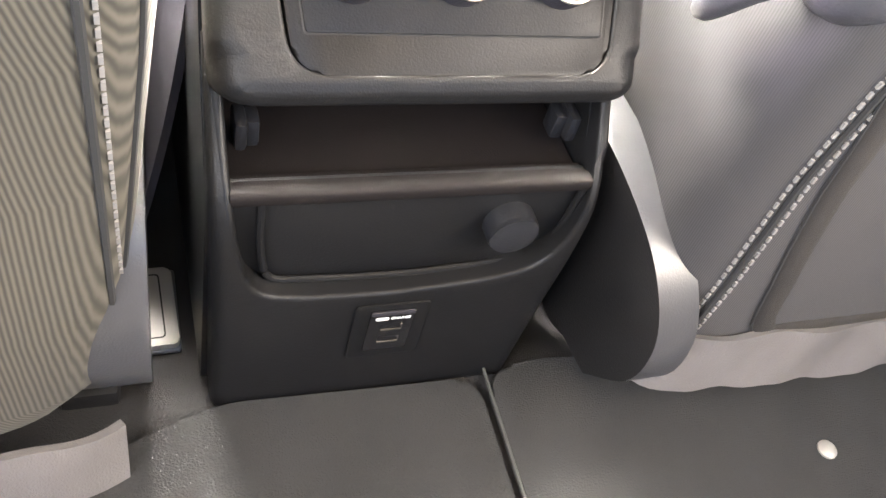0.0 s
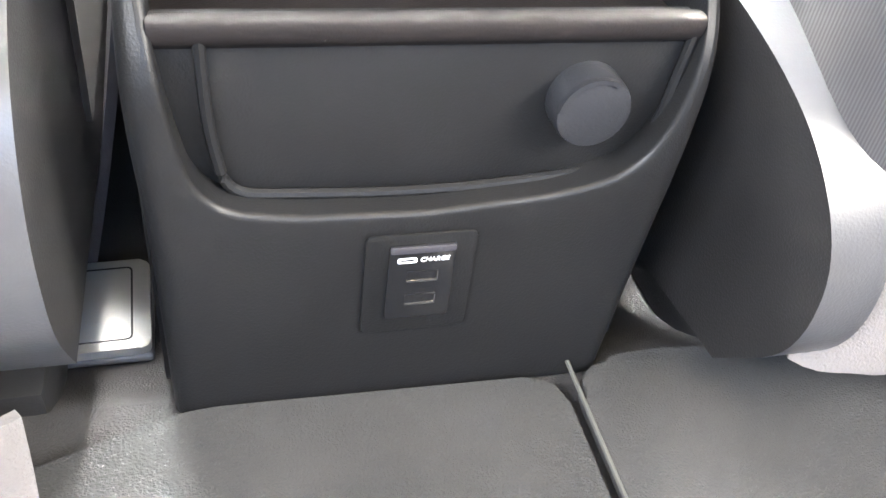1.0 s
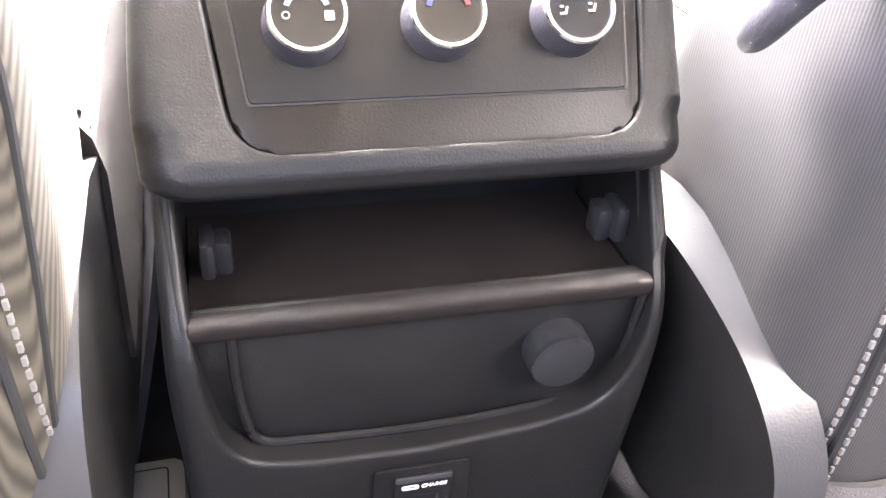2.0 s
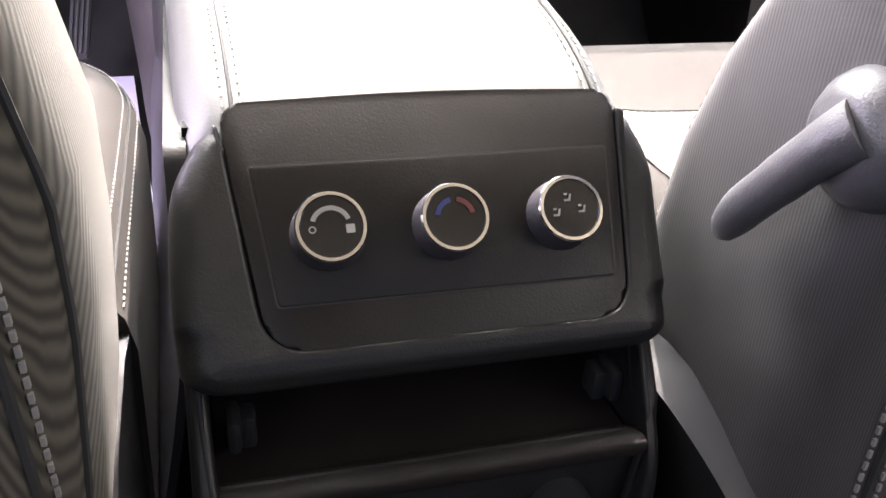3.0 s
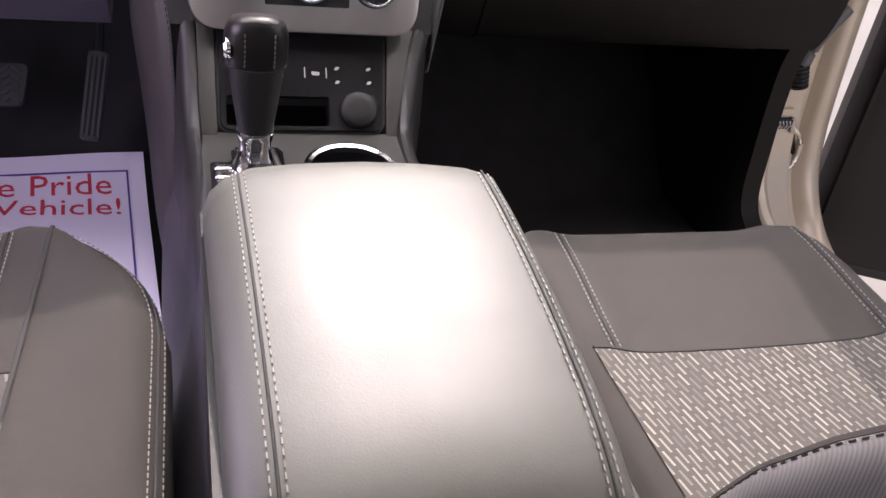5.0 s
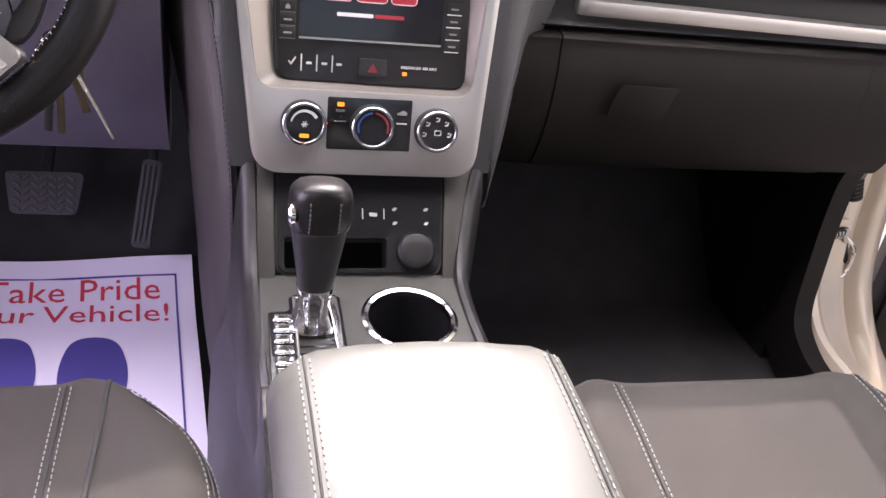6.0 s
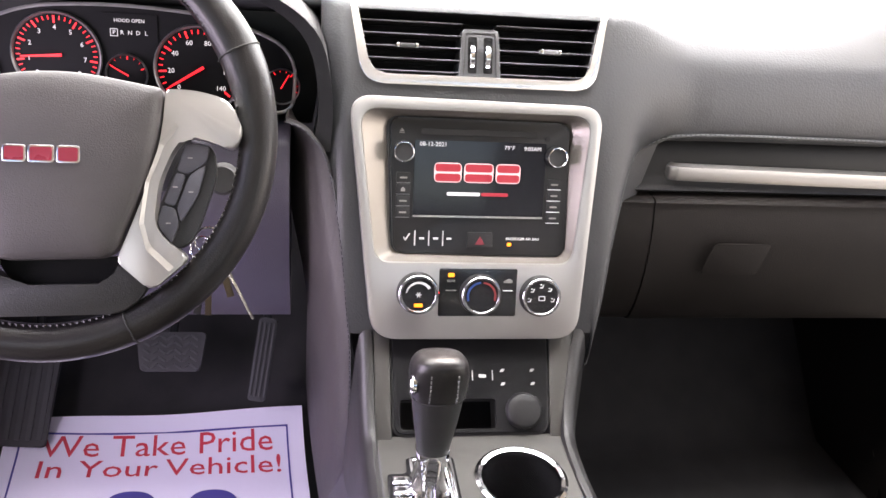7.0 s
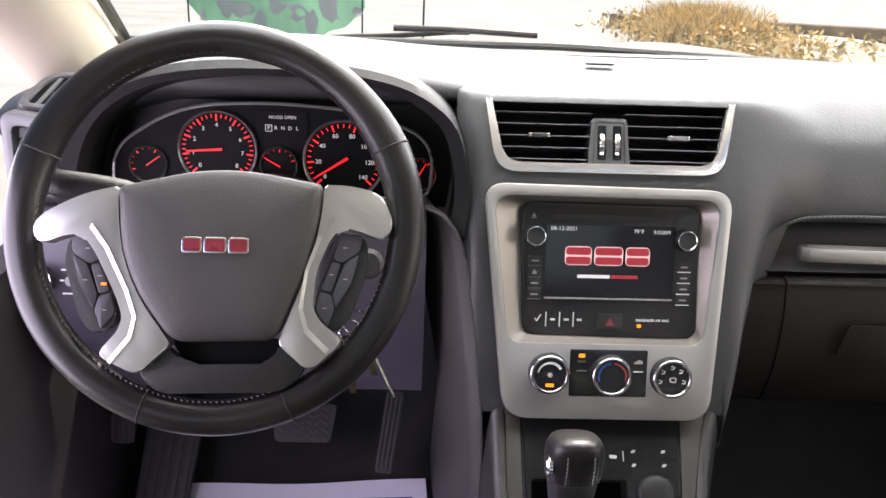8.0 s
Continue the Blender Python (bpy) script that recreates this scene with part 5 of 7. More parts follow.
for s in (-1, 1):
    bm = bmesh.new()
    prism(bm, rect(s * 0.0093 - 0.0052, 0.016, s * 0.0093 + 0.0052, 0.058, 0.002, 4), 0.0006, VP @ Matrix.Translation((0, 0, -0.0032)))
    part("wheel_slot", bm, M_MATTE, mid)
    bm = bmesh.new()
    m = VP @ Matrix.Translation((s * 0.0093, 0.036, -0.0140)) @ Matrix.Rotation(radians(90), 4, "Y") @ Matrix.Translation((0, 0, -0.0032))
    spin(bm, [(0, 0), (0.016, 0), (0.0175, 0.0012), (0.0175, 0.0052), (0.016, 0.0064), (0, 0.0064)], m, 28)
    part("thumbwheel", bm, M_CHROME, mid, "ridged chrome thumbwheel")

# silver bezel
bo = rounded([(-0.1290, 0.0245), (0.1230, 0.0240), (0.1365, 0.3055), (-0.1610, 0.3090)], [0.032, 0.032, 0.028, 0.028], 8)
bi = rounded([(-0.1265, 0.1190), (0.1090, 0.1180), (0.1225, 0.2935), (-0.1485, 0.2945)], [0.018, 0.018, 0.024, 0.024], 8)
bm = bmesh.new()
ring_prism(bm, bo, bi, 0.014, DP @ Matrix.Translation((0, 0, 0.0)), 0.0045)
bezel = part("bezel", bm, M_SILVER, dash, "satin silver centre stack bezel")
bm = bmesh.new()
ro = bi
ri = rounded([(-0.1045, 0.1275), (0.1035, 0.1245), (0.0995, 0.2835), (-0.1120, 0.2850)], [0.013, 0.013, 0.014, 0.014], 8)
rows = [[bm.verts.new(DP @ Vector((p[0], p[1], z))) for p in o] for o, z in ((ro, 0.0105), (ri, -0.012))]
for i in range(len(ro)):
    j = (i + 1) % len(ro)
    bm.faces.new((rows[0][i], rows[0][j], rows[1][j], rows[1][i]))
part("bezel_slope", bm, mat("brushed bezel metal", (0.30, 0.275, 0.25), 0.36, 0.75, vary=0.06, bump=0.08, grain=1500), bezel, "brushed darker metal slope")

# radio
radio = root("car_radio", DP @ Vector((0, 0.2, 0)), "black touchscreen car radio in the silver bezel", "radio")
bm = bmesh.new()
prism(bm, rounded([(-0.1050, 0.1265), (0.1045, 0.1235), (0.1005, 0.2845), (-0.1130, 0.2860)], [0.012, 0.012, 0.014, 0.014], 8), 0.010, DP @ Matrix.Translation((0, 0, -0.014)), 0.003)
face = part("radio_face", bm, mat("radio fascia", (0.011, 0.011, 0.012), 0.32, bump=0.05), radio)
RZ = DP @ Matrix.Translation((0, 0, -0.0038))
bm = bmesh.new()
prism(bm, rect(-0.0830, 0.1725, 0.0735, 0.2600, 0.002, 3), 0.001, RZ)
scr = part("screen", bm, mat("dark display glass", (0.008, 0.008, 0.01), 0.12, bump=0, vary=0.02, dirt=0.04), radio)
bm = bmesh.new()
prism(bm, rect(-0.0830, 0.1700, 0.0735, 0.1720, 0.0008, 2), 0.002, RZ)
part("screen_edge", bm, M_SILVER, scr)
bm = bmesh.new()
prism(bm, rect(-0.0765, 0.2665, 0.0610, 0.2735, 0.002, 3), 0.0015, RZ)
part("disc_slot", bm, M_SEAM, radio)
# emblem on the display: three plain blocks and a bar
for a, b in ((-0.0595, -0.0270), (-0.0240, 0.0110), (0.0140, 0.0435)):
    bm = bmesh.new()
    prism(bm, rect(a, 0.2115, b, 0.2345, 0.006, 4), 0.0004, RZ @ Matrix.Translation((0, 0, 0.001)))
    blk = part("display_block", bm, M_PINK, scr)
    for y0, y1 in ((0.2127, 0.2218), (0.2242, 0.2333)):
        bm = bmesh.new()
        prism(bm, rect(a + 0.0012, y0, b - 0.0012, y1, 0.0035, 4), 0.0004, RZ @ Matrix.Translation((0, 0, 0.0015)))
        part("block_fill", bm, M_REDLAMP, blk)
for a, b, m in ((-0.0435, -0.0040, M_WHITEGLOW), (-0.0025, 0.0300, M_REDLAMP)):
    bm = bmesh.new()
    prism(bm, rect(a, 0.1960, b, 0.2000, 0.001, 2), 0.0006, RZ @ Matrix.Translation((0, 0, 0.001)))
    part("display_bar", bm, m, scr)
for name, words, x, y, h in (("display_date", "08-12-2021", -0.0615, 0.2555, 0.0070), ("display_degrees", "79°F", 0.0290, 0.2535, 0.0068), ("display_clock", "9:03AM", 0.0570, 0.2530, 0.0066)):
    bm = bmesh.new()
    text_mesh(bm, words, RZ @ Matrix.Translation((x, y, 0.0012)), h, 0.0002)
    part(name, bm, M_WHITEGLOW, scr)
for x, y in ((-0.0965, 0.2465), (0.0855, 0.2445)):
    k = knob(RZ @ Matrix.Translation((x, y, 0)), 0.0120, 0.012, radio, "radio_knob", M_PLASTIC_D, M_RAIL, M_PLASTIC_D)
    bm = bmesh.new()
    spin(bm, [(0.0104, 0.0119), (0.0110, 0.0126), (0.0117, 0.0122), (0.0118, 0.0112)], RZ @ Matrix.Translation((x, y, 0)), 32)
    part("knob_edge", bm, M_CHROME, k, "thin chrome edge")
bm = bmesh.new()
prism(bm, [(-0.1015, 0.2690), (-0.0955, 0.2690), (-0.0985, 0.2735)], 0.0006, RZ)
box(bm, (-0.1015, 0.2672, 0), (-0.0955, 0.2682, 0.0006), 0, m=RZ)
part("eject_mark", bm, M_DIM, radio)
bm = bmesh.new()
spin(bm, [(0.0032, 0), (0.0032, 0.0012), (0, 0.0014)], RZ @ Matrix.Translation((0.0745, 0.2655, 0)), 16)
part("radio_key", bm, M_SEAM, radio)
for s, xs, tops in ((-1, (-0.1035, -0.0868), (0.2230, 0.2098, 0.1962, 0.1825, 0.1690)), (1, (0.0780, 0.0945), (0.2190, 0.2055, 0.1920, 0.1785, 0.1650))):
    for k in range(4):
        bm = bmesh.new()
        y = tops[k + 1] + 0.0006
        prism(bm, rect(xs[0], y, xs[1], y + 0.0118, 0.001, 2), 0.0015, RZ, 0.0005)
        b = part("radio_button", bm, M_PLASTIC_D, radio)
        bm = bmesh.new()
        if s < 0 and k == 1:
            prism(bm, [(xs[0] + 0.0055, y + 0.003), (xs[0] + 0.0105, y + 0.003), (xs[0] + 0.0105, y + 0.006), (xs[0] + 0.0080, y + 0.0085), (xs[0] + 0.0055, y + 0.006)], 0.0004, RZ @ Matrix.Translation((0, 0, 0.0015)))
        else:
            prism(bm, rect(xs[0] + 0.004, y + 0.0045, xs[1] - 0.004, y + 0.0065, 0.0005, 2), 0.0004, RZ @ Matrix.Translation((0, 0, 0.0015)))
        part("button_mark", bm, M_DIM, b)
        bm = bmesh.new()
        prism(bm, rect(xs[0], y - 0.0010, xs[1], y - 0.0002, 0.0003, 2), 0.0012, RZ)
        part("button_line", bm, M_WHITE if s > 0 else M_SHIELD, b)
bm = bmesh.new()
for x in (-0.0795, -0.0628, -0.0460):
    prism(bm, rect(x - 0.0007, 0.1355, x + 0.0007, 0.1535, 0.0003, 2), 0.001, RZ)
for x in (-0.0712, -0.0545, -0.0385):
    prism(bm, rect(x - 0.003, 0.1430, x + 0.003, 0.1455, 0.0005, 2), 0.0008, RZ)
prism(bm, [(-0.0935, 0.1450), (-0.0905, 0.1410), (-0.0850, 0.1495), (-0.0863, 0.1505), (-0.0907, 0.1435), (-0.0925, 0.1462)], 0.0008, RZ)
part("lower_marks", bm, M_PALE, radio)
bm = bmesh.new()
prism(bm, rect(-0.0170, 0.1335, 0.0140, 0.1525, 0.002, 3), 0.002, RZ, 0.0006)
hz = part("hazard_button", bm, M_PLASTIC_D, radio)
bm = bmesh.new()
prism(bm, [(-0.0070, 0.1380), (0.0045, 0.1380), (-0.0012, 0.1480)], 0.0004, RZ @ Matrix.Translation((0, 0, 0.002)))
part("hazard_mark", bm, mat("dark red print", (0.16, 0.015, 0.025), 0.6, bump=0), hz)
bm = bmesh.new()
text_mesh(bm, "PASSENGER AIR BAG", RZ @ Matrix.Translation((0.0510, 0.1450, 0.0006)), 0.0044, 0.0002)
part("airbag_text", bm, M_WHITE, radio)
bm = bmesh.new()
prism(bm, rect(0.0325, 0.1360, 0.0375, 0.1400, 0.001, 2), 0.0006, RZ)
part("airbag_lamp", bm, M_ORANGE, radio)

# climate controls
BZ = DP @ Matrix.Translation((0, 0, 0.0142))
climate = root("climate_panel", DP @ Vector((0, 0.08, 0.014)), "black climate control panel with three round knobs", "controls")
bm = bmesh.new()
prism(bm, rect(-0.0510, 0.0540, 0.0430, 0.1118, 0.002, 3), 0.002, BZ @ Matrix.Translation((0, 0, -0.0015)), 0.0005)
part("center_plate", bm, M_GLOSS, climate)
for i, x in enumerate((-0.0762, -0.0015, 0.0715)):
    m = BZ @ Matrix.Translation((x, 0.0828 - 0.0014 * i, 0.0))
    k = knob(m, 0.0235, 0.013, climate, "knob", M_GLOSS, mat("dark chrome", (0.45, 0.45, 0.46), 0.22, 1.0, bump=0), M_PLASTIC_D)
    z = 0.0122
    bm = bmesh.new()
    if i == 0:
        arc(bm, m, 0.0145, 170, 30, 0.0035, z, taper=0.4)
        for a in range(3):
            prism(bm, rect(-0.0035, -0.0005, 0.0035, 0.0005, 0.0002, 1), 0.0005, m @ Matrix.Rotation(radians(60 * a), 4, "Z") @ Matrix.Translation((0, 0, z)))
        part("dial_mark", bm, M_PALE, k)
        bm = bmesh.new()
        prism(bm, rect(-0.005, -0.0145, 0.005, -0.0105, 0.001, 2), 0.0006, m @ Matrix.Translation((0, 0, z)))
        part("dial_lamp", bm, M_ORANGE, k)
        bm = bmesh.new()
        prism(bm, rect(0.0225, -0.001, 0.026, 0.001, 0.0004, 2), 0.0006, m @ Matrix.Translation((0, 0, 0.001)))
        part("dial_pointer", bm, M_REDGLOW, climate)
    elif i == 1:
        arc(bm, m, 0.0165, 200, 95, 0.0025, z)
        part("dial_cold", bm, mat("blue dial print", (0.012, 0.04, 0.16), 0.5, bump=0), k)
        bm = bmesh.new()
        arc(bm, m, 0.0165, 85, -20, 0.0025, z)
        part("dial_hot", bm, mat("dim red dial print", (0.16, 0.015, 0.018), 0.5, bump=0), k)
    else:
        for a in (190, 140, 90, 45, -10):
            airflow_icon(bm, m, 0.0145 * math.cos(radians(a)), 0.0145 * math.sin(radians(a)), 0.003, z)
        ring_prism(bm, rect(-0.004, -0.004, 0.004, 0.002, 0.001, 2), rect(-0.003, -0.003, 0.003, 0.001, 0.0005, 2), 0.0005, m @ Matrix.Translation((0, 0, z)))
        part("dial_mark", bm, M_PALE, k)
bm = bmesh.new()
prism(bm, rect(-0.0405, 0.1020, -0.0330, 0.1065, 0.001, 2), 0.0006, BZ @ Matrix.Translation((0, 0, 0.0005)))
part("rear_lamp", bm, M_ORANGE, climate)
bm = bmesh.new()
text_mesh(bm, "REAR", BZ @ Matrix.Translation((-0.0367, 0.0970, 0.0008)), 0.0042, 0.0002)
part("rear_text", bm, M_DIM, climate)
for a, b in ((-0.0430, -0.0300), (0.0260, 0.0380)):
    bm = bmesh.new()
    prism(bm, rect(a, 0.0850, b, 0.0860, 0.0004, 2), 0.0006, BZ @ Matrix.Translation((0, 0, 0.0005)))
    part("panel_line", bm, M_WHITE if a > 0 else M_DIM, climate)
bm = bmesh.new()
prism(bm, rounded([(0.0265, 0.0950), (0.0370, 0.0950), (0.0378, 0.0980), (0.0330, 0.1005), (0.0290, 0.0980), (0.0265, 0.0972)], 0.001, 2), 0.0006, BZ @ Matrix.Translation((0, 0, 0.0005)))
part("panel_sign", bm, M_DIM, climate)

# ---- driver's side of the dashboard ----
hood_out = [(-0.668, 0.66), (-0.658, 0.74), (-0.63, 0.805), (-0.57, 0.846), (-0.49, 0.864), (-0.39, 0.866), (-0.30, 0.859), (-0.235, 0.838), (-0.192, 0.795), (-0.178, 0.72), (-0.180, 0.66)]
hood_in = [(-0.646, 0.665), (-0.640, 0.735), (-0.614, 0.791), (-0.562, 0.829), (-0.488, 0.846), (-0.39, 0.849), (-0.306, 0.842), (-0.247, 0.822), (-0.207, 0.785), (-0.194, 0.72), (-0.200, 0.665)]
so, si = [(v.x, v.y) for v in smooth_path([(a, b, 0) for a, b in hood_out], 4)], [(v.x, v.y) for v in smooth_path([(a, b, 0) for a, b in hood_in], 4)]
bm = bmesh.new()
rings = [[(a, 1.02, min(b, 0.86)) for a, b in so], [(a, 0.90, b) for a, b in so], [(a * 1.0, 0.815 + 0.05 * max(0, (0.78 - b)), b) for a, b in so],
         [(a, 0.806 + 0.05 * max(0, (0.78 - b)), (b + d) / 2) for (a, b), (c, d) in zip(so, si)], [(c, 0.812 + 0.05 * max(0, 0.78 - d), d) for c, d in si], [(c, 0.905, d - 0.012) for c, d in si]]
loft(bm, rings, closed=False)
part("cluster_hood", bm, M_HOODSKIN, dash, "black skin of the cluster hood")
bm = bmesh.new()
prism(bm, [(c, d) for c, d in si], 0.004, plane_frame((0, 0.908, 0), (0, 0.05, 1)))
part("cluster_rear_wall", bm, M_PLASTIC_D, dash)

cluster = root("instrument_cluster", (-0.41, 0.89, 0.75), "black instrument cluster with red lit dials", "instrument cluster")
bm = bmesh.new()
face_o = rounded([(-0.622, 0.69), (-0.618, 0.748), (-0.535, 0.801), (-0.425, 0.809), (-0.305, 0.800), (-0.219, 0.766), (-0.224, 0.69)], [0.02, 0.04, 0.06, 0.06, 0.06, 0.04, 0.02], 6)
def qp(dz):
    return Matrix.Translation((0, -dz, 0)) @ Matrix(((1, 0, 0, 0), (0, 0.0, -1, 0.888), (0, 1, 0, 0), (0, 0, 0, 1)))
prism(bm, face_o, 0.006, qp(0), 0.001)
M_DIAL = mat("matt dial black", (0.004, 0.004, 0.0045), 0.7, bump=0, vary=0.05)
M_DIAL.node_tree.nodes["Principled BSDF"].inputs["Specular IOR Level"].default_value = 0.15
part("cluster_face", bm, M_DIAL, cluster)
bm = bmesh.new()
tube(bm, [Vector((a, 0.880, b)) for a, b in face_o], 0.0022, 6, True)
part("cluster_rim", bm, M_SILVER, cluster, "thin silver rim")


def gauge(cx, cz, r, a0, a1, ticks, needle, nums, name):
    """A round dial: rim, ticks, numbers and a lit needle."""
    m = qp(0.0075) @ Matrix.Translation((cx, cz, 0))
    bm = bmesh.new()
    spin(bm, [(r * 1.0, 0), (r * 1.03, 0.003), (r * 1.06, 0.004), (r * 1.08, 0.002), (r * 1.08, -0.001)], m, 40)
    g0 = part(name, bm, mat("dial rim grey", (0.3, 0.3, 0.31), 0.3, 0.8, bump=0), cluster)
    bm = bmesh.new()
    spin(bm, [(r, 0.0), (0, 0.0)], m, 40)
    part("dial_plate", bm, M_DIAL, g0)
    bm = bmesh.new()
    for k in range(ticks + 1):
        a = radians(a0 + (a1 - a0) * k / ticks)
        major = k % (ticks // (len(nums) - 1) if nums else 3) == 0
        prism(bm, rect(r * (0.78 if major else 0.86), -r * (0.022 if major else 0.012), r * 0.96, r * (0.022 if major else 0.012), 0.0002, 1), 0.0005, m @ Matrix.Rotation(a, 4, "Z") @ Matrix.Translation((0, 0, 0.0006)))
    part("tick_ring", bm, M_REDGLOW, g0)
    if nums:
        bm = bmesh.new()
        for k, w in enumerate(nums):
            a = radians(a0 + (a1 - a0) * k / (len(nums) - 1))
            text_mesh(bm, w, m @ Matrix.Translation((r * 0.67 * math.cos(a), r * 0.67 * math.sin(a), 0.0008)), r * 0.165, 0.0002)
        part("dial_numbers", bm, M_WHITEGLOW, g0)
    bm = bmesh.new()
    prism(bm, [(-r * 0.12, -r * 0.035), (r * 0.85, -r * 0.018), (r * 0.85, r * 0.018), (-r * 0.12, r * 0.035)], 0.0008, m @ Matrix.Rotation(radians(needle), 4, "Z") @ Matrix.Translation((0, 0, 0.002)))
    part("needle", bm, M_REDGLOW, g0)
    return g0


gauge(-0.4890, 0.7480, 0.046, 222, -42, 32, 184, list("012345678"), "tachometer")
gauge(-0.3320, 0.7380, 0.048, 222, -42, 28, 212, ["0", "20", "40", "60", "80", "100", "120", "140"], "speedometer")
gauge(-0.5765, 0.7270, 0.022, 200, 60, 6, 35, [], "fuel_gauge")
gauge(-0.4140, 0.7290, 0.022, 150, 20, 6, 150, [], "temperature_gauge")
gauge(-0.2370, 0.7220, 0.020, 120, -20, 6, 60, [], "volt_gauge")
bm = bmesh.new()
prism(bm, rect(-0.4400, 0.7640, -0.3770, 0.7980, 0.003, 3), 0.001, qp(0.0065))
disp = part("display", bm, M_DIAL, cluster)
bm = bmesh.new()
text_mesh(bm, "HOOD OPEN", qp(0.008) @ Matrix.Translation((-0.4076, 0.7900, 0)), 0.0056, 0.0002)
part("display_line", bm, M_WHITEGLOW, disp)
for k, w in enumerate("PRNDL"):
    bm = bmesh.new()
    text_mesh(bm, w, qp(0.008) @ Matrix.Translation((-0.4250 + 0.0088 * k, 0.7765, 0)), 0.0066, 0.0002)
    part("gear_letter", bm, M_WHITEGLOW, disp)
bm = bmesh.new()
ring_prism(bm, rect(-0.4292, 0.7722, -0.4208, 0.7808, 0.0006, 2), rect(-0.4285, 0.7729, -0.4215, 0.7801, 0.0004, 2), 0.0003, qp(0.0078))
part("gear_box", bm, M_WHITEGLOW, disp)

# knee panel, column shroud, side trim
bm = bmesh.new()
extrude_x(bm, curve2([(0.97, 0.675), (0.85, 0.672), (0.828, 0.65), (0.820, 0.59), (0.842, 0.51), (0.893, 0.435), (0.928, 0.396), (0.945, 0.388), (0.985, 0.40)], 4), -0.72, -0.2265, 6)
part("knee_panel", bm, mat("violet-grey knee plastic", (0.034, 0.0295, 0.044), 0.55, bump=0.35, grain=700), dash, "purple-grey knee panel under the wheel")
bm = bmesh.new()
loft(bm, [[(-0.417 + a * math.cos(t), y, 0.66 + zc + b * math.sin(t)) for t in (2 * math.pi * k / 20 for k in range(20))] for y, zc, a, b in
          ((0.60, 0.055, 0.052, 0.05), (0.66, 0.04, 0.07, 0.058), (0.76, 0.01, 0.078, 0.062), (0.86, 0.0, 0.08, 0.065))])
part("column_shroud", bm, M_PLASTIC, dash)
# curved side of the stack facing the driver
welt2 = smooth_path([(-0.150, 0.790, 0.06), (-0.149, 0.778, 0.24), (-0.150, 0.768, 0.40), (-0.156, 0.775, 0.48), (-0.166, 0.79, 0.57), (-0.182, 0.805, 0.65), (-0.205, 0.812, 0.685), (-0.230, 0.815, 0.697)], 8)
bm = bmesh.new()
def cheek(u, v):
    p = welt2[min(int(round(v * (len(welt2) - 1))), len(welt2) - 1)]
    w = min(max((p.z - 0.40) / 0.22, 0), 1)
    far = -0.204 - 0.028 * w * w * (3 - 2 * w)
    deep = 0.17 + 0.30 * min(max((0.40 - p.z) / 0.32, 0), 1) - 0.05 * w
    return (p.x + (far - p.x) * u ** 0.62, p.y + 0.002 + deep * u ** 1.25, p.z - 0.004 * u)
sheet(bm, cheek, 14, len(welt2) - 1, 0.004)
part("stack_cheek", bm, M_CHEEK, dash, "brown-grey moulded side of the centre stack")
bm = bmesh.new()
tube(bm, welt2, 0.0014, 8)
part("welt", bm, M_DASH, dash)
bm = bmesh.new()
stitches(bm, [p + Vector((-0.002, -0.004, 0.001)) for p in welt2], 0.004, 0.003, 0.0006)
part("welt_stitching", bm, M_GREY, dash, "", False)

# side vent and light switches
bm = bmesh.new()
ring_prism(bm, rounded([(-0.735, 0.66), (-0.655, 0.66), (-0.650, 0.785), (-0.735, 0.798)], 0.02, 5), rounded([(-0.722, 0.675), (-0.668, 0.675), (-0.664, 0.770), (-0.722, 0.78)], 0.012, 5), 0.02, qp(0.03), 0.005)
sv = part("side_vent", bm, M_SHIELD, dash)
for k in range(6):
    bm = bmesh.new()
    z = 0.69 + 0.017 * k
    box(bm, (-0.724, 0.852, z - 0.002), (-0.664, 0.876, z + 0.002), 0.001)
    part("vent_slat", bm, M_PLASTIC_D, sv)
bm = bmesh.new()
box(bm, (-0.73, 0.88, 0.66), (-0.655, 0.885, 0.80))
part("vent_back", bm, M_PLASTIC_D, sv)
bm = bmesh.new()
prism(bm, rect(-0.715, 0.572, -0.630, 0.622, 0.006, 4), 0.006, plane_frame((0, 0.818, 0), (0, 0.25, 1)) @ Matrix.Translation((0, 0.0, 0.0)), 0.002)
ls = part("light_switch_plate", bm, M_PLASTIC_D, dash)
LS = plane_frame((0, 0.806, 0.597), (0, 0.25, 1))
knob(LS @ Matrix.Translation((-0.693, 0.0, 0)), 0.017, 0.014, ls, "light_knob", M_PLASTIC_D, M_CHROME, M_PLASTIC_D)
bm = bmesh.new()
spin(bm, [(0.0075, 0), (0.0075, 0.008), (0.006, 0.010), (0, 0.010)], LS @ Matrix.Translation((-0.655, 0.0, 0)), 20)
part("dimmer_knob", bm, M_GLOSS, ls)
for a, b, w in ((-0.664, 0.013, 0.009), (-0.656, -0.016, 0.022), (-0.668, 0.000, 0.005)):
    bm = bmesh.new()
    prism(bm, rect(a - w / 2, b - 0.001, a + w / 2, b + 0.001, 0.0004, 2), 0.0006, LS @ Matrix.Translation((0, 0, 0.001)))
    part("switch_mark", bm, M_SIGN, ls)
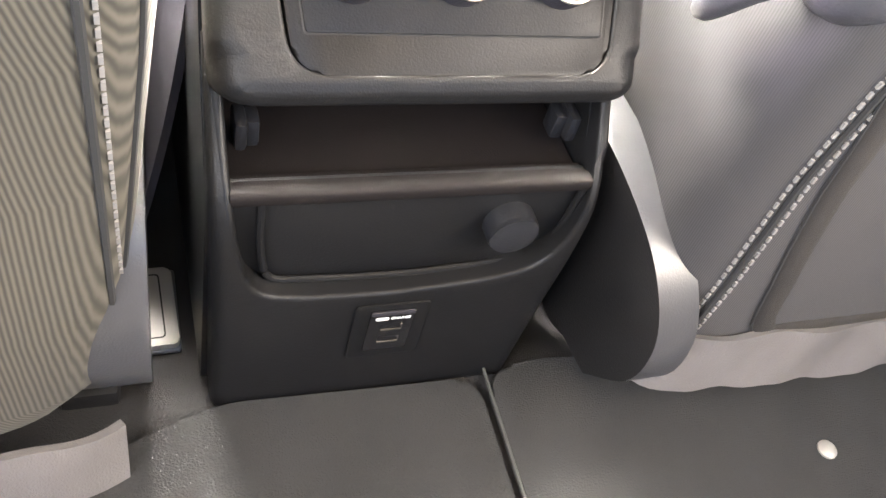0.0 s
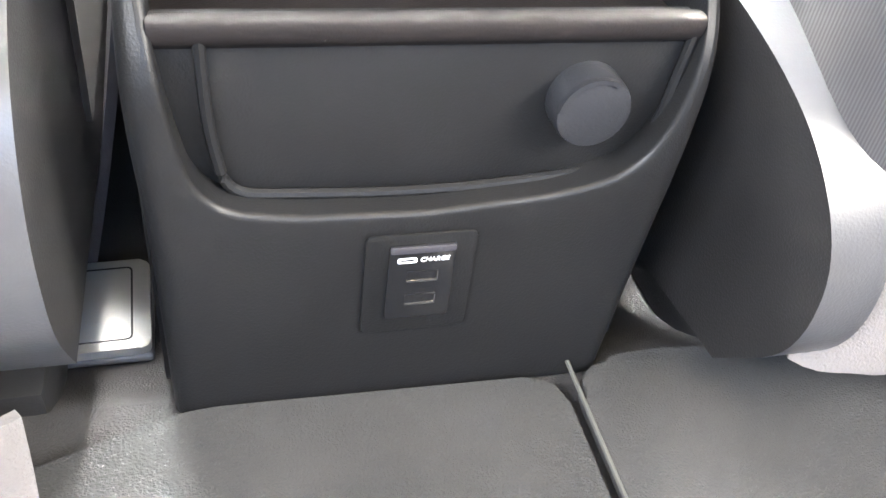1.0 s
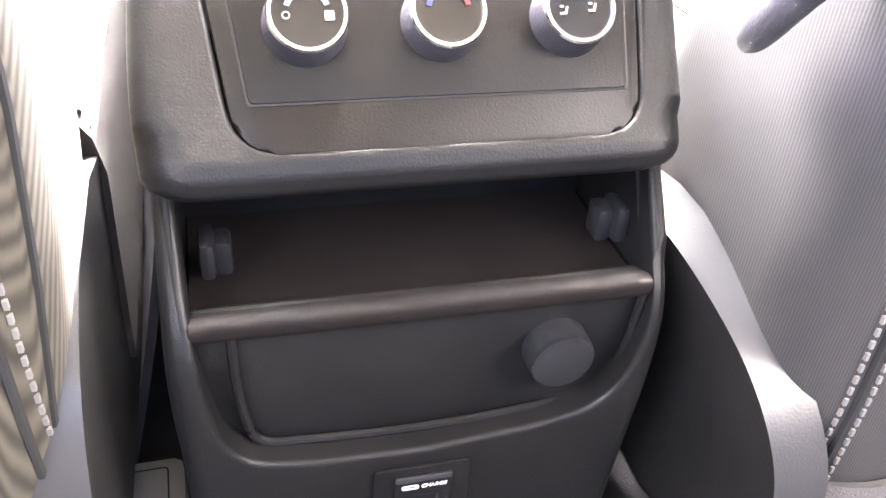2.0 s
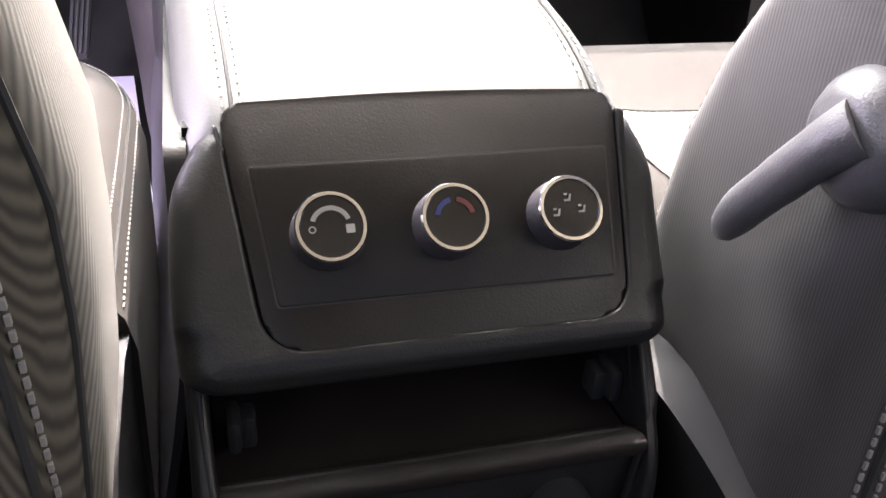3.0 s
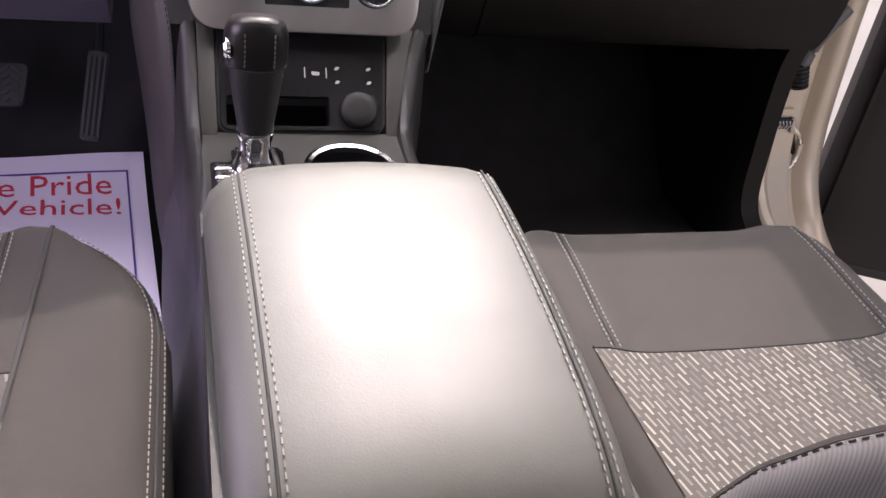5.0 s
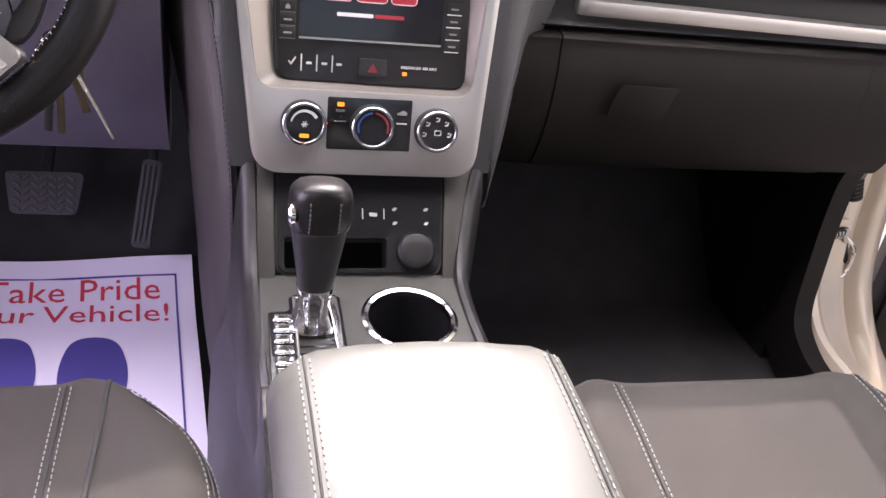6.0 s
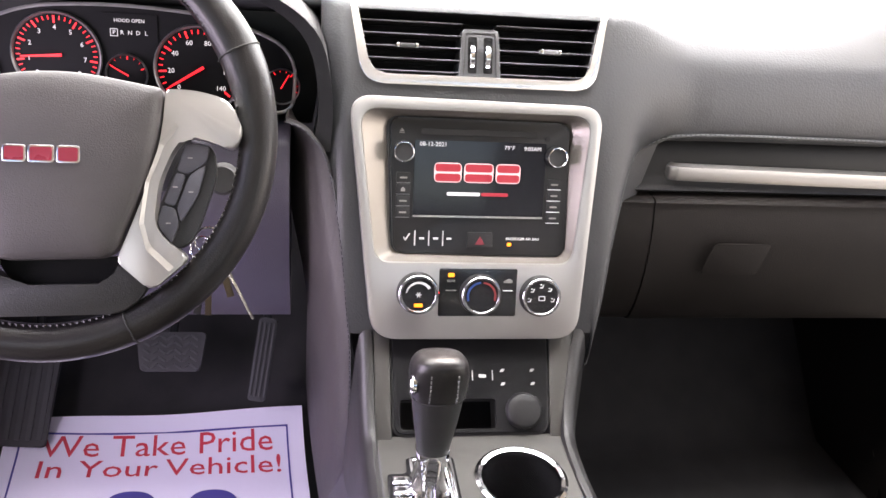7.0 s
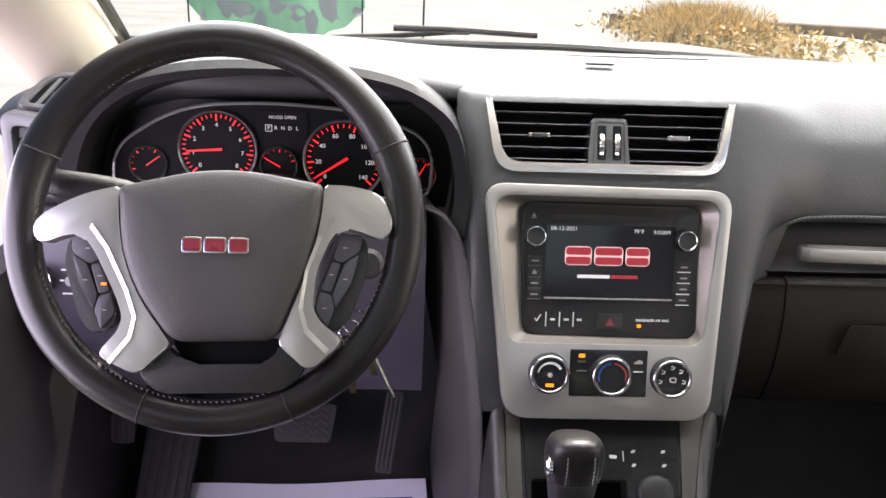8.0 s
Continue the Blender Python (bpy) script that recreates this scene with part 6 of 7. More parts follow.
# slanted grille on the outer end of the dash top
TG = plane_frame((-0.668, 0.885, 0.810), (0, 0.82, 0.52))
bm = bmesh.new()
ring_prism(bm, rounded([(-0.060, -0.028), (0.052, -0.036), (0.052, 0.036), (-0.030, 0.036)], 0.022, 6), rounded([(-0.050, -0.022), (0.044, -0.029), (0.044, 0.029), (-0.024, 0.029)], 0.018, 6), 0.006, TG, 0.002)
tg = part("side_grille", bm, M_SHIELD, dash, "grey grille frame on the dash top")
bm = bmesh.new()
prism(bm, rounded([(-0.052, -0.023), (0.045, -0.030), (0.045, 0.030), (-0.025, 0.030)], 0.018, 6), 0.002, TG)
part("grille_back", bm, M_MATTE, tg)
for k in range(6):
    bm = bmesh.new()
    x = -0.040 + 0.0155 * k
    prism(bm, [(x - 0.010, -0.024), (x - 0.005, -0.024), (x + 0.012, 0.027), (x + 0.007, 0.027)], 0.0042, TG, 0.0006)
    part("grille_slat", bm, M_SHIELD, tg)

# ---- steering wheel ----
WC = Vector((-0.428, 0.593, 0.736))
TILT = radians(21.7)
WP = plane_frame(WC, (0, math.sin(TILT), math.cos(TILT)))        # z towards the driver
wheel = root("steering_wheel", WC, "black leather steering wheel with satin silver spokes", "steering wheel")
bm = bmesh.new()
RW, RT = 0.1792, 0.0168
NW = 120
rows = []
for k in range(NW):
    a = 2 * math.pi * k / NW
    c, s = math.cos(a), math.sin(a)
    fat = 1.0 + 0.12 * math.exp(-((math.degrees(a) - 24) / 16) ** 2) + 0.12 * math.exp(-((math.degrees(a) - 158) / 16) ** 2)
    rows.append([bm.verts.new(WP @ Vector(((RW + RT * fat * math.cos(t)) * c, (RW + RT * fat * math.cos(t)) * s, RT * fat * 0.95 * math.sin(t)))) for t in (2 * math.pi * j / 20 for j in range(20))])
for k in range(NW):
    for j in range(20):
        bm.faces.new((rows[k][j], rows[(k + 1) % NW][j], rows[(k + 1) % NW][(j + 1) % 20], rows[k][(j + 1) % 20]))
rim = part("rim", bm, M_WHEEL, wheel, "black leather rim")
for a in (25.5, 158, 250.5, 294):
    bm = bmesh.new()
    c, s = math.cos(radians(a)), math.sin(radians(a))
    g = 1.12 if a < 200 else 1.0
    pts = [WP @ Vector(((RW + (RT * g + 0.0003) * math.cos(t)) * c, (RW + (RT * g + 0.0003) * math.cos(t)) * s, (RT * g * 0.95 + 0.0003) * math.sin(t))) for t in (2 * math.pi * j / 24 for j in range(24))]
    tube(bm, pts, 0.0009, 5, True)
    part("rim_seam", bm, M_SEAM, rim)
bm = bmesh.new()
for k in range(190):
    a = 2 * math.pi * k / 190
    m = WP @ Matrix.Rotation(a, 4, "Z") @ Matrix.Translation((RW - RT * 0.90, 0, RT * 0.38))
    box(bm, (-0.0010, -0.0019, -0.0004), (0.0012, 0.0019, 0.0010), m=m @ Matrix.Rotation(0.6, 4, "X"))
part("rim_stitching", bm, M_RAIL, rim, "", False)


def wheel_shape(name, outline, z0, depth, material, bevel, parent, label=""):
    area = sum(outline[i - 1][0] * outline[i][1] - outline[i][0] * outline[i - 1][1] for i in range(len(outline)))
    bm = bmesh.new()
    prism(bm, outline if area > 0 else outline[::-1], depth, WP @ Matrix.Translation((0, 0, z0)), bevel, 3)
    return part(name, bm, material, parent, label)


M_BUTTON = mat("blue-grey wheel button", (0.032, 0.032, 0.040), 0.5, bump=0.1)
# airbag cover: a softly domed pad
cover = rounded([(-0.0300, -0.1085), (0.0620, -0.1055), (0.0865, -0.0466), (0.0990, -0.0000), (0.1020, 0.0390), (0.0090, 0.0545), (-0.0835, 0.0330), (-0.0790, -0.0246), (-0.0630, -0.0651)], [0.014, 0.012, 0.05, 0.05, 0.006, 0.16, 0.006, 0.05, 0.05], 7)
mid = Vector((0.009, -0.030))
bm = bmesh.new()
loft(bm, [[WP @ Vector((mid.x + (p[0] - mid.x) * f, mid.y + (p[1] - mid.y) * f, z)) for p in cover] for f, z in ((0.99, 0.0), (1.0, 0.018), (0.996, 0.0235), (0.985, 0.0275), (0.965, 0.0300), (0.90, 0.0325), (0.75, 0.0345), (0.5, 0.0360), (0.25, 0.0366), (0.06, 0.0368))])
pad = part("airbag_cover", bm, mat("charcoal airbag cover", (0.043, 0.0388, 0.0395), 0.52, bump=0.4, grain=800), wheel, "dark charcoal padded airbag cover")
# silver spokes, each a bent plate from hub to rim, with its button pod
SPOKES = ([(0.1035, 0.0385), (0.1267, 0.0385), (0.1560, 0.0315), (0.1680, 0.0050), (0.1600, -0.0120), (0.1382, -0.0040), (0.1199, 0.0000), (0.1095, -0.0125), (0.0975, -0.0415), (0.0950, -0.0750), (0.1030, -0.0880), (0.1240, -0.1050), (0.0930, -0.1330), (0.0645, -0.1080), (0.0885, -0.0460), (0.1005, 0.0000)],
          [(-0.0850, 0.0330), (-0.1157, 0.0255), (-0.1500, 0.0080), (-0.1620, -0.0060), (-0.1540, -0.0220), (-0.1293, -0.0123), (-0.1151, -0.0119), (-0.1032, -0.0272), (-0.0837, -0.0654), (-0.0762, -0.0859), (-0.0797, -0.0988), (-0.0985, -0.1210), (-0.0620, -0.1390), (-0.0320, -0.1105), (-0.0650, -0.0651), (-0.0810, -0.0220)])
FACETS = ([(0.1185, 0.0005, 0.1120, 0.0100), (0.1080, -0.0130, 0.0995, -0.0080), (0.0960, -0.0415, 0.0880, -0.0400), (0.0935, -0.0750, 0.0830, -0.0760), (0.1000, -0.0890, 0.0890, -0.0980), (0.1190, -0.1060, 0.1080, -0.1160)],
          [(-0.1140, -0.0125, -0.1060, -0.0020), (-0.1020, -0.0275, -0.0910, -0.0220), (-0.0825, -0.0660, -0.0715, -0.0610), (-0.0750, -0.0860, -0.0630, -0.0860), (-0.0780, -0.0990, -0.0670, -0.1060), (-0.0950, -0.1210, -0.0850, -0.1290)])      # the slope beside the buttons
POD = [(0.112, 0.006), (0.132, 0.007), (0.136, -0.020), (0.120, -0.070), (0.106, -0.087), (0.086, -0.074), (0.088, -0.049), (0.103, -0.010)]
for s, spoke, dx, dy in ((1, SPOKES[0], 0.0095, -0.0130), (-1, SPOKES[1], 0.0030, -0.0185)):
    sp = wheel_shape("spoke", rounded(spoke, [0.003, 0.02, 0.010, 0.008, 0.008, 0.02, 0.012, 0.012, 0.03, 0.012, 0.010, 0.008, 0.008, 0.004, 0.04, 0.04], 5), 0.002, 0.021, M_SPOKE, 0.007, wheel, "satin silver spoke")
    bm = bmesh.new()
    loft(bm, [[WP @ Vector((a, b, 0.0190)), WP @ Vector((c, d, 0.0252)), WP @ Vector((c, d, 0.012)), WP @ Vector((a, b, 0.012))] for a, b, c, d in FACETS[0 if s > 0 else 1]])
    part("spoke_facet", bm, M_SPOKE, sp, "", False)
    pd = wheel_shape("button_pod", rounded([(s * a + dx, b + dy) for a, b in POD], 0.010, 4), 0.0, 0.016, M_PLASTIC_D, 0.004, wheel)
    for pts, mx, my in (([(0.1301, 0.0049), (0.1104, 0.0067), (0.1027, -0.0169), (0.1121, -0.0201), (0.1275, -0.0097)], 0.114, -0.006),
                        ([(0.1275, -0.0115), (0.1138, -0.0205), (0.1036, -0.0488), (0.1070, -0.0616), (0.1207, -0.0379)], 0.115, -0.035),
                        ([(0.1105, -0.0211), (0.1024, -0.0186), (0.0922, -0.0448), (0.1024, -0.0475)], 0.102, -0.031),
                        ([(0.1024, -0.0495), (0.0917, -0.0464), (0.0873, -0.0634), (0.0993, -0.0798), (0.1056, -0.0626)], 0.0965, -0.062)):
        b = wheel_shape("wheel_button", rounded([(s * a + dx, c + dy) for a, c in pts], 0.003, 3), 0.0150, 0.0045, M_BUTTON, 0.001, pd)
        wheel_shape("button_mark", rect(s * mx + dx - 0.0020, my + dy - 0.0006, s * mx + dx + 0.0020, my + dy + 0.0006, 0.0003, 2), 0.0195, 0.0004, M_DIM, 0, b)
    if s < 0:
        wheel_shape("button_lamp", rect(-0.0975, -0.0580, -0.0925, -0.0555, 0.0006, 2), 0.0195, 0.0006, M_ORANGE, 0, pd)
# bridge between the feet of the spokes, with a dark hollow under the cover
bridge = wheel_shape("lower_bridge", rounded([(-0.0640, -0.1350), (-0.0400, -0.1120), (-0.0200, -0.1290), (0.0580, -0.1270), (0.0650, -0.1090), (0.0900, -0.1290), (0.0720, -0.1530), (-0.0470, -0.1560)], [0.006, 0.004, 0.012, 0.012, 0.004, 0.006, 0.02, 0.02], 4), -0.004, 0.018, M_RAIL, 0.006, wheel, "grey plastic bridge between the spokes")
wheel_shape("bridge_hollow", rounded([(-0.0380, -0.1060), (0.0660, -0.1040), (0.0600, -0.1300), (-0.0210, -0.1320)], 0.006, 3), -0.008, 0.010, M_MATTE, 0.001, bridge)
# emblem: three plain red blocks with bright edges
for a, b in ((-0.0215, -0.0035), (-0.0020, 0.0185), (0.0200, 0.0385)):
    e = wheel_shape("emblem_edge", rect(a, -0.0275, b, -0.0130, 0.003, 3), 0.0345, 0.0030, M_CHROME, 0.0005, pad, "chrome emblem edge")
    wheel_shape("emblem_block", rect(a + 0.0016, -0.0259, b - 0.0016, -0.0146, 0.002, 3), 0.0374, 0.0005, mat("dark red enamel", (0.20, 0.02, 0.035), 0.3, bump=0), 0, e)
# hub body
bm = bmesh.new()
spin(bm, [(0.06, 0.004), (0.055, -0.03), (0.045, -0.06), (0, -0.06)], WP @ Matrix.Translation((0, -0.02, 0)))
part("hub", bm, M_PLASTIC_D, wheel)

# wiper stalk
bm = bmesh.new()
tube(bm, smooth_path([(-0.47, 0.655, 0.735), (-0.52, 0.655, 0.747), (-0.565, 0.65, 0.756), (-0.605, 0.65, 0.760)], 4), [0.009] * 4 + [0.012, 0.0135] + [0.0140] * 6 + [0.010], 12)
thing("column_stalk", bm, M_PLASTIC, "black stalk on the steering column", "stalk")

# ignition keys
keys = root("key_ring", (-0.299, 0.66, 0.64), "bunch of keys hanging from the ignition", "keys")
bm = bmesh.new()
tube(bm, [Vector((-0.299 + 0.014 * math.cos(t), 0.64, 0.620 + 0.014 * math.sin(t))) for t in (2 * math.pi * k / 24 for k in range(24))], 0.0011, 6, True)
part("ring", bm, M_CHROME, keys, "steel split ring")
M_BRASS = mat("worn brass", (0.12, 0.10, 0.07), 0.35, 0.9, bump=0)
bm = bmesh.new()
tube(bm, [Vector((-0.306 + 0.011 * math.cos(t), 0.636 + 0.004 * math.sin(t), 0.612 + 0.012 * math.sin(t))) for t in (2 * math.pi * k / 24 for k in range(24))], 0.0010, 6, True)
part("ring", bm, M_CHROME, keys, "steel split ring")
for dx, dy, l, w, tilt, mt in ((0.006, 0.0, 0.080, 0.0040, -24, M_CHROME), (-0.004, 0.006, 0.072, 0.009, 2, M_BRASS), (-0.008, -0.004, 0.066, 0.010, 7, M_PLASTIC_D), (0.004, 0.005, 0.052, 0.010, -14, M_BRASS)):
    m = Matrix.Translation((-0.297 + dx, 0.64 + dy, 0.608)) @ Matrix.Rotation(radians(tilt), 4, "Y")
    bm = bmesh.new()
    prism(bm, rounded([(-w * 0.9, -0.022), (w * 0.9, -0.022), (w * 0.9, 0.0), (-w * 0.9, 0.0)], w * 0.6, 4) if w > 0.005 else rect(-w / 2, -0.03, w / 2, 0, 0.001, 2), 0.002, m @ Matrix(((1, 0, 0, 0), (0, 0, -1, 0), (0, 1, 0, 0), (0, 0, 0, 1))), 0.0004)
    kb = part("key", bm, mt, keys)
    bm = bmesh.new()
    box(bm, (-w * 0.36, -0.0016, -l), (w * 0.36, 0.0, -0.02), 0.0004, m=m)
    part("key_blade", bm, mt, kb)
bm = bmesh.new()
spin(bm, [(0.016, 0), (0.016, 0.012), (0.013, 0.016), (0, 0.016)], plane_frame((-0.290, 0.70, 0.665), (0, 0.2, 1)))
part("ignition_lock", bm, M_SEAM, keys)


# ---- seats ----
def superring(cx, cy, cz, hx, hy, n=36, e=3.2, lean=0.0):
    out = []
    for k in range(n):
        a = 2 * math.pi * k / n
        c, s = math.cos(a), math.sin(a)
        x = hx * math.copysign(abs(c) ** (2 / e), c)
        y = hy * math.copysign(abs(s) ** (2 / e), s)
        out.append((cx + x, cy + y, cz + lean * y))
    return out


def seat(name, s, label):
    """A front seat; s is -1 for the driver's side."""
    cx = s * 0.395
    st = root(name, (cx, 0.2, 0.0), label, "car seat", "front seats")
    # backrest: rear face and front face follow the recline
    widths = (0.190, 0.212, 0.226, 0.236, 0.243, 0.245, 0.238, 0.230, 0.222, 0.206, 0.172, 0.13, 0.07) if s < 0 else (0.190, 0.212, 0.226, 0.232, 0.236, 0.236, 0.233, 0.228, 0.212, 0.19, 0.16, 0.125, 0.07)
    depths = ((0.10, -0.075, 0.10), (0.13, -0.082, 0.11), (0.20, -0.084, 0.15), (0.30, -0.082, 0.13), (0.38, -0.088, 0.105), (0.44, -0.100, 0.078), (0.50, -0.118, 0.040), (0.55, -0.138, 0.002),
              (0.62, -0.172, -0.048), (0.70, -0.215, -0.095), (0.80, -0.270, -0.155), (0.87, -0.305, -0.20), (0.90, -0.310, -0.23))
    prof = [(*d, w) for d, w in zip(depths, widths)]
    ex = 4.5 if s < 0 else 7.0
    bm = bmesh.new()
    loft(bm, [superring(cx, (yr + yf) / 2, z, hw, (yf - yr) / 2, 56, ex) for z, yr, yf, hw in prof])
    back = part("backrest", bm, M_CLOTH if s < 0 else M_WEAVE, st, "charcoal cloth backrest")

    def rear(z, x):
        for (z0, y0, f0, w0), (z1, y1, f1, w1) in zip(prof, prof[1:]):
            if z0 <= z <= z1:
                t = (z - z0) / (z1 - z0)
                yr, yf, hw = y0 + (y1 - y0) * t, f0 + (f1 - f0) * t, w0 + (w1 - w0) * t
                u = min(abs(x - cx) / hw, 0.999)
                return (yr + yf) / 2 - (yf - yr) / 2 * (1 - u ** ex) ** (1 / ex)
        return -0.08
    # twin seam and stitching down the rear face
    line = [(cx - s * ((0.185 if s > 0 else 0.213) - 0.10 * max(0, z - 0.45)), z) for z in np.linspace(0.14, 0.80, 40)]
    pts = [Vector((x, rear(z, x) - 0.0006, z)) for x, z in line]
    bm = bmesh.new()
    tube(bm, pts, 0.0022, 6)
    part("seam", bm, M_SEAM, back)
    for d in ((-0.006, 0.006) if s > 0 else (0.006,)):
        bm = bmesh.new()
        stitches(bm, [Vector((p.x + d, rear(p.z, p.x + d) - 0.0006, p.z)) for p in pts], 0.0046, 0.0032, 0.0010)
        part("seam_thread", bm, M_STITCH, back, "", False)
    if s > 0:
        pk = [(0.212, 0.42), (0.232, 0.337), (0.242, 0.272), (0.255, 0.205), (0.275, 0.142), (0.31, 0.136), (0.45, 0.136)]
        pk = [(v.x, v.y) for v in smooth_path([(a, b, 0) for a, b in pk], 5)]
        bm = bmesh.new()
        tube(bm, [Vector((a, rear(b, a) - 0.0005, b)) for a, b in pk], 0.0095, 10, flat=0.35, up=Vector((0, 1, 0)))
        part("pocket_edge", bm, M_CLOTH_FLAT, back, "dark edge of the back pocket")
        bm = bmesh.new()
        tube(bm, [Vector((a - 0.010, rear(b, a - 0.010) - 0.0006, b - 0.002)) for a, b in pk], 0.0014, 6)
        part("pocket_seam", bm, M_SEAM, back)
    # seam down the inner flank
    def flank(z, a, out=0.0):
        for (z0, y0, f0, w0), (z1, y1, f1, w1) in zip(prof, prof[1:]):
            if z0 <= z <= z1:
                t = (z - z0) / (z1 - z0)
                yr, yf, hw = y0 + (y1 - y0) * t, f0 + (f1 - f0) * t, w0 + (w1 - w0) * t
                c, w = math.cos(a), math.sin(a)
                return Vector((cx - s * (hw + out) * abs(c) ** (2 / ex), (yr + yf) / 2 + ((yf - yr) / 2 + out) * math.copysign(abs(w) ** (2 / ex), w), z))
    ang = radians(-22) if s < 0 else radians(47)
    bm = bmesh.new()
    tube(bm, [flank(z, ang, 0.0) for z in np.linspace(0.22, 0.82, 40)], 0.0018 if s < 0 else 0.0032, 6)
    part("edge_piping", bm, M_SEAM if s < 0 else M_CLOTH_FLAT, back)
    if s > 0:
        bm = bmesh.new()
        stitches(bm, [flank(z, ang - 0.18, 0.0008) for z in np.linspace(0.22, 0.82, 60)], 0.004, 0.005, 0.0006)
        part("seam_thread", bm, M_SEAM, back, "", False)
    # skirt of carpet at the foot of the backrest
    bm = bmesh.new()
    sheet(bm, lambda u, v: (cx + 0.214 * (2 * u - 1), -0.090 - 0.014 * v + 0.02 * abs(2 * u - 1) ** 6 + 0.002 * math.sin(31 * u + 3 * v), (0.140 if s > 0 else 0.098) - 0.050 * v - 0.002 * math.sin(u * 20) - 0.0015 * math.sin(u * 67) * v), 60, 5, 0.006)
    part("hem_flap", bm, mat("pale fleece flap", (0.13, 0.12, 0.118), 0.95, vary=0.2, bump=0.8, grain=700), st, "pale grey fleece flap")
    # cushion
    cyf = 0.572 if s > 0 else 0.600
    w_full = 0.215 if s > 0 else 0.240

    def dish(y):
        return min(max((cyf - 0.03 - y) / 0.16, 0), 1)

    def half(y):
        if s < 0:
            return w_full - 0.13 * (max(0, y - 0.39) / 0.21) ** 2.4
        return w_full - 0.05 * (max(0, y - 0.48) / 0.10) ** 2.4
    bm = bmesh.new()
    prof_c = [(0.10, 0.305), (0.16, 0.307), (0.30, 0.305), (0.38, 0.306), (0.42, 0.307), (0.46, 0.308), (0.50, 0.307), (cyf - 0.035, 0.303), (cyf - 0.015, 0.292), (cyf - 0.004, 0.275), (cyf, 0.245), (cyf - 0.02, 0.16)]
    rings = []
    for y, z in prof_c:
        w = half(min(y, cyf - 0.004))
        ring = []
        for k in range(41):
            u = -1 + 2 * k / 40
            e = max(0, abs(u) - 0.84) / 0.16
            bol = 0.008 * math.exp(-((abs(u) - 0.80) / 0.14) ** 2)
            ring.append((cx + w * (u if abs(u) <= 0.84 else math.copysign(0.84 + 0.16 * math.sin(e * math.pi / 2), u)), y, z + bol - 0.045 * (1 - math.cos(e * math.pi / 2)) - 0.008 * (1 - u * u) * dish(y)))
        ring += [(cx + w * 0.99, y, 0.13), (cx - w * 0.99, y, 0.13)]
        rings.append(ring)
    loft(bm, rings)
    cush = part("cushion", bm, M_CLOTH_FLAT, st, "charcoal cloth cushion with pale stitched bolster seams")

    def top(x, y):
        u = abs(x - cx) / half(y)
        e = 0.0 if u <= 0.84 else math.asin(min((u - 0.84) / 0.16, 1)) / (math.pi / 2)
        ue = u if u <= 0.84 else 0.84 + 0.16 * e
        for (y0, z0), (y1, z1) in zip(prof_c[:-2], prof_c[1:-1]):
            if y0 <= y <= y1:
                z = z0 + (z1 - z0) * (y - y0) / max(y1 - y0, 1e-6)
                bol = 0.008 * math.exp(-((ue - 0.80) / 0.14) ** 2)
                return z + bol - 0.045 * (1 - math.cos(e * math.pi / 2)) - 0.008 * (1 - ue * ue) * dish(y)
        return 0.28
    pw = 0.178 if s > 0 else 0.120
    py = 0.335 if s > 0 else 0.362
    # patterned centre panel
    bm = bmesh.new()
    sheet(bm, lambda u, v: (cx + pw * (2 * u - 1), 0.10 + (py - 0.10) * v, top(cx + pw * (2 * u - 1), 0.10 + (py - 0.10) * v) + 0.0015), 20, 14)
    part("center_panel", bm, M_DASHED, cush, "grey cloth panel woven with pale dashes")
    bm = bmesh.new()
    tube(bm, [Vector((x, py, top(x, py) + 0.0006)) for x in np.linspace(cx - pw, cx + pw, 24)], 0.0022, 6)
    part("cross_seam", bm, M_SEAM, cush)
    lines = [(lambda y: cx - s * (0.152 - 0.09 * (y - py)), 1), (lambda y: cx + s * (0.160 + 0.06 * (y - py)), 1)]
    if s < 0:
        lines = [(lambda y: cx - 0.088, 1), (lambda y: cx + 0.088, 1), (lambda y: cx - pw - 0.03 * (y - 0.36), 0), (lambda y: cx + pw + 0.04 * (y - 0.36), 0), (lambda y: cx + half(y) * 0.965 - 0.002, 1)]
    for f, twin in lines:
        bm = bmesh.new()
        tube(bm, [Vector((f(y), y, top(f(y), y) + 0.0003)) for y in np.linspace(py if s > 0 or (twin and f(0.3) != lines[-1][0](0.3)) else 0.11, cyf - 0.03, 30)], 0.0016 if twin else 0.0028, 6)
        part("seam", bm, M_SEAM, cush)
        if not twin:
            continue
        for d in (-0.005, 0.005):
            bm = bmesh.new()
            stitches(bm, [Vector((f(y) + d, y, top(f(y) + d, y) + 0.0009)) for y in np.linspace(py if s > 0 or f(0.3) != lines[-1][0](0.3) else 0.11, cyf - 0.03, 40)], 0.0042, 0.003, 0.0005)
            part("seam_thread", bm, M_STITCH, cush, "", False)
    # recliner shield on the inner side
    bm = bmesh.new()
    prof_s = [(v.x, v.y) for v in smooth_path([(0.06, 0.262, 0), (0.0, 0.246, 0), (-0.052, 0.219, 0), (-0.084, 0.186, 0), (-0.098, 0.150, 0), (-0.0935, 0.108, 0), (-0.062, 0.070, 0)], 6)] + [(0.25, 0.075), (0.29, 0.17), (0.29, 0.21)]
    if s < 0:
        prof_s = [(a * 0.62 if a < 0 else a, b + 0.020) for a, b in prof_s]
    prism(bm, prof_s, 0.032 if s > 0 else 0.042, Matrix(((0, 0, 1, 0), (1, 0, 0, 0), (0, 1, 0, 0), (0, 0, 0, 1))), 0.007 if s > 0 else 0.014, 3)
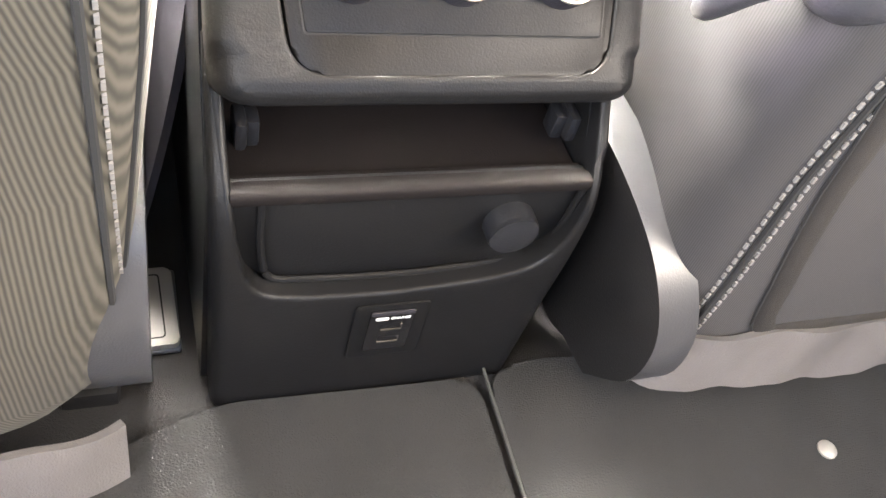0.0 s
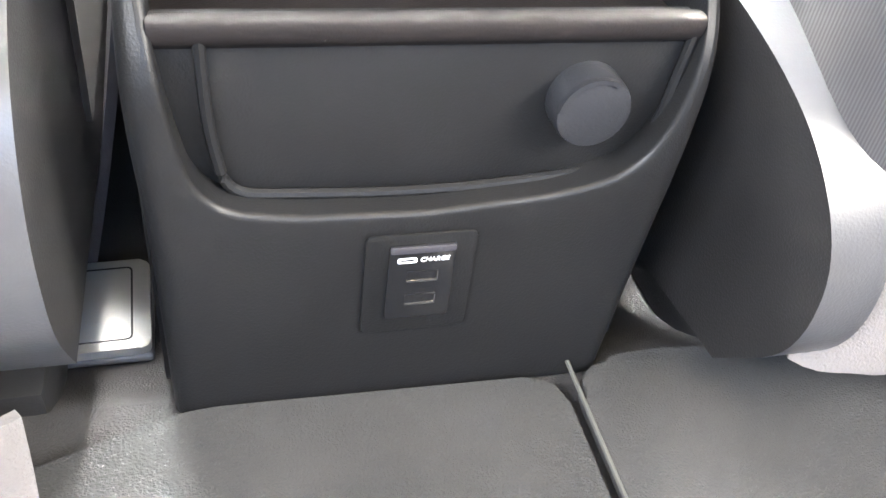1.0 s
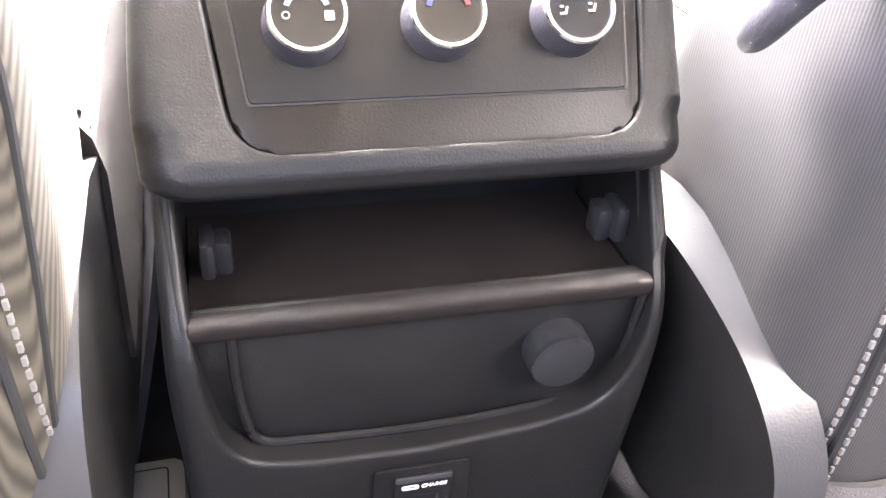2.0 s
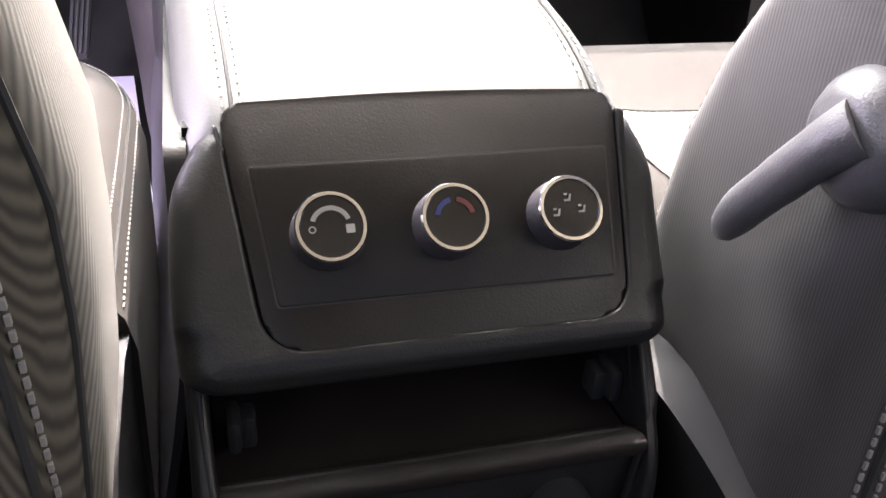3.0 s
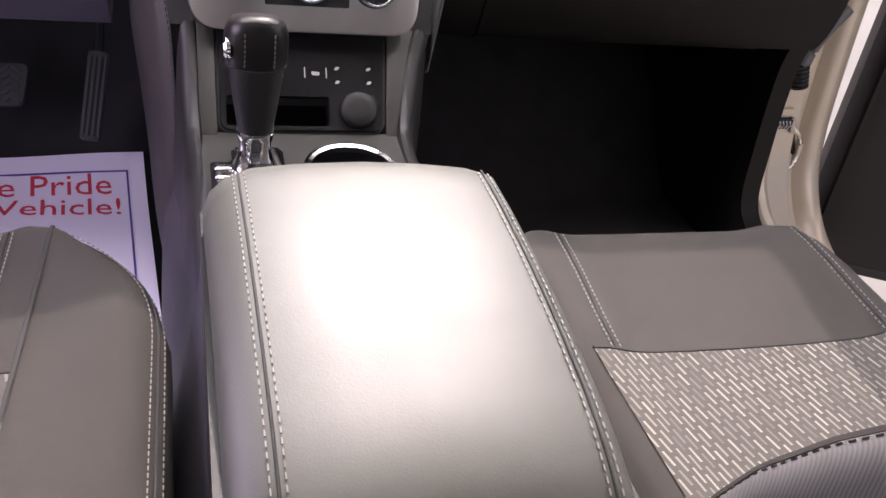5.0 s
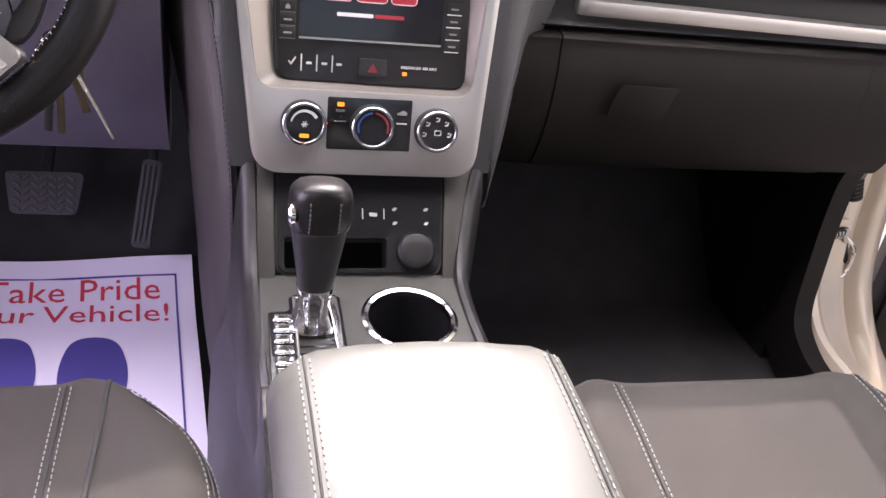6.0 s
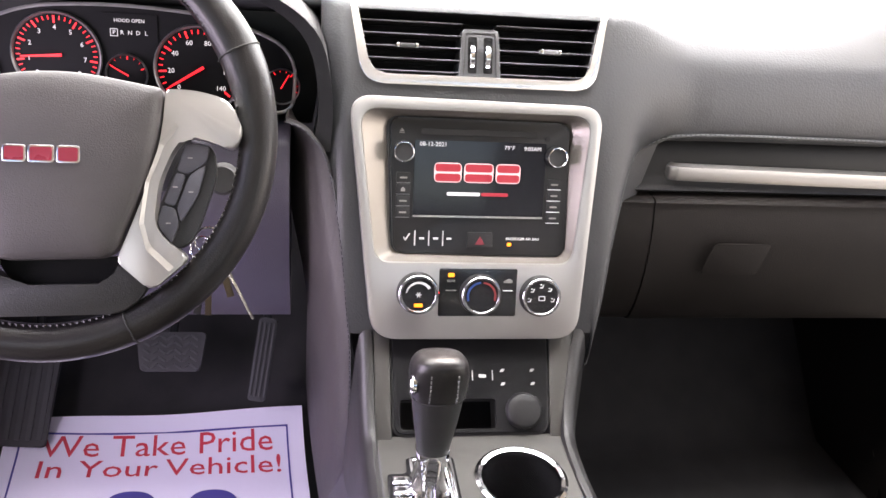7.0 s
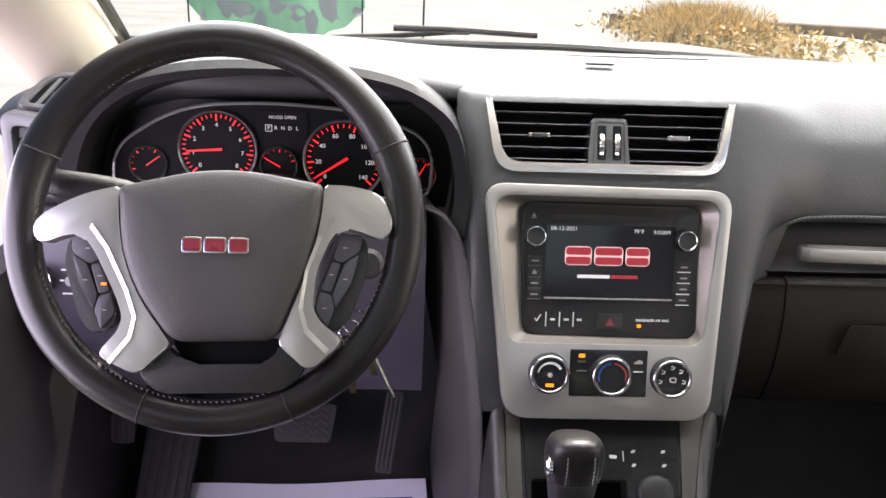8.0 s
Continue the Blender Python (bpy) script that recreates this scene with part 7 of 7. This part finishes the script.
    for v in set(bm.verts):
        d = max(0.09 - v.co.y, 0)
        skew = d * d / (d + 0.05) * (0.28 if s > 0 else 0.05)
        v.co.x = s * ((0.124 if s > 0 else 0.158) + skew + v.co.x)
    # faces turned off the side axis take the paler grey, chosen by normal
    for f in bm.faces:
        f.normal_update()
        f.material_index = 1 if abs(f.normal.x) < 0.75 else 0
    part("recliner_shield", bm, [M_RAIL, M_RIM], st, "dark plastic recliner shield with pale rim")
    # base box under the cushion
    bm = bmesh.new()
    box(bm, (cx - 0.20, 0.0, 0.045), (cx + 0.20, 0.48, 0.14), 0.01)
    part("seat_base", bm, M_PLASTIC_D, st)
    for sx in (-1, 1):
        bm = bmesh.new()
        box(bm, (cx + sx * 0.19 - 0.02, -0.02, 0.0), (cx + sx * 0.19 + 0.02, 0.50, 0.05), 0.006)
        part("seat_rail", bm, M_PLASTIC_D, st)
    return st, back, rear


driver, dback, drear = seat("driver_seat", -1, "charcoal ribbed cloth driver seat with pale stitching")
passenger, pback, prear = seat("passenger_seat", 1, "charcoal ribbed cloth passenger seat with dashed centre panel")

# fold lever on the back of the passenger seat: a boss that runs over into a flat arm
M_LEVER = mat("charcoal lever plastic", (0.055, 0.054, 0.060), 0.42, bump=0.25, grain=800)
bm = bmesh.new()
lm = plane_frame((0.163, -0.058, 0.438), (0, 0, 1), (0, -1, 0))
spin(bm, [(0.033, -0.014), (0.032, 0.0), (0.029, 0.008), (0.024, 0.014), (0.018, 0.018), (0, 0.020)], lm)
lever = part("fold_lever", bm, M_LEVER, passenger, "charcoal plastic fold lever on the backrest")
bm = bmesh.new()
arm = smooth_path([(0.150, -0.066, 0.446), (0.143, -0.056, 0.434), (0.139, -0.040, 0.413), (0.138, -0.020, 0.389), (0.140, -0.003, 0.367)], 4)
wide = [0.0150, 0.0145, 0.0138, 0.0130, 0.0125] + [0.0118] * 4 + [0.0112] * 4 + [0.0108, 0.0100, 0.0085, 0.005]
tube(bm, arm, wide, 14, flat=0.8, up=Vector((1, 0, 0)))
part("lever_arm", bm, M_LEVER, lever)

# seat belt buckle and rail cover beside the driver's seat
bm = bmesh.new()
box(bm, (-0.184, 0.215, 0.10), (-0.160, 0.240, 0.222), 0.004)
bk = thing("seat_belt_buckle", bm, M_PLASTIC_D, "black seat belt buckle with red button beside the driver seat", "buckle")
bm = bmesh.new()
box(bm, (-0.181, 0.213, 0.2225), (-0.163, 0.237, 0.232), 0.003)
part("release_button", bm, M_BUCKLE, bk, "red release button")
rc = root("rail_cover", (-0.175, 0.08, 0.0), "pale grey metal seat rail end cover on the floor", "cover")
bm = bmesh.new()
box(bm, (-0.212, 0.040, 0.0), (-0.138, 0.122, 0.006), 0.003, 3)
part("cover_body", bm, M_SHIELD, rc)
M_COVER = mat("pale scuffed metal", (0.36, 0.35, 0.325), 0.42, 0.3, vary=0.15, bump=0.1)
cm = Matrix.Translation((-0.139, 0.042, 0.006)) @ Matrix.Rotation(radians(1.5), 4, "Z")
bm = bmesh.new()
prism(bm, rounded([(-0.070, 0.0), (0.0, 0.0), (0.0, 0.078), (-0.070, 0.078)], 0.006, 4), 0.006, cm, 0.003)
plate = part("face_plate", bm, M_COVER, rc, "pale scuffed metal plate")
bm = bmesh.new()
ring_prism(bm, rounded([(-0.064, 0.007), (-0.010, 0.007), (-0.010, 0.071), (-0.064, 0.071)], 0.004, 3), rounded([(-0.063, 0.008), (-0.0112, 0.008), (-0.0112, 0.070), (-0.063, 0.070)], 0.003, 3), 0.0004, cm @ Matrix.Translation((0, 0, 0.006)))
part("engraved_line", bm, M_SEAM, plate)

# ---- floor mats ----
bm = bmesh.new()
prism(bm, rounded([(0.078, -0.9), (0.70, -0.9), (0.66, -0.10), (0.40, -0.06), (0.14, -0.03), (0.088, -0.036)], [0.02, 0.05, 0.05, 0.06, 0.03, 0.03], 6), 0.010, Matrix.Translation((0, 0, 0.037)), 0.004)
thing("floor_mat", bm, M_MAT, "dark grey rear carpet floor mat", "floor mat", "rear mats")
bm = bmesh.new()
prism(bm, rounded([(-0.70, -0.9), (0.07, -0.9), (0.080, -0.04), (-0.118, -0.035), (-0.30, -0.10), (-0.66, -0.10)], [0.05, 0.02, 0.02, 0.02, 0.05, 0.05], 6), 0.008, Matrix.Translation((0, 0, 0.037)), 0.004)
thing("floor_mat", bm, M_MAT, "dark grey rear carpet floor mat with pale edge", "floor mat", "rear mats")

bm = bmesh.new()
spin(bm, [(0.0085, 0), (0.0085, 0.002), (0.006, 0.004), (0, 0.0042)], Matrix.Translation((0.357, -0.149, 0.0465)), 20)
thing("mat_stud", bm, M_COVER, "small pale metal stud on the rear floor mat", "stud")
bm = bmesh.new()
tube(bm, smooth_path([(0.0785, -0.9, 0.0475), (0.0865, -0.040, 0.0475), (0.10, -0.030, 0.0462)], 6), 0.0014, 6)
thing("trim_mat_edge", bm, mat("grey bound edge", (0.06, 0.06, 0.056), 0.9, bump=0.4), "pale bound edge of the rear floor mat", "mat edge", kind="structure")
bm = bmesh.new()
spin(bm, [(0.004, 0), (0.004, 0.003), (0.002, 0.005), (0, 0.005)], plane_frame((0.126, 0.02, 0.125), (0, 0, 1)), 12)
thing("floor_bolt", bm, M_CHROME, "small bright bolt head beside the console foot", "bolt")

# ---- printed paper mat in the driver's footwell ----
PM = Matrix.Translation((-0.211, 1.195, 0.012)) @ Matrix.Rotation(radians(4.6), 4, "Z")   # x to the right, y ahead, origin at the far right corner
bm = bmesh.new()
def paper(u, v):
    x, y = -0.485 * (1 - u), -0.62 * v
    p = PM @ Vector((x, y, 0))
    return (p.x, p.y, 0.024 + max(p.y - 1.06, 0) ** 2 * 2.6 + 0.030 * max(1 - u, 0) ** 1.2 * (1 - 0.35 * v) + 0.0025 * math.sin(9 * u + 4 * v) * math.cos(7 * v) + 0.012 * max(0, 0.12 - u) / 0.12 * math.sin(11 * v + 1))
sheet(bm, paper, 24, 24, 0.0008)
pm = thing("paper_floor_mat", bm, M_PAPER, "white paper mat printed with red words and blue soles", "paper mat")


def print_on_paper(name, bm0, material):
    for k in range(1, 64):
        c = PM @ Vector((0, -0.01 * k, 0))
        bmesh.ops.bisect_plane(bm0, geom=bm0.verts[:] + bm0.edges[:] + bm0.faces[:], plane_co=(c.x, c.y, 0), plane_no=(0, 1, 0))
    for v in bm0.verts:
        q = PM.inverted() @ Vector((v.co.x, v.co.y, 0.012))
        v.co.z = paper(1 + q.x / 0.485, -q.y / 0.62)[2] + 0.0015 + v.co.z
    return part(name, bm0, material, pm)


fl = PM.copy()
fl.translation.z = 0
for line, size, x, y in (("We Take Pride", 0.061, -0.239, -0.059), ("In Your Vehicle!", 0.060, -0.235, -0.110)):
    probe = bmesh.new()
    text_mesh(probe, line, Matrix(), size, 0.0002)
    left, right = min(v.co.x for v in probe.verts), max(v.co.x for v in probe.verts)
    probe.free()
    for k, word in enumerate(line.split(" ")):
        probe = bmesh.new()
        text_mesh(probe, line[:sum(len(w) + 1 for w in line.split(" ")[:k]) + len(word)], Matrix(), size, 0.0002, "LEFT")
        end = max(v.co.x for v in probe.verts)
        probe.free()
        bm = bmesh.new()
        text_mesh(bm, word, fl @ Matrix.Translation((x + left + end, y, 0)), size, 0.0002, "RIGHT")
        print_on_paper("printed_word", bm, M_RED)
for lo, hi in (((-0.46, -0.034), (-0.030, -0.031)), ((-0.030, -0.60), (-0.027, -0.031)), ((-0.463, -0.60), (-0.46, -0.031))):
    bm = bmesh.new()
    prism(bm, [(lo[0], lo[1]), (hi[0], lo[1]), (hi[0], hi[1]), (lo[0], hi[1])], 0.0003, fl)
    print_on_paper("border_line", bm, M_NAVY)
for cx in (-0.276, -0.152):
    bm = bmesh.new()
    prism(bm, rounded([(cx - 0.044, -0.32), (cx - 0.050, -0.24), (cx - 0.032, -0.168), (cx + 0.030, -0.168), (cx + 0.050, -0.24), (cx + 0.044, -0.32), (cx + 0.03, -0.48), (cx - 0.03, -0.48)], [0.03, 0.05, 0.04, 0.04, 0.05, 0.03, 0.03, 0.03], 6), 0.0003, fl)
    print_on_paper("sole_print", bm, M_NAVY)

# ---- pedals ----
M_TREAD = mat("worn tread rubber", (0.045, 0.045, 0.047), 0.7, bump=0.3)
def pedal(name, corners, label, marks):
    """A rubber pad between four corners, with raised treads."""
    a, b, c, d = [Vector(p) for p in corners]                    # top left, top right, bottom right, bottom left
    up, right = ((a + b) / 2 - (c + d) / 2), ((b + c) / 2 - (a + d) / 2)
    m = plane_frame((a + b + c + d) / 4, up, right - up * right.dot(up) / up.length_squared)
    h, wt, wb = up.length, (b - a).length, (c - d).length
    bm = bmesh.new()
    prism(bm, rounded([(-wb / 2, -h / 2), (wb / 2, -h / 2), (wt / 2, h / 2), (-wt / 2, h / 2)], 0.008, 4), 0.012, m, 0.003)
    p = thing(name, bm, M_RUBBER, label, "pedal", "pedals")
    w = min(wt, wb)
    if marks == "v":
        for i in range(5):
            for j in range(7):
                x, y = -w / 2 + w * (j + 0.75) / 7.5, -h / 2 + h * (i + 0.7) / 5.4
                bm = bmesh.new()
                box(bm, (-0.007, -0.0022, 0), (0.007, 0.0022, 0.004), 0.001, m=m @ Matrix.Translation((x, y, 0.0115)) @ Matrix.Rotation(radians(35 if j % 2 else -35), 4, "Z"))
                part("tread", bm, M_TREAD, p)
    else:
        n = marks
        for j in range(n):
            x = -w / 2 + w * (j + 0.5) / n
            bm = bmesh.new()
            box(bm, (x - w / n * 0.25, -h * 0.44, 0.011), (x + w / n * 0.25, h * 0.44, 0.015), 0.001, m=m)
            part("tread", bm, M_TREAD, p)
    bm = bmesh.new()
    t = m @ Vector((0, h * 0.3, -0.004))
    tube(bm, [t, t + Vector((0, 0.06, 0.03)), t + Vector((0, 0.13, 0.16)), t + Vector((0, 0.18, 0.24))], 0.008, 8)
    part("arm", bm, M_PLASTIC_D, p)
    return p


pedal("brake_pedal", ((-0.484, 1.178, 0.232), (-0.370, 1.175, 0.232), (-0.380, 1.140, 0.174), (-0.475, 1.140, 0.182)), "black rubber brake pedal with chevron treads", "v")
pedal("accelerator_pedal", ((-0.284, 1.20, 0.248), (-0.252, 1.20, 0.248), (-0.272, 1.135, 0.122), (-0.303, 1.135, 0.122)), "black ribbed accelerator pedal", 4)
pedal("parking_brake_pedal", ((-0.744, 1.125, 0.240), (-0.703, 1.125, 0.240), (-0.706, 1.11, 0.192), (-0.744, 1.11, 0.192)), "small black ribbed parking brake pedal", 4)
pedal("foot_rest", ((-0.708, 1.21, 0.185), (-0.612, 1.21, 0.185), (-0.625, 1.10, 0.062), (-0.712, 1.10, 0.062)), "black ribbed foot rest", 5)
